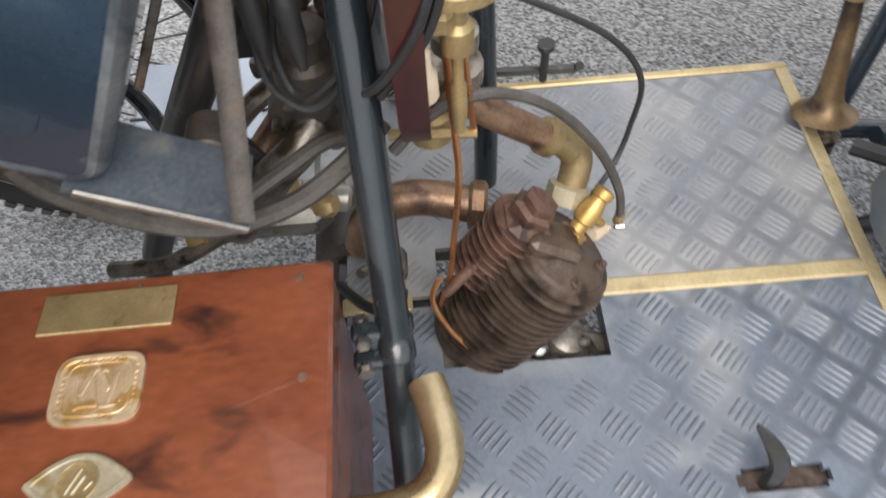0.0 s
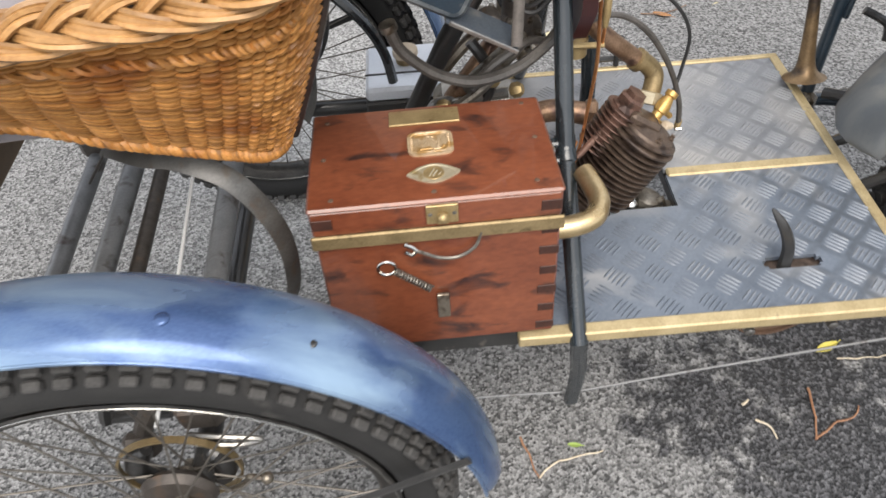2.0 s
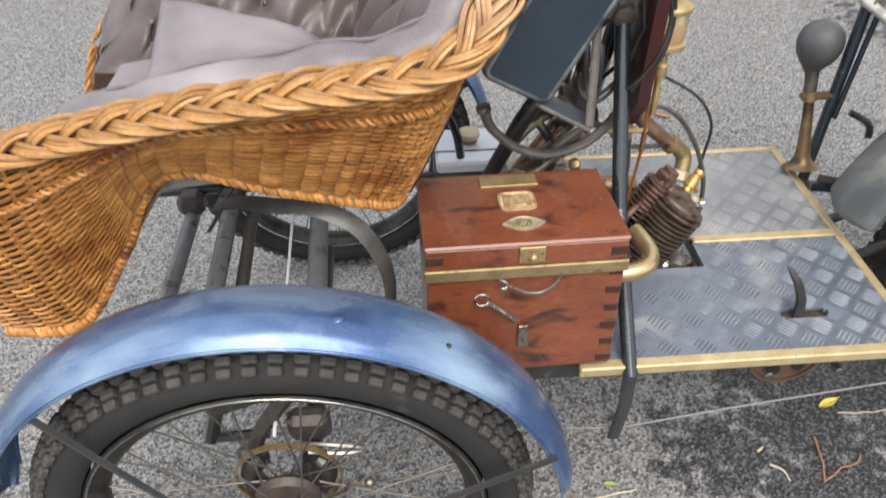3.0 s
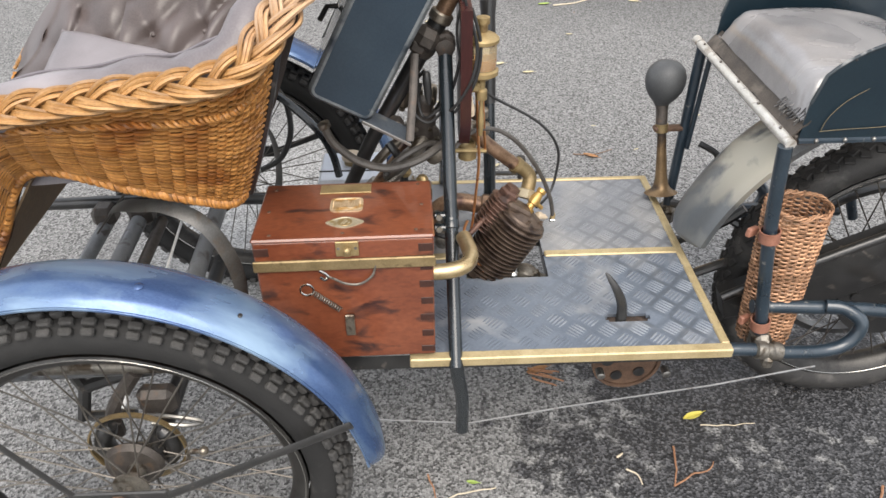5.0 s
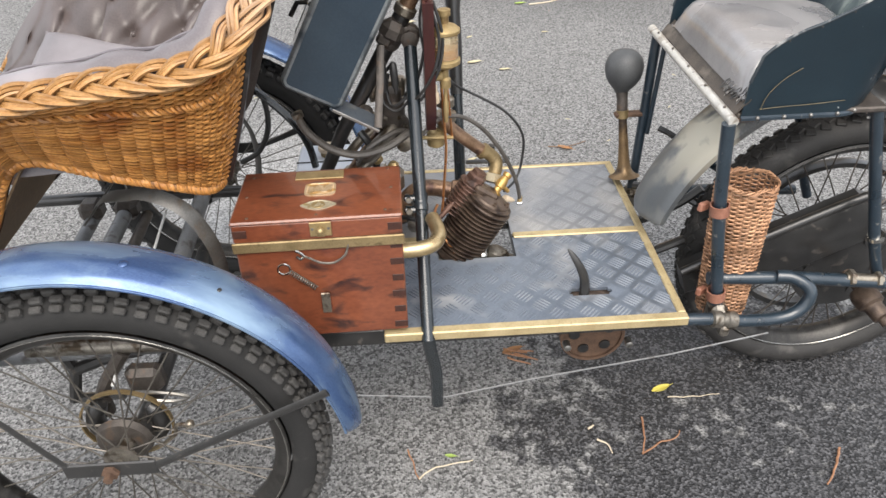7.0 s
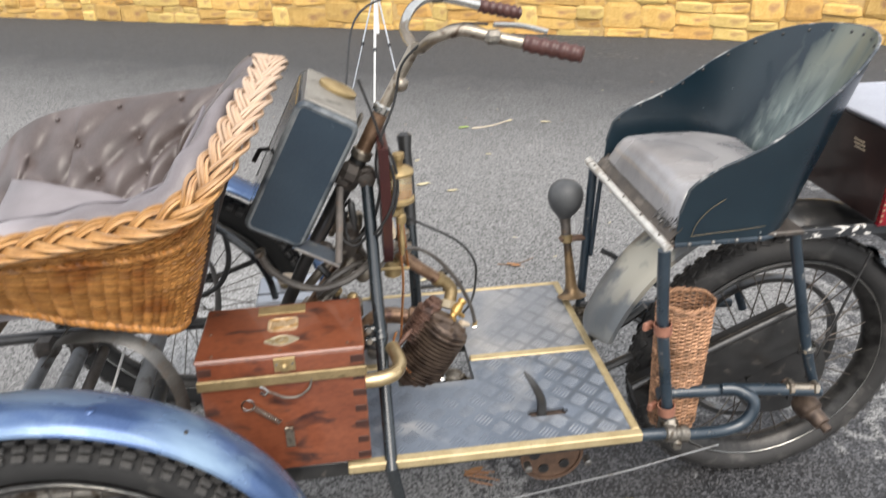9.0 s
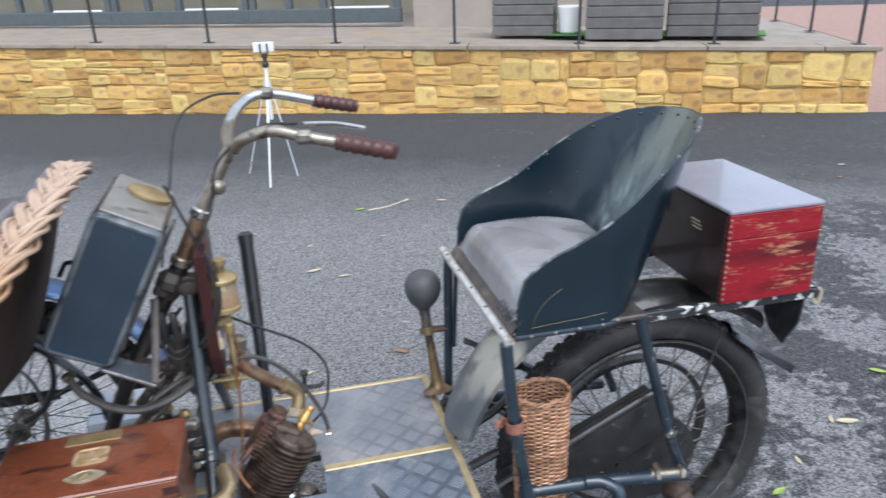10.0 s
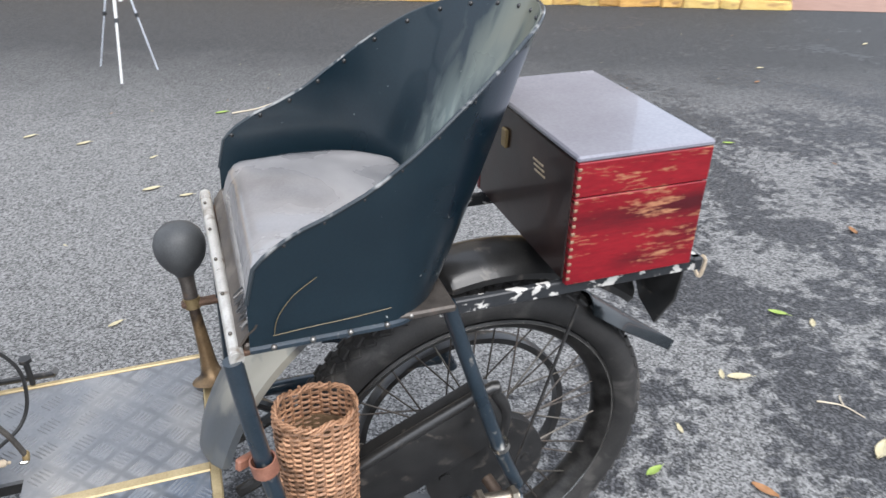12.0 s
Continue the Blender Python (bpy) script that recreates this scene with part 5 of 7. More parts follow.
        strand.tube(pts, [0.0037 * min(1.0, 0.3 + (len(pts) - i) * 0.05) for i in range(len(pts))], 6)
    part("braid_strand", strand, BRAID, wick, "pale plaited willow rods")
far = Build()
for j in range(3):
    far.tube([along(RIM, 0.555 + 0.445 * i / 200) + Vector((0.006 * math.cos(i * 0.5 + 2.1 * j), 0.004 + 0.006 * math.sin(i * 0.5 + 2.1 * j), 0.012 + 0.004 * math.cos(i * 0.5 + 2.1 * j))) for i in range(201)], 0.0045, 6)
part("far_rim", far, BRAID, wick, "narrow twisted willow rim behind the upholstery")
ends = Build()
for j in range(3):
    ends.tube([shell(1.0, i / 24) + Vector((-0.004 + 0.005 * math.cos(i * 0.9 + 2.1 * j), 0.004 * math.sin(i * 0.9 + 2.1 * j), 0)) for i in range(25)], 0.0045, 6)
part("end_braid", ends, WICKER, wick, "twisted willow along the front edge")
fwd = Build().sheet(lambda u, v: (Vector((-1.262, 0.10, 0.845)).lerp(Vector((-1.475, 0.10, 0.55)), u) + Vector((0.006, 0.47 * v, 0))), 12, 8, 0.004)
part("footwell_panel", fwd, WICKERDARK, wick, "weathered grey-brown panel below the seat front")
part("edge_binding", Build().tube([shell(0.389, i / 12) + Vector((0.004, 0.0, 0)) for i in range(13)], 0.0085, 8), BLACK, wick, "dark edge binding")


def tuft(s, h):
    """Buttoned upholstery inside the shell."""
    top = along(RIM, s)
    bot = along(HEM, s)
    cen = Vector((-1.08, MID, 0))
    inn = Vector((cen.x - top.x, cen.y - top.y, 0)).normalized()
    p_top = top + inn * (0.028 if s < 0.34 else 0.012 if s < 0.56 else 0.004) + Vector((0, 0, -0.002 + 0.028 * min(1.0, max(0.0, (s - 0.5) / 0.08))))
    p_bot = Vector((bot.x, bot.y, 0.87)) + inn * (0.07 + 0.05 * min(1.0, max(0.0, (s - 0.6) / 0.1)))
    if s < 0.16 or s > 0.84:
        p_bot.x = top.x
        p_bot.z = 0.87 if s < 0.5 else min(0.82, top.z - 0.03)
    p = p_bot.lerp(p_top, h)
    a, b = s * 18.0, h * 1.6
    dia = abs(math.sin(math.pi * (a + b))) * abs(math.sin(math.pi * (a - b)))
    near = min((a - i / 2) ** 2 + (b - j / 2) ** 2 for i in (math.floor(a * 2), math.floor(a * 2) + 1) for j in (math.floor(b * 2), math.floor(b * 2) + 1) if (i + j) % 2 == 0)
    puff = 0.05 * (0.5 * math.sqrt(dia * dia + 0.012) + 0.5 * (1 - math.exp(-near / 0.014))) * math.sin(math.pi * min(1, max(0.0, h) * 0.92 + 0.06)) ** 0.6
    return p + inn * puff + Vector((0, 0, 0.3 * puff))


part("buttoned_upholstery", Build().sheet(lambda u, v: tuft(0.10 + 0.89 * u, v), 240, 44), LEATHER, wick, "grey-brown buttoned leather upholstery")
for i in range(1, 38):
    for j in range(0, 5):
        s, h = (i / 2) / 18.0, (j / 2) / 1.6
        if (i + j) % 2 == 0 and 0.12 < s < 0.88 and 0.1 < h < 0.95:
            p = Vector(tuft(s, h))
            inn = Vector((-1.08 - p.x, MID - p.y, 0)).normalized()
            part("button", Build().ball(p + inn * 0.006, 0.006, 8), LEATHER, wick)
roll = Build()
pts = [along(RIM, 0.10 + 0.36 * i / 40) for i in range(41)]
pts = [p + (Vector((-1.08 - p.x, MID - p.y, 0)).normalized() * 0.044) + Vector((0, 0, -0.004 + 0.003 * math.sin(i * 0.9))) for i, p in enumerate(pts)]
roll.tube(pts, [(0.035 + 0.002 * math.sin(i * 1.3)) * min(1.0, (44 - i) / 16) for i in range(41)], 14)
part("arm_roll", roll, CUSHION, wick, "pale padded arm roll")
part("piping", Build().tube([p + Vector((0, 0, 0.033)) + (Vector((-1.08 - p.x, MID - p.y, 0)).normalized() * 0.014) for p in pts[:36]], 0.0032, 6), SEAMCLOTH, wick, "darker piped seam along the roll")


def squab(u, v):
    x, y = -1.43 + 0.385 * u, 0.115 + 0.33 * v
    e = max(0.0, min(1.0, u / 0.08, (1 - u) / 0.08, v / 0.1, (1 - v) / 0.1))
    return (x, y, 0.815 + 0.065 * math.sqrt(e) + 0.008 * math.sin(6 * u + 2) * math.sin(5 * v) + 0.006 * noise.noise((x * 9, y * 9, 5)))


def pillow(u, v, side):
    """A loose pillow with drawn-out corners, leaning on the back; side 1 is its upper face, -1 its lower."""
    a, b = 2 * u - 1, 2 * v - 1
    fat = max(0.0, (1 - a ** 4) * (1 - b ** 4)) ** 0.55
    pull = 1 - 0.07 * (1 - abs(a * b)) * (abs(a) + abs(b)) / 2
    x, y = -1.185 + 0.145 * a * pull, 0.32 + 0.185 * b * pull * (1 - 0.42 * u * max(0.0, b))
    z = 0.893 + 0.062 * max(0.0, (v - 0.35) / 0.65) ** 1.3 * (1 - u) + side * 0.04 * fat + 0.004 * noise.noise((x * 11, y * 11, 3 + side))
    return (x, y, z)


part("seat_squab", Build().sheet(squab, 40, 30, 0.02), CUSHION, wick, "pale grey-mauve loose seat cushion")
pil = Build().sheet(lambda u, v: pillow(u, v, 1), 30, 30, 0.002)
pil.join(Build().sheet(lambda u, v: pillow(u, 1 - v, -1), 30, 30, 0.002))
part("pillow", pil, CUSHION, wick, "pale grey-mauve pillow with a raised corner")

# ---------------------------------------------------------------- front frame under the seat
for x0, x1, y1, z0, z1, r, mat in ((-1.415, -1.403, 0.58, 0.40, 0.432, 0.017, GREYTUBE), (-1.285, -1.315, 0.58, 0.47, 0.445, 0.019, GREYTUBE), (-1.243, -1.268, 0.58, 0.437, 0.425, 0.014, IRON), (-1.078, -1.108, 0.60, 0.50, 0.48, 0.02, GREYTUBE)):
    part("cross_tube", Build().tube([Vector((x0, -0.10, z0)).lerp(Vector((x1, y1, z1)), 0.33), (x1, y1, z1)], r, 12), mat, tricar, "dull metal cross tube of the front frame")
for y, z in ((0.60, 0.475),):
    part("side_tube", Build().tube([(-1.70, y + 0.02, z - 0.02), (-1.3, y, z), (-0.60, y, z - 0.01)], 0.016, 12), BLACK, tricar, "black side tube of the front frame")
part("front_axle", Build().tube([(-1.30, -0.05, 0.53), (-1.02, -0.05, 0.525)], 0.016, 12), DIRTYMETAL, tricar, "round front axle tube")
part("front_axle", Build().tube([(-1.095, -0.15, 0.39), (-1.095, 0.45, 0.39)], 0.018, 12), BLACK, tricar, "front axle")
part("stub_axle", Build().tube([(-1.10, 0.58, 0.46), (-1.11, 0.70, 0.40), (-1.113, 0.83, 0.385)], 0.012, 12), BLACK, tricar, "black stub axle")
beam = Build().tube([(-1.45, 0.0, 0.464), (-1.04, 0.0, 0.478)], 0.017, 12)
part("axle_beam", beam, GREYTUBE, tricar, "dull grey front axle beam")
knuckle = Build().tube([(-1.27, 0.0, 0.46), (-1.262, 0.0, 0.42), (-1.288, 0.0, 0.337)], 0.013, 8)
knuckle.tube([(-1.288, 0.0, 0.34), (-1.182, 0.0, 0.343)], 0.010, 8)
knuckle.tube(spline([(-1.255, 0.0, 0.426), (-1.18, 0.0, 0.455), (-1.116, 0.0, 0.468)], 5), 0.014, 8)
part("steering_knuckle", knuckle, BLACK, tricar, "oily black steering knuckle")
arm = Build()
arm.tube(spline([(-1.12, -0.06, 0.52), (-1.17, -0.07, 0.45), (-1.19, -0.08, 0.40)], 5), 0.014, 8)
arm.box((-1.19, -0.085, 0.40), (0.05, 0.03, 0.05), 0.01)
arm.box((-1.09, -0.07, 0.46), (0.07, 0.04, 0.06), 0.012)
part("steering_arm", arm, IRON, tricar, "oily black steering knuckle")
for x in (-1.405, -1.312):
    part("tube_clamp", Build().box((x, 0.575, 0.452), (0.06, 0.06, 0.055), 0.014), IRON, tricar, "rusty bolted clamp")
hoop = spline([(-1.29, 0.38, 0.585), (-1.20, 0.25, 0.68), (-1.12, 0.16, 0.735), (-1.06, 0.12, 0.758), (-0.995, 0.10, 0.735), (-0.957, 0.09, 0.672), (-0.946, 0.09, 0.60), (-0.955, 0.09, 0.52), (-0.98, 0.09, 0.46)], 8)
part("leaf_spring", Build().tube(hoop, 0.015, 8, flat=0.16, up=(0, 1, 0)), SPRINGSTEEL, tricar, "bowed flat grey steel seat spring")
hoop2 = [Vector((p.x, 2 * MID - p.y, p.z)) for p in hoop]
part("leaf_spring", Build().tube(hoop2, 0.015, 8, flat=0.16, up=(0, 1, 0)), SPRINGSTEEL, tricar, "bowed flat grey steel seat spring")
part("wire", Build().tube([(-1.143, -0.1, 0.47), (-1.144, 0.42, 0.552)], 0.003, 6), WHITE, tricar, "pale wire")
bandb = Build()
bandb.lathe([(0.0845, -0.005), (0.0875, -0.005), (0.088, 0.005), (0.0845, 0.005), (0.0845, -0.005)], 40, Matrix.Translation(BRAKE_C + Vector((0.0, 0.07, 0.012))) @ pose(0, 0, 0, 90, 0, 0), cap=False)
part("brake_band", bandb, OLDBRASS, tricar, "thin yellowish brake band")
for a0, a1 in ((125, 235), (-50, 40)):
    mid = [BRAKE_C + Vector((0.062 * math.cos(radians(a0 + (a1 - a0) * k / 10)), 0.078, 0.012 + 0.062 * math.sin(radians(a0 + (a1 - a0) * k / 10)))) for k in range(11)]
    part("brake_shoe", Build().tube(mid, [0.010] + [0.018] * 9 + [0.010], 10), BLACK, tricar, "oily black brake shoe")
lev = Build().tube(spline([BRAKE_C + Vector(p) for p in ((0.05, 0.06, -0.05), (0.09, 0.05, -0.01), (0.105, 0.04, 0.03), (0.135, 0.03, 0.04))], 5), 0.004, 6)
lev.ball(BRAKE_C + Vector((0.135, 0.03, 0.042)), 0.009, 8)
part("brake_lever", lev, OLDNICKEL, tricar, "small bare metal brake lever")
bdr = Build().lathe([(0.02, 0.006), (0.046, 0.008), (0.054, 0.018), (0.048, 0.03), (0.02, 0.036)], 36, Matrix.Translation(BRAKE_C + Vector((0.0, 0.06, 0.0))) @ pose(0, 0, 0, 90, 0, 0))
part("brake_drum", bdr, IRON, tricar, "rusty front brake drum")
cbl = Build().tube(spline([(-1.10, -0.11, 0.46), (-1.05, -0.12, 0.465), (-1.0, -0.12, 0.45), (-1.03, -0.12, 0.44), (-1.09, -0.12, 0.45)], 6), 0.004, 6)
part("brake_cable", cbl, STEEL, tricar, "bright bent brake rod")

# ---------------------------------------------------------------- tank, steering column, handlebar
TY0, TY1 = 0.190, 0.440
tl, tr, br, bl = (Vector((x, 0, z)) for x, z in ((-0.657, 1.186), (-0.546, 1.126), (-0.685, 0.880), (-0.788, 0.936)))
up = ((tl - bl) + (tr - br)).normalized()
ac = (tr - tl).normalized()
tw, th = 0.126, 0.286
tc = (tl + tr + bl + br) / 4
rot = Matrix((ac, (0, 1, 0), up)).transposed().to_4x4()
if rot.determinant() < 0:
    rot = Matrix((ac, (0, -1, 0), up)).transposed().to_4x4()
tm = Matrix.Translation(tc + Vector((0, (TY0 + TY1) / 2, 0))) @ rot


def tank_ring(inset, y, r=0.02, k=5):
    """Rounded outline of the tank's face, shrunk by inset, at depth y."""
    hw, hh, q = tw / 2 - inset, th / 2 - inset, max(0.004, r - inset)
    out = []
    for cx_, cz_, a0 in ((hw - q, hh - q, 0), (-hw + q, hh - q, 90), (-hw + q, -hh + q, 180), (hw - q, -hh + q, 270)):
        out += [tm @ Vector((cx_ + q * math.cos(radians(a0 + 90 * i / k)), y, cz_ + q * math.sin(radians(a0 + 90 * i / k)))) for i in range(k + 1)]
    return out


def tank_loft(rings, caps=False):
    b = Build()
    n_ = len(rings[0])
    b.v = [p for r in rings for p in r]
    for i in range(len(rings) - 1):
        for k in range(n_):
            b.f.append((i * n_ + k, i * n_ + (k + 1) % n_, (i + 1) * n_ + (k + 1) % n_, (i + 1) * n_ + k))
    if caps:
        b.f.append(tuple(reversed(range(n_))))
        b.f.append(tuple((len(rings) - 1) * n_ + k for k in range(n_)))
    return b


D_ = (TY1 - TY0) / 2
tank = part("fuel_tank", tank_loft([tank_ring(0.009, -D_ + 0.0005), tank_ring(0.0, -D_ + 0.01), tank_ring(0.0, D_ - 0.01), tank_ring(0.009, D_ - 0.0005)], True), TANKPAINT, tricar, "dark blue-green fuel tank with dusty rubbed edges")
for sg in (-1, 1):
    part("worn_edge", tank_loft([tank_ring(0.0105, sg * (D_ - 0.0002)), tank_ring(0.006, sg * (D_ + 0.0005)), tank_ring(0.0015, sg * (D_ - 0.003)), tank_ring(-0.0006, sg * (D_ - 0.009))]), TANKEDGE, tank, "paint rubbed to bare metal along the edge")
cap = Build().lathe([(0.034, 0), (0.036, 0.003), (0.036, 0.009), (0.032, 0.012), (0.001, 0.0125)], 28, tm @ Matrix.Translation((0.012, 0.035, th / 2 + 0.004)) @ Matrix.Diagonal((1.12, 1.0, 1, 1)))
part("filler_cap", cap, BRASS, tank, "oval brass filler cap")
part("top_dish", Build().box((0.0, 0.0, th / 2 + 0.002), (tw - 0.02, TY1 - TY0 - 0.02, 0.006), 0.003).move(tm), TANKTOP, tank, "dusty grey top plate")
strip = Build().box((tw / 2 + 0.006, -0.03, 0.0), (0.006, 0.03, th * 0.98), 0.001).move(tm)
part("tank_strap", strip, DIRTYMETAL, tank, "thin metal strap")
tap = Build().tube([tm @ Vector((-tw / 2 - 0.002, 0.02, -0.02)), tm @ Vector((-tw / 2 - 0.02, 0.02, -0.03)), tm @ Vector((-tw / 2 - 0.022, 0.02, -0.06))], 0.005, 8)
part("tank_tap", tap, BLACK, tank, "small tap")
br_ = Build().sheet(lambda u, v: (-0.700 + 0.090 * u, 0.186 + 0.055 * v, 0.888 - 0.052 * u + 0.004 * v), 8, 4, 0.003)
brk = part("tank_bracket", br_, GREYBLUE, tricar, "bent dust-grey sheet bracket under the tank")
part("bracket_edge", Build().box((-0.653, 0.186, 0.8595), (0.10, 0.003, 0.006), 0.001, pose(0, 0, 0, 0, 30, 0)), STEEL, brk, "rubbed lower edge")
part("bracket_bolt", Build().lathe([(0.013, 0), (0.017, 0.004), (0.017, 0.03), (0.013, 0.034), (0.008, 0.036), (0.008, 0.042)], 16, axis((-0.640, 0.275, 0.838), (-0.640, 0.20, 0.838))), IRON, brk, "rusty round boss under the bracket")
col = [(-0.425, 0.345, 1.238), (-0.497, 0.343, 1.115), (-0.547, 0.342, 1.02), (-0.695, 0.338, 0.765), (-0.775, 0.336, 0.60), (-0.80, 0.336, 0.52)]
part("steering_stem", Build().tube(spline(col[:2], 3), 0.0125, 12), OLDNICKEL, tricar, "tarnished nickel steering stem")
part("steering_column", Build().tube([col[1], col[2]], 0.0165, 14), OLDCOPPER, tricar, "brown steering column sleeve")
part("steering_column", Build().tube(col[2:], [0.0185, 0.0155, 0.014, 0.013], 14), BLACK, tricar, "black steering column")
for c_, r_, m_ in ((0.0, 0.02, CHROME), (1.0, 0.023, OLDNICKEL)):
    p = Vector(col[1]).lerp(Vector(col[2]), c_)
    d_ = Vector(col[2]) - Vector(col[1])
    part("collar", Build().lathe([(r_ - 0.003, -0.01), (r_, -0.007), (r_, 0.007), (r_ - 0.003, 0.01)], 16, axis(p, p + d_)), m_, tricar, "ringed collar")
part("stem_knob", Build().ball((-0.458, 0.338, 1.166), 0.0165, 12), OLDNICKEL, tricar, "round stem bolt")
clampb = Build().box((-0.575, 0.325, 0.985), (0.05, 0.05, 0.045), 0.014, pose(0, 0, 0, 0, 28, 0))
part("frame_lug", clampb, IRON, tricar, "oily black frame lug")
for s, name in ((-1, "near"), (1, "far")):
    if s < 0:
        pts = [(-0.425, 0.345, 1.235), (-0.415, 0.30, 1.245), (-0.395, 0.255, 1.272), (-0.345, 0.235, 1.288), (-0.29, 0.215, 1.277), (-0.233, 0.198, 1.266)]
        g0, g1 = Vector((-0.236, 0.199, 1.267)), Vector((-0.135, 0.152, 1.25))
    else:
        pts = [(-0.425, 0.345, 1.235), (-0.432, 0.42, 1.24), (-0.43, 0.52, 1.25), (-0.40, 0.585, 1.28), (-0.345, 0.615, 1.293), (-0.24, 0.63, 1.268)]
        g0, g1 = Vector((-0.243, 0.63, 1.268)), Vector((-0.137, 0.646, 1.243))
    bar = part("handlebar", Build().tube(spline(pts, 8), 0.0115, 12), OLDNICKEL if s < 0 else CHROME, tricar, "swept nickel handlebar")
    grip = Build()
    path, rad = [], []
    for i in range(33):
        t = i / 32
        path.append(g0.lerp(g1, t))
        rad.append(0.0155 + 0.0016 * math.cos(2 * math.pi * 6 * t) - (0.006 if i in (0, 32) else 0))
    grip.tube(path, rad, 14)
    part("grip", grip, GRIP, bar, "brown ribbed rubber grip")
    lev = Build().box(pts[4], (0.035, 0.03, 0.026), 0.008)
    part("lever_clamp", lev, DIRTYMETAL, bar, "oily lever clamp")
    blade = Build().tube(spline([Vector(pts[4]) + Vector((0.0, 0.0, 0.022)), Vector(pts[4]) + Vector((0.06, 0.03 * -s, 0.012)), Vector(pts[4]) + Vector((0.115, 0.045 * -s, -0.004))], 5), 0.005, 8, flat=0.55)
    if s < 0:
        part("brake_lever", blade, CHROME, bar, "bright brake lever")
for pts in ([(-0.40, 0.60, 1.30), (-0.47, 0.61, 1.295), (-0.54, 0.58, 1.25), (-0.57, 0.50, 1.12), (-0.60, 0.42, 0.98)],
            [(-0.30, 0.22, 1.30), (-0.37, 0.26, 1.29), (-0.45, 0.31, 1.22), (-0.475, 0.32, 1.13), (-0.52, 0.29, 1.02), (-0.50, 0.27, 0.90)],
            [(-0.545, 0.26, 1.2), (-0.52, 0.27, 1.12), (-0.49, 0.28, 1.0), (-0.485, 0.29, 0.92)]):
    part("control_cable", Build().tube(spline(pts, 8), 0.0028, 6), CABLE, tricar, "black control cable")
# ---------------------------------------------------------------- engine and controls in the middle
ALUMINIUM = material("bright dull aluminium", (0.4, 0.38, 0.34), (0.62, 0.6, 0.55), 0.4, 0.7, 50, 400, 0.15, (0.2, 0.17, 0.12), 40, 0.64)
e0, e1 = Vector((-0.466, 0.292, 0.449)), Vector((-0.364, 0.304, 0.612))
ea = (e1 - e0).normalized()
el_ = (Vector((-1, 0, 0)) + ea * ea.x).normalized()
em = Matrix.Translation(e0) @ Matrix((el_, ea.cross(el_), ea)).transposed().to_4x4()   # x up to the front, y to the near side, z along the bore
L = (e1 - e0).length
cyl = Build()
prof = [(0.048, 0.0), (0.048, 0.012)]
h = 0.014
while h < L * 0.78:
    r = 0.061 if h > 0.02 else 0.056
    prof += [(0.049, h), (r, h + 0.0012), (r, h + 0.0042), (0.049, h + 0.0056)]
    h += 0.0098
prof += [(0.05, L * 0.8), (0.05, L * 0.84), (0.02, L * 0.85), (0.001, L * 0.85)]
cyl.lathe(prof, 40, em)
engine = part("engine_cylinder", cyl, BROWNIRON, tricar, "finned brown cast iron engine cylinder", 30)
head = Build()
head.box(em @ Vector((0.046, -0.012, L * 0.78)), (0.05, 0.05, 0.085), 0.01, em.to_3x3().to_4x4())
chest = part("valve_chest", head, REDIRON, engine, "reddish brown valve chest")
for k in range(9):
    part("chest_fin", Build().lathe([(0.03, -0.0014), (0.036, -0.0013), (0.0365, 0), (0.036, 0.0013), (0.03, 0.0014)], 24, em @ Matrix.Translation((0.046, -0.014, L * 0.52 + 0.0098 * k))), REDIRON, chest)
part("chest_cap", Build().lathe([(0.023, 0), (0.023, 0.012), (0.018, 0.016), (0.018, 0.024)], 6, em @ Matrix.Translation((0.05, -0.015, L * 0.98))), REDIRON, chest)
part("head_bridge", Build().box(em @ Vector((0.02, 0.0, L * 0.95)), (0.06, 0.045, 0.018), 0.006, em.to_3x3().to_4x4()), BROWNIRON, engine)
dome = Build().lathe([(0.05, L * 0.79), (0.0615, L * 0.80), (0.0625, L * 0.815), (0.0615, L * 0.83), (0.051, L * 0.838), (0.051, L * 0.852), (0.058, L * 0.86), (0.058, L * 0.875), (0.05, L * 0.885), (0.048, L * 0.91), (0.034, L * 0.925), (0.03, L * 0.945), (0.012, L * 0.955), (0.001, L * 0.957)], 32, em)
for k in range(5):
    a_ = 2 * math.pi * k / 5 + 0.4
    stud = Build().lathe([(0.0065, 0), (0.0065, 0.008), (0.004, 0.009), (0.004, 0.014)], 6, em @ Matrix.Translation((0.042 * math.cos(a_), 0.042 * math.sin(a_), L * 0.885)))
    part("head_nut", stud, BROWNIRON, engine, "brown iron nut")
part("cylinder_head", dome, BROWNIRON, engine, "domed iron cylinder head")
pt0, pt1 = Vector((-0.492, 0.286, 0.560)), Vector((-0.420, 0.317, 0.624))
part("push_tube", Build().tube([pt0, pt1], 0.0062, 10), REDIRON, engine, "reddish brown tube along the fins")
part("tube_cap", Build().lathe([(0.009, 0), (0.0115, 0.003), (0.0115, 0.022), (0.0095, 0.026), (0.004, 0.027)], 14, axis(pt0.lerp(pt1, 0.82), pt1)), REDIRON, engine, "round cap of the tube")
crank = Build()
crank.lathe([(0.075, -0.03), (0.085, -0.024), (0.085, 0.024), (0.075, 0.03)], 32, axis(e0 + Vector((-0.03, -0.03, -0.075)), e0 + Vector((-0.03, 0.4, -0.075))))
part("crankcase", crank, DIRTYMETAL, engine, "oily crankcase below the board")
mag = Build()
mag.lathe([(0.021, 0), (0.023, 0.004), (0.023, 0.05), (0.012, 0.056)], 18, axis((-0.372, 0.275, 0.418), (-0.352, 0.275, 0.50)))
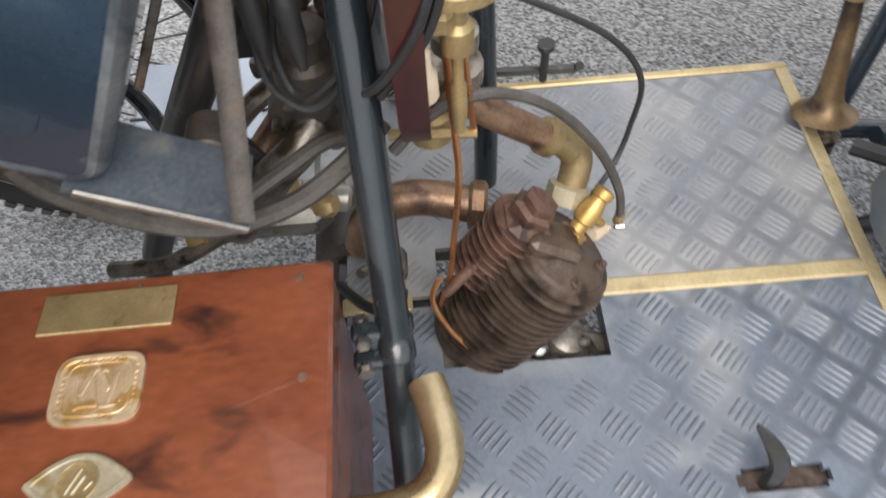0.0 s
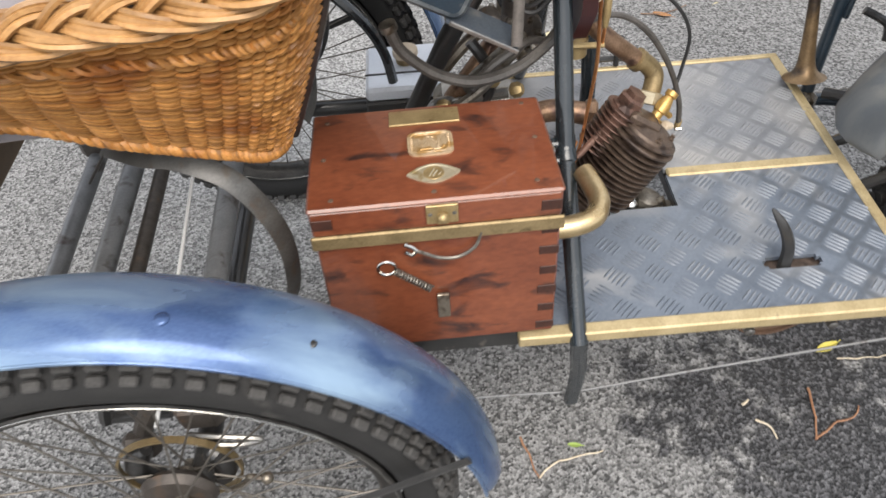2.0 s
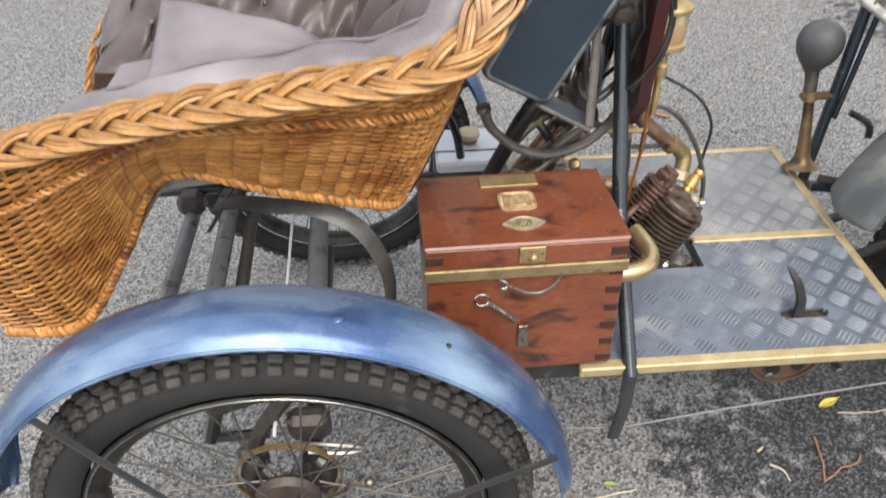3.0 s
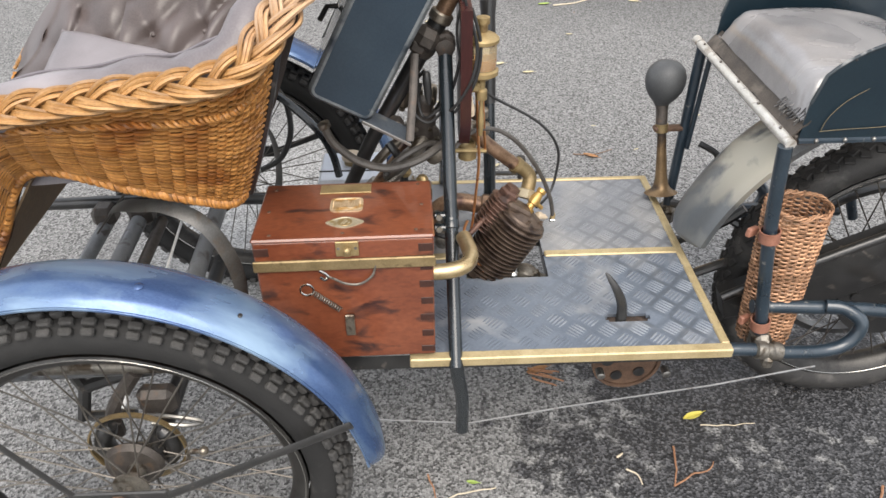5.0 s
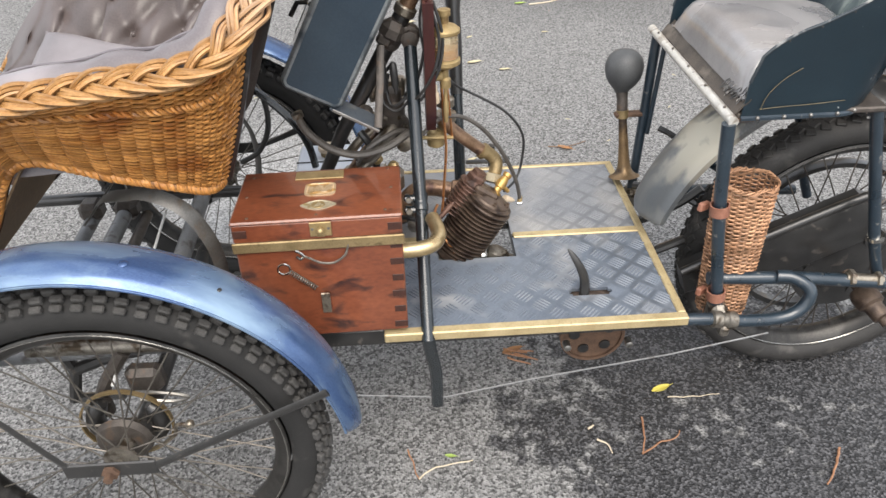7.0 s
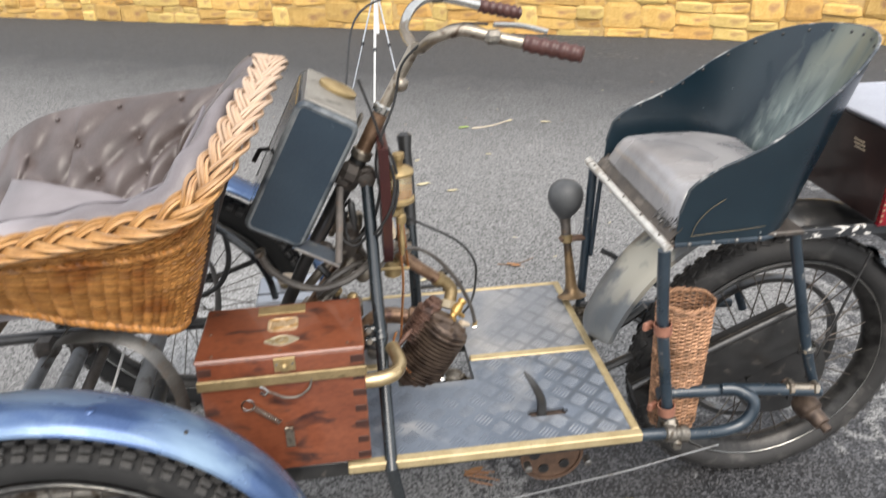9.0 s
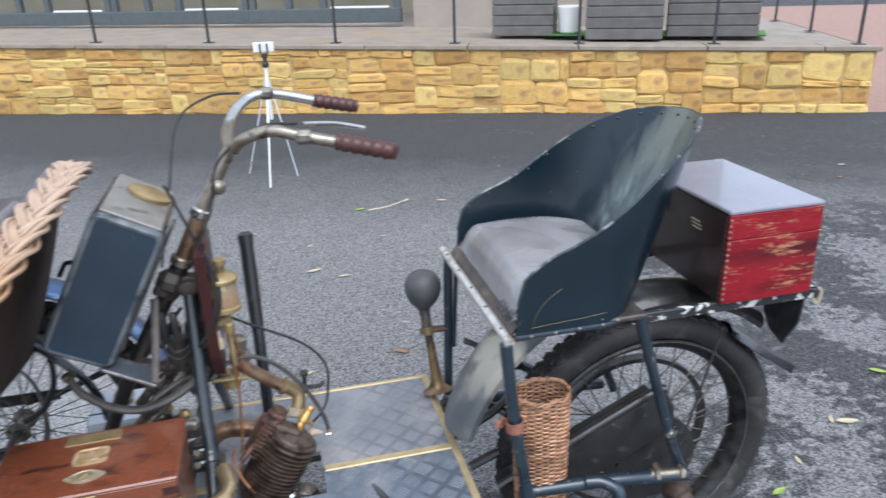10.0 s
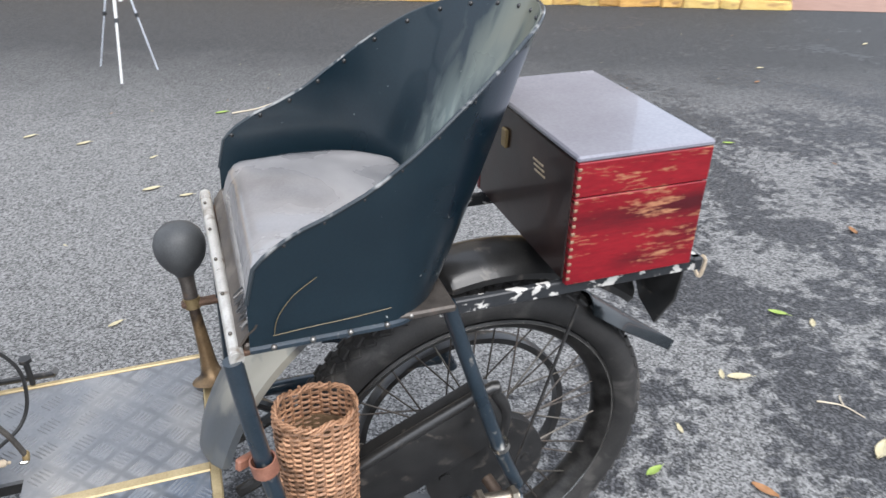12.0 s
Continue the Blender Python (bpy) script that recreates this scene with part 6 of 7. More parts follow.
mag.box((-0.345, 0.275, 0.43), (0.05, 0.03, 0.05), 0.006, pose(0, 0, 0, 10, 25, 0))
mag.tube([(-0.40, 0.27, 0.44), (-0.34, 0.262, 0.47), (-0.325, 0.26, 0.43)], 0.006, 8)
part("magneto", mag, DIRTYMETAL, engine, "dull aluminium magneto end")
part("lock_nut", Build().ball((-0.395, 0.262, 0.462), 0.013, 10), CHROME, engine, "bright round nut")
# intake elbow, plug, valve gear
intake = spline([(-0.480, 0.371, 0.768), (-0.459, 0.37, 0.743), (-0.432, 0.373, 0.717), (-0.406, 0.378, 0.693), (-0.384, 0.382, 0.673)], 6)
pipe = part("intake_pipe", Build().tube(intake, 0.0145, 14), OLDCOPPER, tricar, "brown heat-stained intake pipe")
el = Build().tube(spline([(-0.386, 0.381, 0.676), (-0.368, 0.383, 0.664), (-0.354, 0.379, 0.646), (-0.357, 0.367, 0.626), (-0.366, 0.355, 0.606)], 6), 0.0155, 14)
el.lathe([(0.016, -0.007), (0.0195, -0.005), (0.0195, 0.005), (0.016, 0.007)], 16, axis((-0.384, 0.382, 0.674), (-0.372, 0.383, 0.663)))
part("brass_elbow", el, OLDBRASS, pipe, "brass pipe elbow with union nut")
part("union_nut", Build().lathe([(0.017, -0.011), (0.022, -0.009), (0.022, 0.009), (0.017, 0.011)], 6, axis((-0.363, 0.358, 0.614), (-0.358, 0.367, 0.628))), DULLBRASS, pipe, "hexagon brass union nut")
tb0, tb1 = Vector((-0.370, 0.315, 0.590)), Vector((-0.334, 0.341, 0.626))
vg = Build()
vg.lathe([(0.011, 0), (0.0135, 0.003), (0.0135, 0.014), (0.009, 0.018), (0.009, 0.026), (0.0115, 0.028), (0.0125, 0.040), (0.0105, 0.048), (0.008, 0.056), (0.0105, 0.058), (0.0105, 0.066), (0.006, 0.067)], 12, axis(tb0, tb1))
for k in range(3):
    vg.lathe([(0.0135, 0), (0.015, 0.001), (0.015, 0.002), (0.0135, 0.003)], 12, axis(tb0.lerp(tb1, 0.06 + 0.09 * k), tb1))
vg.tube([tb0.lerp(tb1, 0.62), tb0.lerp(tb1, 0.62) + Vector((0.018, 0.004, -0.022))], 0.005, 8)
part("compression_tap", vg, GOLDBRASS, engine, "yellow brass compression tap")
plug = Build().lathe([(0.007, 0), (0.009, 0.004), (0.009, 0.012), (0.005, 0.014), (0.0065, 0.018), (0.0065, 0.03), (0.003, 0.034), (0.003, 0.04)], 10, axis((-0.338, 0.335, 0.572), (-0.305, 0.362, 0.545)))
part("spark_plug", plug, BONE, engine, "white porcelain spark plug")
part("plug_cap", Build().lathe([(0.0045, 0), (0.006, 0.003), (0.006, 0.016), (0.004, 0.02)], 10, axis((-0.296, 0.376, 0.528), (-0.291, 0.380, 0.556))), BRASS, engine, "brass terminal at the end of the lead")
part("plug_terminal", Build().box((-0.296, 0.366, 0.535), (0.014, 0.005, 0.007), 0.002), CHROME, engine, "bright wire terminal")
# exhaust
ex = Build().tube(spline([(-0.585, 0.058, 0.636), (-0.545, 0.060, 0.637), (-0.515, 0.072, 0.639), (-0.503, 0.10, 0.641), (-0.508, 0.135, 0.643), (-0.514, 0.158, 0.644)], 7), 0.0155, 16)
part("exhaust_bend", ex, EXHAUST, tricar, "straw-coloured bent metal pipe")
ex2 = Build().tube(spline([(-0.585, 0.40, 0.49), (-0.572, 0.40, 0.535), (-0.54, 0.40, 0.567), (-0.50, 0.398, 0.572), (-0.445, 0.385, 0.566)], 7), 0.02, 14)
ex2.lathe([(0.024, -0.008), (0.028, -0.004), (0.028, 0.008), (0.024, 0.012)], 8, axis((-0.452, 0.386, 0.567), (-0.41, 0.38, 0.565)))
part("exhaust_pipe", ex2, OLDCOPPER, tricar, "copper-coloured exhaust pipe with hexagon nut")
box2 = Build().lathe([(0.04, 0), (0.05, 0.01), (0.05, 0.12), (0.04, 0.13)], 24, axis((-0.60, 0.40, 0.43), (-0.60, 0.53, 0.43)))
part("silencer", box2, IRON, tricar, "brown iron silencer")
# slanting side struts, maroon board, oiler
for s in (-1, 1):
    top_, knee_, foot_ = Vector((-0.541, 0.335 + s * 0.012, 0.972)), Vector((-0.536, 0.335 + s * 0.145, 0.665)), Vector((-0.536, 0.335 + s * 0.344, 0.452))
    st = part("side_strut", Build().tube([top_, knee_, foot_], 0.0135, 14), GLOSSBLACK, tricar, "glossy black slanting frame strut")
    dn_ = (foot_ - knee_).normalized()
    kn_ = Build().lathe([(0.0138, -0.02), (0.0158, -0.018), (0.0158, -0.006), (0.0148, -0.004), (0.0148, 0.004), (0.0158, 0.006), (0.0158, 0.018), (0.0138, 0.02)], 14, axis(knee_, knee_ + dn_))
    for o_ in (-0.012, 0.012):
        kn_.box(knee_ + dn_ * o_ + Vector((-0.022, s * 0.006, 0)), (0.026, 0.016, 0.011), 0.003)
    part("strut_clamp", kn_, GLOSSBLACK, st, "worn two-piece clamp")
    for o_ in (-0.012, 0.012):
        c_ = knee_ + dn_ * o_ + Vector((-0.026, s * 0.006, 0))
        part("clamp_bolt", Build().lathe([(0.0065, -0.015), (0.0065, -0.009), (0.0035, -0.009), (0.0035, 0.009), (0.0065, 0.009), (0.0065, 0.015)], 6, axis(c_, c_ + Vector((0.1, 0.9 * s, 0.2)))), STEEL, st, "small bolt and nut")
lug_ = Build()
lug_.lathe([(0.017, -0.024), (0.021, -0.022), (0.0245, -0.012), (0.0245, 0.012), (0.021, 0.022), (0.017, 0.024)], 18, axis((-0.578, 0.341, 0.968), (-0.547, 0.342, 1.02)))
lug_.tube([(-0.578, 0.335, 0.968), (-0.556, 0.33, 0.972), (-0.541, 0.33, 0.972)], [0.015, 0.012, 0.015], 10)
lug_.lathe([(0.012, 0), (0.019, 0.003), (0.019, 0.012), (0.012, 0.015)], 8, axis((-0.541, 0.318, 0.972), (-0.541, 0.29, 0.968)))
lug_.lathe([(0.015, -0.014), (0.021, -0.012), (0.021, 0.012), (0.015, 0.014)], 16, axis((-0.541, 0.335, 0.972), (-0.541, 0.36, 0.972)))
lug_.box((-0.592, 0.314, 0.972), (0.03, 0.016, 0.022), 0.004, pose(0, 0, 0, 0, 30, 0))
part("column_lug", lug_, IRON, tricar, "oily black lug joining the struts to the column")
prop = Build().tube(spline([(-0.536, -0.010, 0.46), (-0.531, 0.0, 0.41), (-0.522, 0.016, 0.33), (-0.521, 0.034, 0.212)], 6), 0.0135, 8, flat=0.55)
part("prop_stand", prop, GLOSSBLACK, tricar, "black iron prop stand hanging by the board")
pb = Build()
prof = [(0.245, 1.06), (0.41, 1.06), (0.41, 0.87), (0.36, 0.785), (0.30, 0.775), (0.255, 0.84)]
n = len(prof)
v = [(-0.515, y, z) for y, z in prof] + [(-0.494, y, z) for y, z in prof]
pb.add(v, [tuple(range(n)), tuple(range(n, 2 * n))[::-1]] + [((i + 1) % n, i, n + i, n + (i + 1) % n) for i in range(n)])
board2 = part("control_board", pb, MAROON, tricar, "dark maroon varnished control board")
gl = bpy.data.materials.new("oil-filled glass")
gl.use_nodes = True
gb = gl.node_tree.nodes["Principled BSDF"]
gb.inputs["Base Color"].default_value = (0.95, 0.78, 0.5, 1)
gb.inputs["Roughness"].default_value = 0.06
gb.inputs["Transmission Weight"].default_value = 0.75
AMBER = material("amber oil", (0.35, 0.13, 0.02), (0.5, 0.2, 0.03), 0.1, 0.0, 10, 100, 0.0)
OX, OY = -0.473, 0.285
oil = part("oiler", Build().lathe([(0.0255, 0.940), (0.027, 0.943), (0.027, 0.986), (0.0255, 0.99)], 28, Matrix.Translation((OX, OY, 0))), gl, tricar, "brass drip oiler with amber glass")
part("oil", Build().lathe([(0.001, 0.9425), (0.0235, 0.9425), (0.0235, 0.962), (0.001, 0.962)], 24, Matrix.Translation((OX, OY, 0))), AMBER, oil, "amber oil in the lower half")
fit_ = Build().lathe([(0.012, 0.918), (0.024, 0.926), (0.031, 0.930), (0.031, 0.938), (0.026, 0.941)], 28, Matrix.Translation((OX, OY, 0)))
lidf_ = Build().lathe([(0.026, 0.989), (0.031, 0.992), (0.031, 0.998), (0.024, 1.004), (0.013, 1.008), (0.009, 1.010), (0.009, 1.024), (0.0125, 1.025), (0.0125, 1.036), (0.003, 1.038)], 28, Matrix.Translation((OX, OY, 0)))
fit_.lathe([(0.004, 0.80), (0.006, 0.82), (0.006, 0.845), (0.004, 0.85), (0.004, 0.875), (0.011, 0.878), (0.011, 0.896), (0.007, 0.90), (0.007, 0.92)], 14, Matrix.Translation((OX, OY, 0)))
fit_.box((OX - 0.014, OY - 0.005, 0.905), (0.024, 0.016, 0.02), 0.005)
part("oiler_cap", lidf_, BRASS, oil, "brass oiler cap with filler")
part("oiler_base", fit_, BRASS, oil, "brass oiler base and drip pipe")
part("oil_valve", Build().lathe([(0.007, 0), (0.011, 0.003), (0.011, 0.022), (0.008, 0.026), (0.008, 0.04), (0.005, 0.043)], 12, axis((OX - 0.024, OY - 0.012, 0.848), (OX - 0.026, OY - 0.014, 0.9))), BONE, oil, "pale brass valve beside the pipe")
for z, r in ((0.80, 0.02), (0.765, 0.024), (0.745, 0.02)):
    part("carburettor_body", Build().lathe([(r * 0.7, -0.012), (r, -0.008), (r, 0.008), (r * 0.7, 0.012)], 14, Matrix.Translation((OX + 0.004, 0.385, z))), OLDNICKEL, oil, "tarnished carburettor body")
part("carburettor_bowl", Build().lathe([(0.012, 0.70), (0.02, 0.705), (0.02, 0.735), (0.012, 0.74)], 16, Matrix.Translation((OX - 0.02, 0.37, 0))), BRASS, oil, "brass float bowl")
part("mixture_lever", Build().tube([(-0.53, 0.345, 0.735), (-0.455, 0.34, 0.735)], 0.005, 8), BRASS, oil, "brass control rod")
for pts, r in (([(-0.482, 0.30, 0.90), (-0.477, 0.30, 0.80), (-0.474, 0.30, 0.728), (-0.480, 0.30, 0.64), (-0.486, 0.298, 0.575), (-0.497, 0.29, 0.53)], 0.003),
               ([(-0.47, 0.31, 0.895), (-0.463, 0.32, 0.80), (-0.458, 0.34, 0.74)], 0.0028),
               ([(-0.497, 0.28, 0.60), (-0.505, 0.27, 0.575), (-0.49, 0.26, 0.53), (-0.465, 0.25, 0.49), (-0.455, 0.245, 0.46)], 0.003)):
    part("copper_pipe", Build().tube(spline(pts, 7), r, 8), COPPER, tricar, "thin bright copper oil pipe")
for pts, r, m_ in (([(-0.475, 0.34, 0.885), (-0.46, 0.38, 0.855), (-0.435, 0.42, 0.818), (-0.333, 0.43, 0.752), (-0.284, 0.44, 0.682), (-0.283, 0.44, 0.610), (-0.30, 0.42, 0.57), (-0.332, 0.385, 0.56)], 0.0032, CABLE),
                   ([(-0.525, 0.30, 0.765), (-0.486, 0.315, 0.793), (-0.439, 0.33, 0.789), (-0.389, 0.345, 0.749), (-0.340, 0.36, 0.676), (-0.306, 0.37, 0.597), (-0.293, 0.378, 0.535)], 0.0048, OLDHOSE),
                   ([(-0.775, 0.253, 0.846), (-0.768, 0.253, 0.822), (-0.754, 0.253, 0.800), (-0.715, 0.253, 0.766), (-0.661, 0.252, 0.750), (-0.603, 0.262, 0.758), (-0.557, 0.285, 0.776), (-0.53, 0.31, 0.79)], 0.0085, OLDHOSE),
                   ([(-0.665, 0.27, 0.725), (-0.64, 0.275, 0.752), (-0.605, 0.29, 0.768), (-0.575, 0.31, 0.772), (-0.55, 0.32, 0.762)], 0.0065, OLDHOSE),
                   ([(-0.60, 0.44, 0.84), (-0.615, 0.42, 0.81), (-0.60, 0.40, 0.775), (-0.575, 0.38, 0.79), (-0.555, 0.36, 0.83), (-0.54, 0.33, 0.87)], 0.004, CABLE),
                   ([(-0.58, 0.45, 0.87), (-0.61, 0.45, 0.83), (-0.60, 0.43, 0.79)], 0.004, CABLE),
                   ([(-0.50, 0.255, 1.05), (-0.485, 0.255, 0.99), (-0.495, 0.25, 0.93), (-0.53, 0.26, 0.87), (-0.555, 0.30, 0.85)], 0.0032, CABLE),
                   ([(-0.495, 0.26, 1.06), (-0.478, 0.26, 0.99), (-0.49, 0.255, 0.92), (-0.525, 0.265, 0.86)], 0.0032, CABLE),
                   ([(-0.945, 0.60, 0.80), (-0.905, 0.57, 0.75), (-0.90, 0.55, 0.68), (-0.93, 0.54, 0.62), (-0.98, 0.54, 0.59)], 0.007, HOSE)):
    part("hose" if r > 0.0042 else "control_cable", Build().tube(spline(pts, 8), r, 8), m_, tricar, "black rubber hose" if r > 0.0042 else "black control cable")
clus = Build()
for p_, q_, r_ in (((-0.585, 0.42, 0.72), (-0.585, 0.42, 0.80), 0.026), ((-0.61, 0.40, 0.735), (-0.555, 0.40, 0.735), 0.02), ((-0.60, 0.44, 0.80), (-0.60, 0.44, 0.84), 0.016), ((-0.57, 0.43, 0.80), (-0.565, 0.43, 0.845), 0.013)):
    clus.lathe([(r_ * 0.7, 0), (r_, 0.006), (r_, (Vector(q_) - Vector(p_)).length - 0.006), (r_ * 0.7, (Vector(q_) - Vector(p_)).length)], 16, axis(p_, q_))
part("carburettor", clus, OLDNICKEL, tricar, "oily carburettor behind the strut")
fl_ = Build()
fl_.lathe([(0.02, -0.006), (0.036, -0.005), (0.036, 0.005), (0.02, 0.008)], 18, axis((-0.587, 0.345, 0.77), (-0.587, 0.30, 0.76)))
fl_.lathe([(0.024, 0), (0.026, 0.004), (0.026, 0.05), (0.02, 0.056), (0.02, 0.075), (0.013, 0.08)], 18, axis((-0.586, 0.352, 0.772), (-0.584, 0.352, 0.86)))
flange_ = part("carburettor_flange", fl_, IRON, tricar, "oily bolted carburettor flange")
for a_ in range(0, 360, 60):
    o_ = Vector((0.028 * math.cos(radians(a_)), -0.008, 0.028 * math.sin(radians(a_))))
    part("flange_bolt", Build().lathe([(0.0055, 0), (0.0055, 0.009), (0.003, 0.01)], 6, axis(Vector((-0.587, 0.345, 0.77)) + o_, Vector((-0.587, 0.30, 0.76)) + o_)), DIRTYMETAL, flange_)
part("carburettor_elbow", Build().tube(spline([(-0.587, 0.335, 0.768), (-0.600, 0.318, 0.757), (-0.625, 0.31, 0.737), (-0.648, 0.315, 0.712), (-0.66, 0.33, 0.685)], 6), 0.0155, 14), DIRTYMETAL, tricar, "oily bent inlet elbow")
for o_ in (0.0, 0.012):
    part("control_cable", Build().tube(spline([(-0.60 + o_, 0.315, 0.90), (-0.606 + o_, 0.31, 0.87), (-0.60 + o_, 0.30, 0.84), (-0.575, 0.29, 0.828 + o_), (-0.55, 0.29, 0.85 + o_), (-0.53, 0.295, 0.89), (-0.515, 0.29, 0.95), (-0.505, 0.27, 1.02)], 7), 0.0032, 6), CABLE, tricar, "black control cable")
part("hose_clip", Build().lathe([(0.0095, -0.006), (0.0125, -0.005), (0.0125, 0.005), (0.0095, 0.006)], 12, axis((-0.775, 0.253, 0.846), (-0.768, 0.253, 0.822))), DIRTYMETAL, tricar, "dull brass hose union")
arml = Build().tube(spline([(-0.69, 0.36, 0.64), (-0.65, 0.37, 0.69), (-0.615, 0.39, 0.725), (-0.585, 0.41, 0.74)], 6), 0.017, 12)
part("inlet_pipe", arml, OLDCOPPER, tricar, "brown curved inlet pipe")
gb2 = Build().box((-0.66, 0.40, 0.60), (0.12, 0.10, 0.05), 0.015)
gb2.box((-0.60, 0.42, 0.59), (0.06, 0.06, 0.06), 0.015)
gb2.lathe([(0.02, 0), (0.022, 0.03), (0.012, 0.034)], 12, axis((-0.70, 0.35, 0.62), (-0.74, 0.32, 0.66)))
gb2.tube([(-0.72, 0.35, 0.645), (-0.60, 0.35, 0.655)], 0.009, 8)
part("gear_linkage", gb2, STEEL, tricar, "oily linkage in front of the engine")
for p_ in ((-0.715, 0.305, 0.668), (-0.635, 0.335, 0.69), (-0.60, 0.318, 0.68)):
    part("brass_fitting", Build().lathe([(0.009, 0), (0.012, 0.004), (0.012, 0.014), (0.008, 0.02)], 6, axis(p_, Vector(p_) + Vector((0.03, -0.01, 0.012)))), BRASS, tricar, "brass union")
for pts, r_, m_, nm in (([(-0.80, 0.30, 0.63), (-0.74, 0.29, 0.648), (-0.69, 0.30, 0.668), (-0.64, 0.31, 0.70), (-0.60, 0.33, 0.74)], 0.008, DIRTYMETAL, "link_rod"),
                        ([(-0.70, 0.42, 0.66), (-0.66, 0.43, 0.70), (-0.62, 0.44, 0.72), (-0.58, 0.45, 0.70)], 0.011, OLDNICKEL, "bent_pipe"),
                        ([(-0.66, 0.34, 0.76), (-0.635, 0.33, 0.72), (-0.63, 0.34, 0.67), (-0.645, 0.36, 0.62)], 0.009, BLACK, "link_rod"),
                        ([(-0.545, 0.32, 0.56), (-0.555, 0.30, 0.60), (-0.57, 0.28, 0.62)], 0.005, STEEL, "bent_pipe"),
                        ([(-0.60, 0.31, 0.55), (-0.57, 0.27, 0.575), (-0.54, 0.26, 0.57)], 0.0055, CABLE, "link_rod")):
    part(nm, Build().tube(spline(pts, 6), r_, 9), m_, tricar, "oily bent metal rod" if nm == "link_rod" else "short bent metal pipe")
for p_, q_, r_, m_ in (((-0.63, 0.42, 0.80), (-0.62, 0.42, 0.87), 0.012, OLDNICKEL), ((-0.645, 0.44, 0.735), (-0.61, 0.44, 0.745), 0.018, DIRTYMETAL), ((-0.565, 0.41, 0.70), (-0.565, 0.38, 0.70), 0.02, OLDNICKEL),
                       ((-0.68, 0.36, 0.64), (-0.68, 0.32, 0.64), 0.017, STEEL), ((-0.55, 0.36, 0.53), (-0.55, 0.30, 0.53), 0.02, DIRTYMETAL)):
    ln_ = (Vector(q_) - Vector(p_)).length
    part("valve_body", Build().lathe([(r_ * 0.55, -0.006), (r_ * 0.6, 0), (r_, 0.004), (r_, ln_ * 0.5), (r_ * 0.8, ln_ * 0.55), (r_ * 0.8, ln_ * 0.8), (r_ * 0.95, ln_ * 0.85), (r_ * 0.9, ln_), (r_ * 0.4, ln_ + 0.004)], 12, axis(p_, q_)), m_, tricar, "small turned metal fitting")
part("far_stay", Build().tube(spline([(-0.95, 0.52, 0.82), (-0.89, 0.51, 0.778), (-0.828, 0.5, 0.712), (-0.80, 0.5, 0.65), (-0.79, 0.5, 0.59)], 6), 0.0095, 8), GLOSSBLACK, tricar, "bent black frame stay")
part("hanging_strap", Build().tube([(-0.598, 0.262, 0.98), (-0.604, 0.225, 0.91), (-0.612, 0.188, 0.842)], 0.0075, 8, flat=0.3, up=(1, 0, 0)), IRON, tricar, "flat dark strap beside the tank bracket")
silver = Build().lathe([(0.010, 0), (0.016, 0.004), (0.016, 0.02), (0.012, 0.022)] + [(q_, 0.024 + 0.006 * k + d_) for k in range(8) for q_, d_ in ((0.012, 0), (0.015, 0.001), (0.015, 0.003), (0.012, 0.004))] + [(0.014, 0.075), (0.014, 0.085), (0.008, 0.089)], 18, axis((-0.665, 0.375, 0.635), (-0.565, 0.37, 0.615)))
part("ribbed_body", silver, ALUMINIUM, tricar, "bright ribbed aluminium carburettor body")
for p_, q_ in (((-0.578, 0.30, 0.93), (-0.574, 0.29, 0.87)), ((-0.60, 0.31, 0.93), (-0.598, 0.295, 0.86))):
    part("cable_adjuster", Build().lathe([(0.004, 0), (0.0075, 0.004), (0.0085, 0.02), (0.0075, 0.045), (0.005, 0.055), (0.0035, 0.065)], 12, axis(p_, q_)), CABLE, tricar, "black cable adjuster")
lever = part("hand_lever", Build().tube([(-0.429, 0.495, 0.42), (-0.429, 0.500, 0.55), (-0.431, 0.565, 0.75)], 0.0145, 10), GLOSSBLACK, tricar, "tall black hand lever")
part("lever_grip", Build().tube([(-0.431, 0.562, 0.74), (-0.432, 0.60, 0.86), (-0.433, 0.618, 0.925), (-0.433, 0.628, 0.958), (-0.433, 0.631, 0.966)], [0.016, 0.018, 0.0165, 0.0195, 0.011], 12), BLACK, lever, "worn black lever grip")
part("floor_stop", Build().lathe([(0.006, 0), (0.006, 0.055), (0.012, 0.056), (0.012, 0.064)], 10, Matrix.Translation((-0.333, 0.66, 0.475))), BLACK, tricar, "small black floor plunger")
part("floor_lever", Build().tube([(-0.40, 0.668, 0.487), (-0.29, 0.664, 0.487), (-0.285, 0.655, 0.50)], 0.0065, 8), BLACK, tricar, "black rod on the board edge")
# the lid's sky reflection is put into this pale colour
bat = part("battery_box", Build().box((-0.762, 0.5635, 0.566), (0.16, 0.145, 0.028), 0.006), ALLOY, tricar, "box lid with dark strap, sky reflection in its pale colour")
part("box_seam", Build().box((-0.762, 0.539, 0.5805), (0.1625, 0.0045, 0.003), 0.001), BLACK, bat, "dark strap over the lid")
part("box_cap", Build().lathe([(0.019, 0), (0.019, 0.014), (0.0235, 0.016)], 20, Matrix.Translation((-0.765, 0.578, 0.578))), OLDBRASS, bat, "brown brass neck")
part("box_cap", Build().lathe([(0.0235, 0.0), (0.0245, 0.003), (0.0235, 0.011), (0.019, 0.0125)], 20, Matrix.Translation((-0.765, 0.578, 0.594))), BONE, bat, "cream-coloured cap")
part("box_shelf", Build().box((-0.762, 0.5635, 0.49), (0.164, 0.149, 0.124), 0.004), HOSE, tricar, "black box body below the pale lid")
sp = Build()
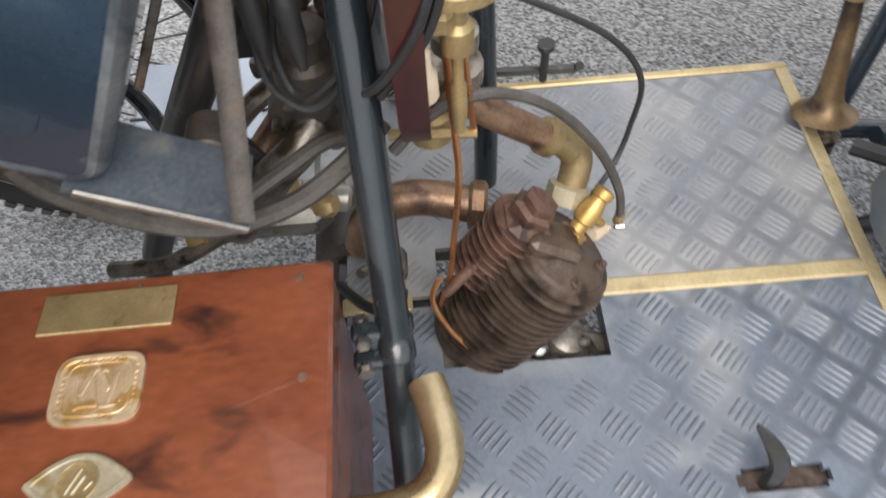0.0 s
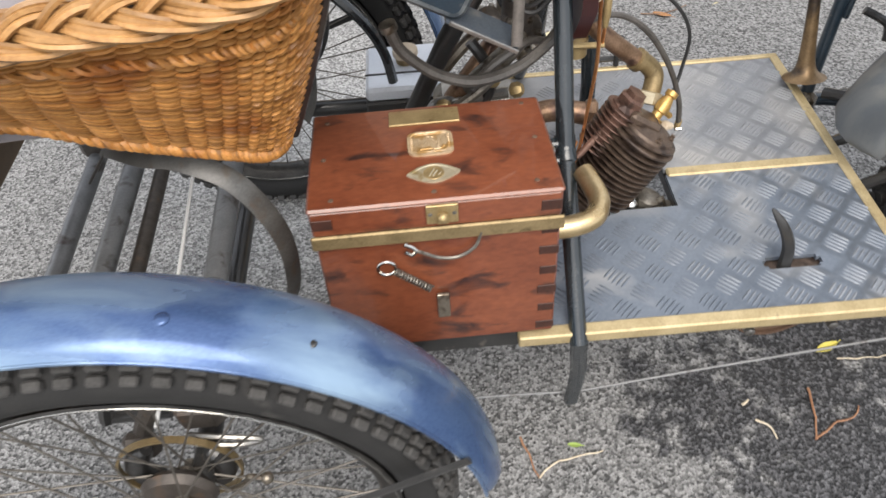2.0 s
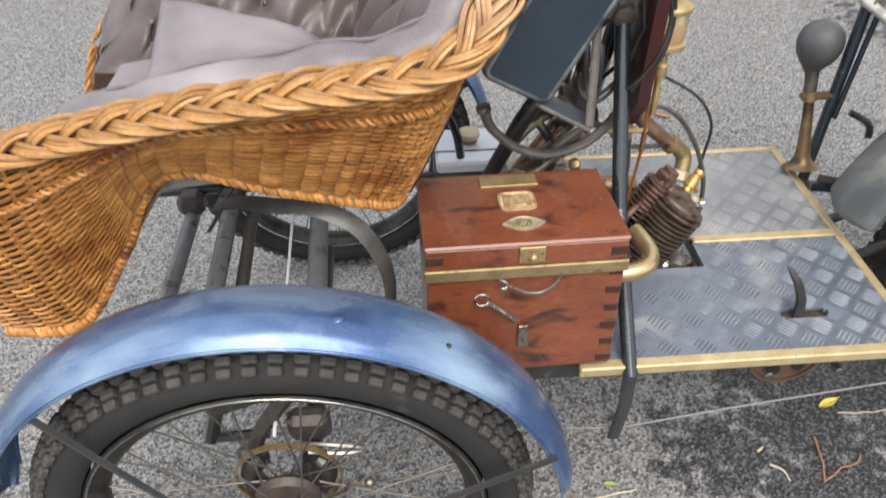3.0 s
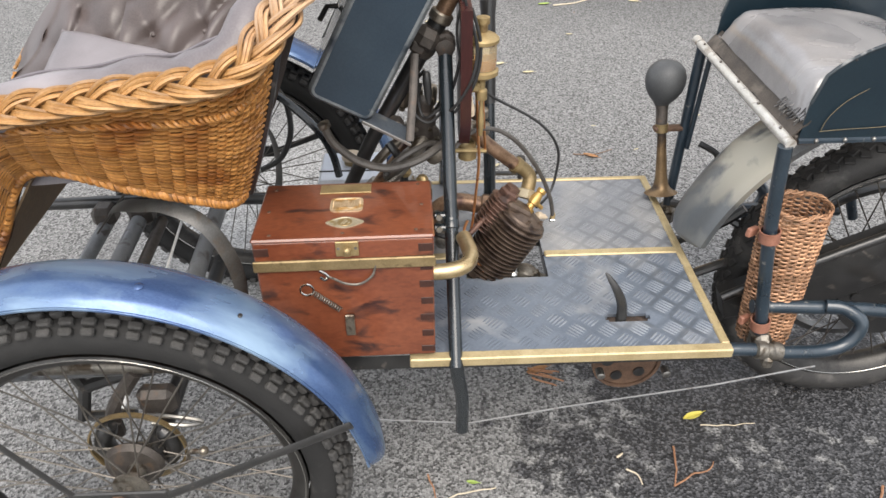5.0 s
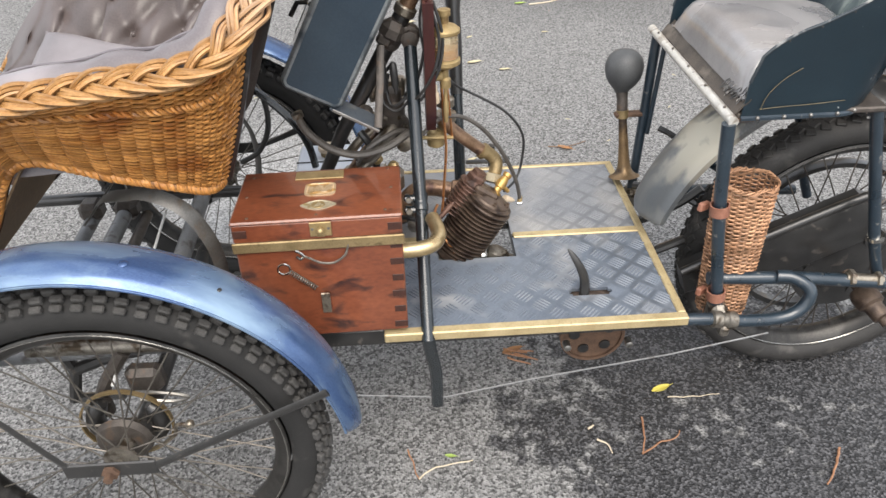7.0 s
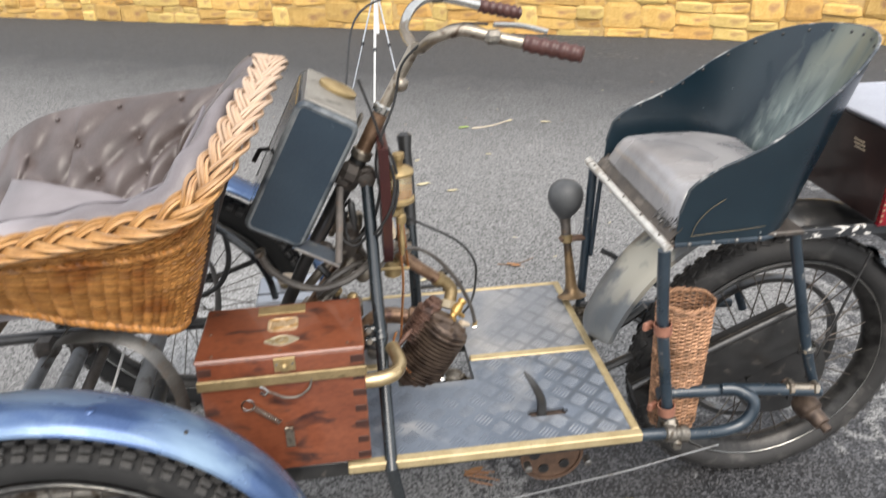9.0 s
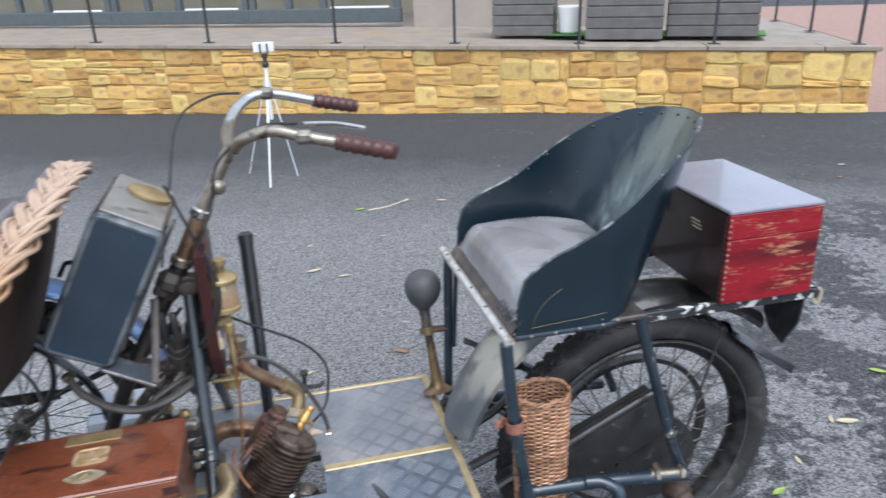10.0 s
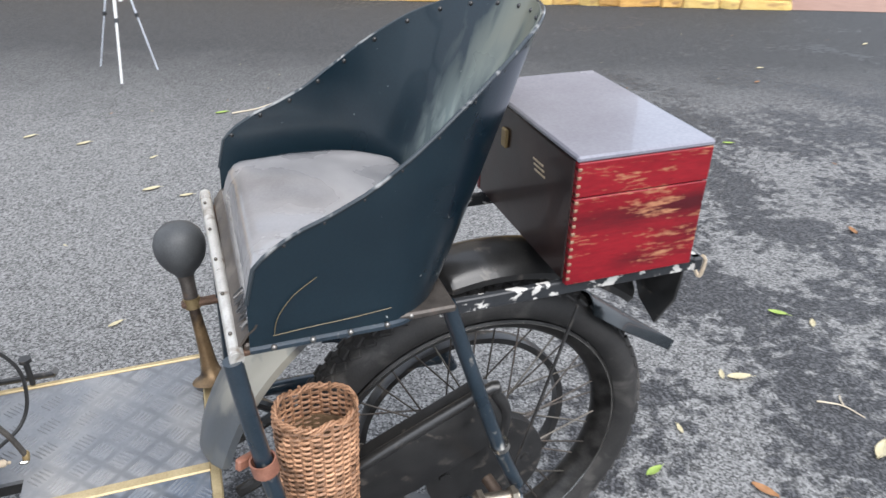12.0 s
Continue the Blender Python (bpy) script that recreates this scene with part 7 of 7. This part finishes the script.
sp.lathe([(0.012, -0.004), (0.068, -0.004), (0.07, 0.0), (0.068, 0.004), (0.012, 0.004)], 40, axis((-0.152, 0.13, 0.315), (-0.152, 0.3, 0.315)))
sp.lathe([(0.069, -0.009), (0.076, -0.009), (0.076, 0.009), (0.069, 0.009), (0.069, -0.009)], 40, axis((-0.152, 0.13, 0.315), (-0.152, 0.3, 0.315)), cap=False)
drv = part("sprocket", sp, RUST, tricar, "rusty chain sprocket under the board")
for k in range(5):
    a = 2 * math.pi * k / 5 + 0.5
    part("sprocket_hole", Build().lathe([(0.013, -0.006), (0.013, 0.006)], 12, axis((-0.152 + 0.043 * math.cos(a), 0.128, 0.315 + 0.043 * math.sin(a)), (-0.152 + 0.043 * math.cos(a), 0.2, 0.315 + 0.043 * math.sin(a)))), BLACK, drv)
for x in (-0.225, -0.085):
    part("bolt", Build().lathe([(0.009, 0), (0.009, 0.02), (0.006, 0.022)], 8, axis((x, 0.08, 0.34), (x, 0.03, 0.34))), STEEL, tricar, "bright bolt end")
part("under_bar", Build().box((-0.30, 0.06, 0.425), (0.6, 0.03, 0.028), 0.004), BLACK, tricar, "dark bearer under the footboard")
rod = Build().tube([(-1.2, 0.0, 0.36), (-0.70, 0.02, 0.275), (-0.504, 0.045, 0.225), (-0.3, 0.038, 0.275), (0.0, 0.034, 0.33), (0.215, 0.04, 0.372)], 0.0021, 6)
part("brake_rod", rod, GREYTUBE, tricar, "thin steel brake rod")
# bulb horn
horn = part("horn_bulb", Build().lathe([(0.015, -0.066), (0.022, -0.054), (0.034, -0.040), (0.043, -0.024), (0.0475, -0.006), (0.0475, 0.010), (0.042, 0.027), (0.030, 0.040), (0.015, 0.046), (0.001, 0.048)], 28, Matrix.Translation((-0.006, 0.605, 0.768))), HORN, tricar, "grey-black rubber bulb horn")
part("horn_neck", Build().tube(spline([(-0.006, 0.602, 0.712), (-0.004, 0.596, 0.69), (-0.003, 0.59, 0.668), (-0.002, 0.587, 0.65)], 5), [0.0175, 0.0165, 0.0158, 0.015, 0.0145] + [0.014] * 11, 18), IRON, horn, "dark brown metal neck")
part("horn_ferrule", Build().tube([(-0.002, 0.587, 0.662), (-0.001, 0.583, 0.642)], 0.0158, 16), OLDBRASS, horn, "dull brass ferrule")
part("horn_trumpet", Build().tube(spline([(-0.001, 0.582, 0.645), (0.005, 0.567, 0.58), (0.010, 0.553, 0.52), (0.012, 0.545, 0.49)], 6), [0.0105, 0.0107, 0.011, 0.0113, 0.0116, 0.012, 0.0125, 0.013, 0.0135, 0.014, 0.0145, 0.0155, 0.0165, 0.018, 0.0205, 0.024, 0.029, 0.034, 0.041], 20), HORNBRASS, horn, "brown stained brass horn trumpet")
part("horn_bracket", Build().box((0.02, 0.585, 0.651), (0.085, 0.022, 0.013), 0.004), RUST, horn, "rusty horn bracket")
part("footbrake", Build().tube(spline([(0.09, 0.56, 0.62), (0.13, 0.54, 0.60), (0.135, 0.53, 0.57)], 5), 0.008, 8), BLACK, tricar, "black lever end")
for pts in ([(0.02, 0.48, 0.50), (0.10, 0.40, 0.52), (0.16, 0.36, 0.50)], [(0.01, 0.40, 0.44), (0.10, 0.38, 0.50), (0.15, 0.37, 0.55)], [(0.03, 0.30, 0.42), (0.10, 0.30, 0.45)]):
    part("rear_linkage", Build().tube(spline(pts, 5), 0.011, 8), BLACK, tricar, "oily black rear linkage")

# ---------------------------------------------------------------- stick basket strapped to the seat post
basket = thing("wicker_basket", (0.13, 0.12, 0.40), "tall brown wicker stick basket strapped to the seat post", "basket")
b0, b1 = Vector((0.160, 0.170, 0.345)), Vector((0.168, 0.203, 0.672))


def bask(a, h):
    c = b0.lerp(b1, h)
    rx, ry = 0.053 + 0.011 * h, 0.043 + 0.009 * h
    return c + Vector((rx * math.cos(a), ry * math.sin(a), 0))


wv = Build()
for k in range(64):
    h = 0.01 + 0.97 * k / 64
    pts = []
    for i in range(96):
        a = 2 * math.pi * i / 96
        amp = 1 + 0.06 * math.sin(a * 12 + math.pi * (k % 2)) + 0.03 * noise.noise((k * 0.7, i * 0.15, 4))
        c = b0.lerp(b1, h)
        p = bask(a, h)
        pts.append(c + (p - c) * amp + Vector((0, 0, 0.002 * noise.noise((k, i * 0.2, 0)))))
    wv.tube(pts, 0.0021 + 0.0007 * random.random(), 5, closed=True)
tagged(part("weave", wv, BASKET, basket, "brown woven willow"), kind="stuff")
for k in range(24):
    a = 2 * math.pi * k / 24
    part("stake", Build().tube([bask(a, h / 6) for h in range(7)], 0.003, 5), BASKET, basket)
rimb = Build()
for j in range(3):
    ring_ = []
    for i in range(120):
        a = 2 * math.pi * i / 120
        k = 0.0032 * math.cos(i * 0.55 + 2.1 * j)
        ring_.append(bask(a, 0.985) + Vector((k * math.cos(a), k * math.sin(a), 0.0032 * math.sin(i * 0.55 + 2.1 * j) + 0.009 * noise.noise((2 * math.cos(a), 2 * math.sin(a), 7)))))
    rimb.tube(ring_, 0.0021, 5, closed=True)
part("basket_rim", rimb, BASKET, basket, "twisted willow rim")
part("lining", Build().lathe([(0.044, 0.0), (0.047, 0.02), (0.06, 0.275)], 24, axis(b0, b1) @ Matrix.Diagonal((0.95, 0.78, 1, 1)), cap=False), WICKERDARK, basket, "dark inside")
for z, px, py in ((0.655, 0.078, 0.118), (0.435, 0.110, 0.107)):
    part("leather_strap", Build().lathe([(0.0175, -0.012), (0.020, -0.012), (0.020, 0.012), (0.0175, 0.012), (0.0175, -0.012)], 18, axis((px, py, z), (px + 0.012, py - 0.002, z - 0.09)), cap=False), STRAP, basket, "brown leather strap")
    part("strap_end", Build().box((px - 0.026, py + 0.02, z - 0.004), (0.03, 0.012, 0.02), 0.003, pose(0, 0, 0, 0, 10, 35)), STRAP, basket, "strap end")

# ---------------------------------------------------------------- tripod by the wall
tp = Vector((-0.30, 4.62, 0.0))
tripod = thing("camera_tripod", tp, "small white camera tripod standing on the asphalt", "tripod")
part("centre_column", Build().tube([tp + Vector((0, 0, 0.45)), tp + Vector((0, 0, 0.86))], 0.014, 10), WHITE, tripod, "white tripod column")
for q_, m_, r_ in (((-0.07, -0.31, 0), WHITE, 0.0095), ((0.15, -0.05, 0), ALLOY, 0.006), ((-0.22, 0.15, 0), ALLOY, 0.006)):
    t_ = tp + Vector((0, 0, 0.80))
    f_ = tp + Vector(q_)
    leg = part("tripod_leg", Build().tube([t_, t_.lerp(f_, 0.55)], r_, 8), m_, tripod, "pale tripod leg")
    part("lower_leg", Build().tube([t_.lerp(f_, 0.5), f_], r_ * 0.75, 8), m_, leg)
    part("leg_lock", Build().tube([t_.lerp(f_, 0.53), t_.lerp(f_, 0.56)], 0.014, 8), IRONRAIL, leg, "dark lock ring")
part("tripod_head", Build().lathe([(0.02, 0), (0.026, 0.01), (0.026, 0.03), (0.016, 0.04), (0.016, 0.07), (0.024, 0.075), (0.024, 0.10)], 14, Matrix.Translation(tp + Vector((0, 0, 0.84)))), IRONRAIL, tripod, "dark tripod head")
for x in (-0.025, 0.025):
    part("clamp_arm", Build().box(tp + Vector((x, -0.012, 0.975)), (0.012, 0.012, 0.08), 0.002), IRONRAIL, tripod, "dark clamp arm")
part("phone_holder", Build().box(tp + Vector((0, 0.006, 0.985)), (0.15, 0.012, 0.075), 0.006), WHITE, tripod, "white phone in the clamp")

# ---------------------------------------------------------------- terrace: rail, windows, planters
def wp(x, y, z):
    return WALL @ Vector((x, y, z))


for u in (-9.6, -8.25, -6.9, -5.45, -4.15, -2.85, -1.5, -0.12):
    z = wall_top(u)
    post = solid("railing_post", Build().box(wp(u, 0.16, z + 0.5), (0.028, 0.028, 1.0), 0.004, pose(0, 0, 0, 0, 0, -21.9)), IRONRAIL, "dark grey iron railing post on the wall", "railing post", "posts of the terrace railing", at=tuple(wp(u, 0.16, z)))
    part("foot_plate", Build().box(wp(u, 0.16, z + 0.022), (0.11, 0.09, 0.008), 0.002, pose(0, 0, 0, 0, 0, -21.9)), IRONRAIL, post, "bolted foot plate")
for v_ in (1.45, 2.9):
    z = wall_top(0)
    post = solid("railing_post", Build().box(wp(-0.12, 0.16 + v_, z + 0.5), (0.028, 0.028, 1.0), 0.004, pose(0, 0, 0, 0, 0, -21.9)), IRONRAIL, "dark grey iron railing post on the wall", "railing post", "posts of the terrace railing", at=tuple(wp(-0.12, 0.16 + v_, z)))
    part("foot_plate", Build().box(wp(-0.12, 0.16 + v_, z + 0.012), (0.11, 0.09, 0.008), 0.002, pose(0, 0, 0, 0, 0, -21.9)), IRONRAIL, post, "bolted foot plate")
BLD = Matrix.Translation((1.75, 9.75, 0)) @ pose(0, 0, 0, 0, 0, -28)
floor_z = 0.70


def bp(x, y, z):
    return BLD @ Vector((x, y, z))


tb = pose(0, 0, 0, 0, 0, -28)
hall = Build()
hall.box(bp(-6, 3.0, 2.3), (13, 0.2, 3.6), 0.01, tb)
solid("interior_wall", hall, ROOM, "pale interior wall behind the windows", "wall", kind="structure")
# upper walls stand out of view, raised to darken the sky in reflections
solid("house_wall", Build().box(bp(2.4, 0.05, 4.2), (4.4, 0.3, 7.4), 0.01, tb), LAWN, "plain rendered house wall, unseen top raised to darken reflections", "wall", kind="structure")
solid("house_wall", Build().box(bp(-6.0, 0.15, 5.4), (12.6, 0.35, 5.0), 0.01, tb), LAWN, "plain rendered wall above the windows, unseen, raised to darken reflections", "wall", kind="structure")
glass = bpy.data.materials.new("window glass")
glass.use_nodes = True
gg = glass.node_tree.nodes["Principled BSDF"]
gg.inputs["Roughness"].default_value, gg.inputs["Transmission Weight"].default_value, gg.inputs["IOR"].default_value = 0.02, 1.0, 1.1
for k in range(5):
    x1 = 0.0 - k * 2.4
    win = solid("window_%d" % (k + 1), Build().box(bp(x1 - 1.2, 0.0, floor_z + 0.11), (2.4, 0.14, 0.2), 0.01, tb), FRAMEPAINT, "slate grey glazed shop-front window", "window", kind="structure")
    for x in (x1 - 0.06, x1 - 1.2, x1 - 1.75, x1 - 2.34):
        part("window_frame", Build().box(bp(x, 0.0, floor_z + 1.2), (0.10, 0.10, 2.0), 0.008, tb), FRAMEPAINT, win, "slate grey upright")
    pn = part("pane", Build().box(bp(x1 - 1.2, 0.01, floor_z + 1.2), (2.3, 0.008, 2.0), 0.001, tb), glass, win, "clear glass pane")
    pn.visible_shadow = False
    part("low_sill", Build().box(bp(x1 - 0.62, -0.052, floor_z + 0.225), (0.9, 0.03, 0.03), 0.005, tb), WHITE, win, "pale inner sill")
for (x, y, w_) in ((2.83, 7.55, 0.72), (3.66, 6.62, 0.82), (4.62, 6.42, 0.95)):
    zt = 0.665
    c_ = Vector((x, y, zt))
    tb2 = pose(0, 0, 0, 0, 0, -29)
    pb_ = solid("planter", Build().box(c_ + Vector((0, 0, 0.36)), (w_ - 0.04, 0.42, 0.70), 0.01, tb2), PLANTER, "grey boarded wooden planter box on the terrace", "planter", "planters on the terrace", at=tuple(c_))
    for k in range(6):
        part("board", Build().box(c_ + Vector((0, 0, 0.06 + k * 0.118)), (w_, 0.46, 0.108), 0.006, tb2), PLANTER, pb_)
tur = Build()
tur.add([(2.9, 7.15, 0.672), (3.2, 6.95, 0.672), (5.0, 5.95, 0.672), (5.3, 6.4, 0.672), (3.3, 7.6, 0.672)], [(0, 1, 2, 3, 4)])
tur.add([(2.9, 7.15, 0.684), (3.2, 6.95, 0.684), (5.0, 5.95, 0.684), (5.3, 6.4, 0.684), (3.3, 7.6, 0.684)], [(0, 1, 2, 3, 4)])
solid("turf", tur, TURF, "bright green artificial turf under the planters", "turf", kind="structure")
solid("white_pot", Build().lathe([(0.10, 0), (0.12, 0.02), (0.15, 0.30), (0.14, 0.31)], 20, Matrix.Translation((3.25, 7.2, 0.69))), WHITE, "white plant pot between the planters", "pot", at=(3.25, 7.2, 0.69))

# ---------------------------------------------------------------- wall stones
random.seed(5)
shapes = []
for k in range(10):
    b = Build().box((0, 0, 0), (1, 1, 1), 0.13)
    rnd = random.Random(k)
    b.v = [Vector((p.x + rnd.uniform(-0.06, 0.06), p.y + rnd.uniform(-0.12, 0.12), p.z + rnd.uniform(-0.08, 0.08))) for p in b.v]
    me = b.mesh("stone")
    me.materials.append(STONES[(0, 1, 2, 0, 0, 1, 0, 2, 0, 1)[k]])
    shapes.append(me)


def stone(u0, u1, z0, z1):
    ob = new("stone", random.choice(shapes))
    ob.parent = wall_ob
    d = random.uniform(0.06, 0.085)
    m = WALL @ Matrix.Translation(((u0 + u1) / 2, 0.024 + random.uniform(-0.01, 0.01), (z0 + z1) / 2)) @ pose(0, 0, 0, random.uniform(-2, 2), random.uniform(-4, 4), random.uniform(-2, 2)) @ Matrix.Diagonal((u1 - u0 - random.uniform(0.0, 0.02), d, z1 - z0 - random.uniform(0.0, 0.02), 1))
    ob.matrix_basis = m


u = -13.0
while u < -0.08:
    w = random.uniform(0.55, 1.0)
    if u + w > -0.3:
        w = -0.005 - u
    top = wall_top(u + w / 2) - 0.03
    z = -0.01
    while z < top - 0.03:
        hh = random.choice((0.07, 0.10, 0.13, 0.16, 0.2, 0.24))
        if top - (z + hh) < 0.06:
            hh = top - z
        x = u
        while x < u + w - 0.02:
            ww = min(random.uniform(0.14, 0.5) if hh < 0.16 else random.uniform(0.18, 0.44), u + w - x)
            if u + w - (x + ww) < 0.1:
                ww = u + w - x
            if hh > 0.16 and random.random() < 0.35:
                cut = hh * random.uniform(0.4, 0.6)
                stone(x, x + ww, z, z + cut)
                stone(x, x + ww, z + cut, z + hh)
            else:
                stone(x, x + ww, z, z + hh)
            x += ww
        z += hh
    u += w

# ---------------------------------------------------------------- fallen leaves and twigs
LEAFS = [material("yellow fallen leaf", (0.5, 0.42, 0.06), (0.65, 0.58, 0.14), 0.6, 0, 40, 300, 0.1),
         material("pale dry leaf", (0.42, 0.36, 0.22), (0.55, 0.5, 0.34), 0.7, 0, 40, 300, 0.1),
         material("brown curled leaf", (0.24, 0.11, 0.04), (0.38, 0.2, 0.09), 0.7, 0, 40, 300, 0.1),
         material("green fallen leaf", (0.2, 0.3, 0.05), (0.36, 0.45, 0.12), 0.6, 0, 40, 300, 0.1)]
TWIG = material("orange-brown twig", (0.2, 0.09, 0.045), (0.4, 0.215, 0.12), 0.7, 0, 60, 300, 0.2)
DULLTWIG = material("grey-brown twig", (0.13, 0.08, 0.055), (0.24, 0.16, 0.11), 0.7, 0, 60, 300, 0.2)
PALETWIG = material("pale dry stalk", (0.5, 0.42, 0.3), (0.65, 0.57, 0.44), 0.7, 0, 60, 300, 0.2)


def leaf(x, y, ln, turn, kind, curl=0.25):
    ln *= 0.7 if y > 2 else 1.25
    def fn(u, v):
        wdt = 0.42 * ln * math.sin(math.pi * min(1, u * 0.93 + 0.02)) ** 0.8 * (1 - 0.25 * u)
        s = v - 0.5
        return Vector((ln * (u - 0.5), wdt * s, 0.004 + curl * ln * (abs(s) ** 1.5 * 0.9 + 0.25 * (u - 0.5) ** 2)))
    m = Matrix.Translation((x, y, 0)) @ pose(0, 0, 0, 0, 0, turn)
    b = Build().sheet(lambda u, v: m @ fn(u, v), 8, 4, 0.0006)
    b.tube([m @ Vector((ln * 0.48, 0, 0.006)), m @ Vector((ln * 0.75, ln * 0.05, 0.003))], 0.0009, 4)
    names = ("yellow", "pale dry", "curled brown", "green")
    solid("leaf", b, LEAFS[kind], "%s fallen leaf lying on the asphalt" % names[kind], "leaf", "fallen leaves", at=(x, y, 0))


for args in ((0.089, 0.229, 0.045, 20, 0), (-0.494, 0.052, 0.022, -10, 3), (0.194, 3.562, 0.10, 10, 3), (0.766, 3.579, 0.09, -15, 1), (0.53, 3.65, 0.07, 30, 1), (-0.523, 3.285, 0.10, 25, 1),
             (-0.191, 2.605, 0.11, 15, 1), (-0.182, 2.988, 0.06, 40, 1), (0.259, 3.022, 0.05, 0, 1), (1.513, 0.664, 0.06, -15, 1), (1.469, 0.690, 0.035, 60, 1), (1.869, 0.907, 0.05, -40, 3), (1.940, 0.818, 0.04, 50, 1),
             (2.733, 2.288, 0.08, -20, 3), (3.88, 3.415, 0.08, 0, 1), (5.158, 3.722, 0.1, 20, 1), (1.207, 0.531, 0.03, 80, 1), (1.283, 0.274, 0.055, -60, 2), (1.683, 0.287, 0.07, 30, 1), (-0.043, 2.491, 0.08, 5, 1),
             (-0.80, 3.472, 0.09, 30, 1), (-0.304, 1.545, 0.04, 30, 1), (0.10, 1.61, 0.05, -30, 2), (-0.29, 0.41, 0.05, 20, 2), (3.633, 3.146, 0.07, 15, 2), (2.2, 1.9, 0.05, 0, 2), (1.5, 1.6, 0.04, 45, 1), (1.05, 0.42, 0.045, 15, 3),
             (1.46, 0.17, 0.06, -20, 1), (2.6, 1.3, 0.05, 70, 2), (-0.60, 1.0, 0.03, 0, 0)):
    leaf(*args)
for k in range(40):
    leaf(random.uniform(-2.2, 5), random.uniform(1.6, 4.6), random.uniform(0.012, 0.03), random.uniform(0, 360), random.choice((1, 1, 2)))


def twig(pts, r, mat, label):
    r *= 0.72
    path_ = spline([(x, y, r + 0.002) for x, y in pts], 5)
    path_ = [p + Vector((0.004 * noise.noise((p.x * 40, p.y * 40, 1)), 0.004 * noise.noise((p.x * 40, p.y * 40, 7)), 0)) for p in path_]
    b = Build().tube(path_, [r * (1.15 - 0.5 * i / len(path_)) for i in range(len(path_))], 6)
    solid("twig", b, mat, label, "twig", "fallen twigs", at=(pts[0][0], pts[0][1], 0))


twig([(0.012, 0.135), (0.002, 0.08), (-0.019, 0.021)], 0.0034, TWIG, "orange-brown dry twig on the asphalt")
twig([(-0.019, 0.021), (0.03, 0.05), (0.075, 0.06), (0.094, 0.086)], 0.003, TWIG, "orange-brown bent twig on the asphalt")
twig([(-0.12, 0.075), (-0.098, 0.06), (-0.092, 0.03)], 0.003, PALETWIG, "pale short stalk on the asphalt")
twig([(-0.135, 0.11), (-0.12, 0.12)], 0.004, PALETWIG, "pale chip of wood on the asphalt")
twig([(0.10, 0.20), (0.17, 0.196), (0.24, 0.20)], 0.002, PALETWIG, "long thin leaf stalk on the asphalt")
twig([(-0.60, 0.08), (-0.585, 0.03), (-0.575, -0.01)], 0.003, TWIG, "thin brown twig on the asphalt")
twig([(-0.575, -0.01), (-0.53, 0.02), (-0.44, 0.035)], 0.0028, PALETWIG, "pale thin twig on the asphalt")
twig([(0.03, 1.63), (0.11, 1.62), (0.2, 1.66)], 0.0035, DULLTWIG, "brown twig lying behind the footboard")
twig([(0.25, 3.53), (0.40, 3.57), (0.55, 3.68)], 0.006, PALETWIG, "pale leaf stalk on the asphalt")
twig([(1.66, 0.50), (1.72, 0.46), (1.74, 0.40)], 0.0035, PALETWIG, "forked dry twig on the asphalt")
twig([(1.72, 0.46), (1.745, 0.50)], 0.003, PALETWIG, "short side twig on the asphalt")
for k in range(5):
    a = random.uniform(-0.5, 0.5)
    x, y = -0.31 + random.uniform(-0.03, 0.03), 0.40 + random.uniform(-0.02, 0.02)
    twig([(x, y), (x + 0.07 * math.cos(a), y + 0.07 * math.sin(a))], 0.004, TWIG, "broken orange-brown twig under the footboard")
twig([(0.468, -0.001), (0.429, -0.055), (0.387, -0.099)], 0.0042, TWIG, "orange-brown stick beside the rear wheel")
twig([(-0.47, -0.24), (-0.40, -0.235), (-0.34, -0.24)], 0.004, TWIG, "brown twig on the asphalt")
twig([(-0.3, -0.25), (-0.26, -0.27)], 0.003, TWIG, "short brown twig on the asphalt")
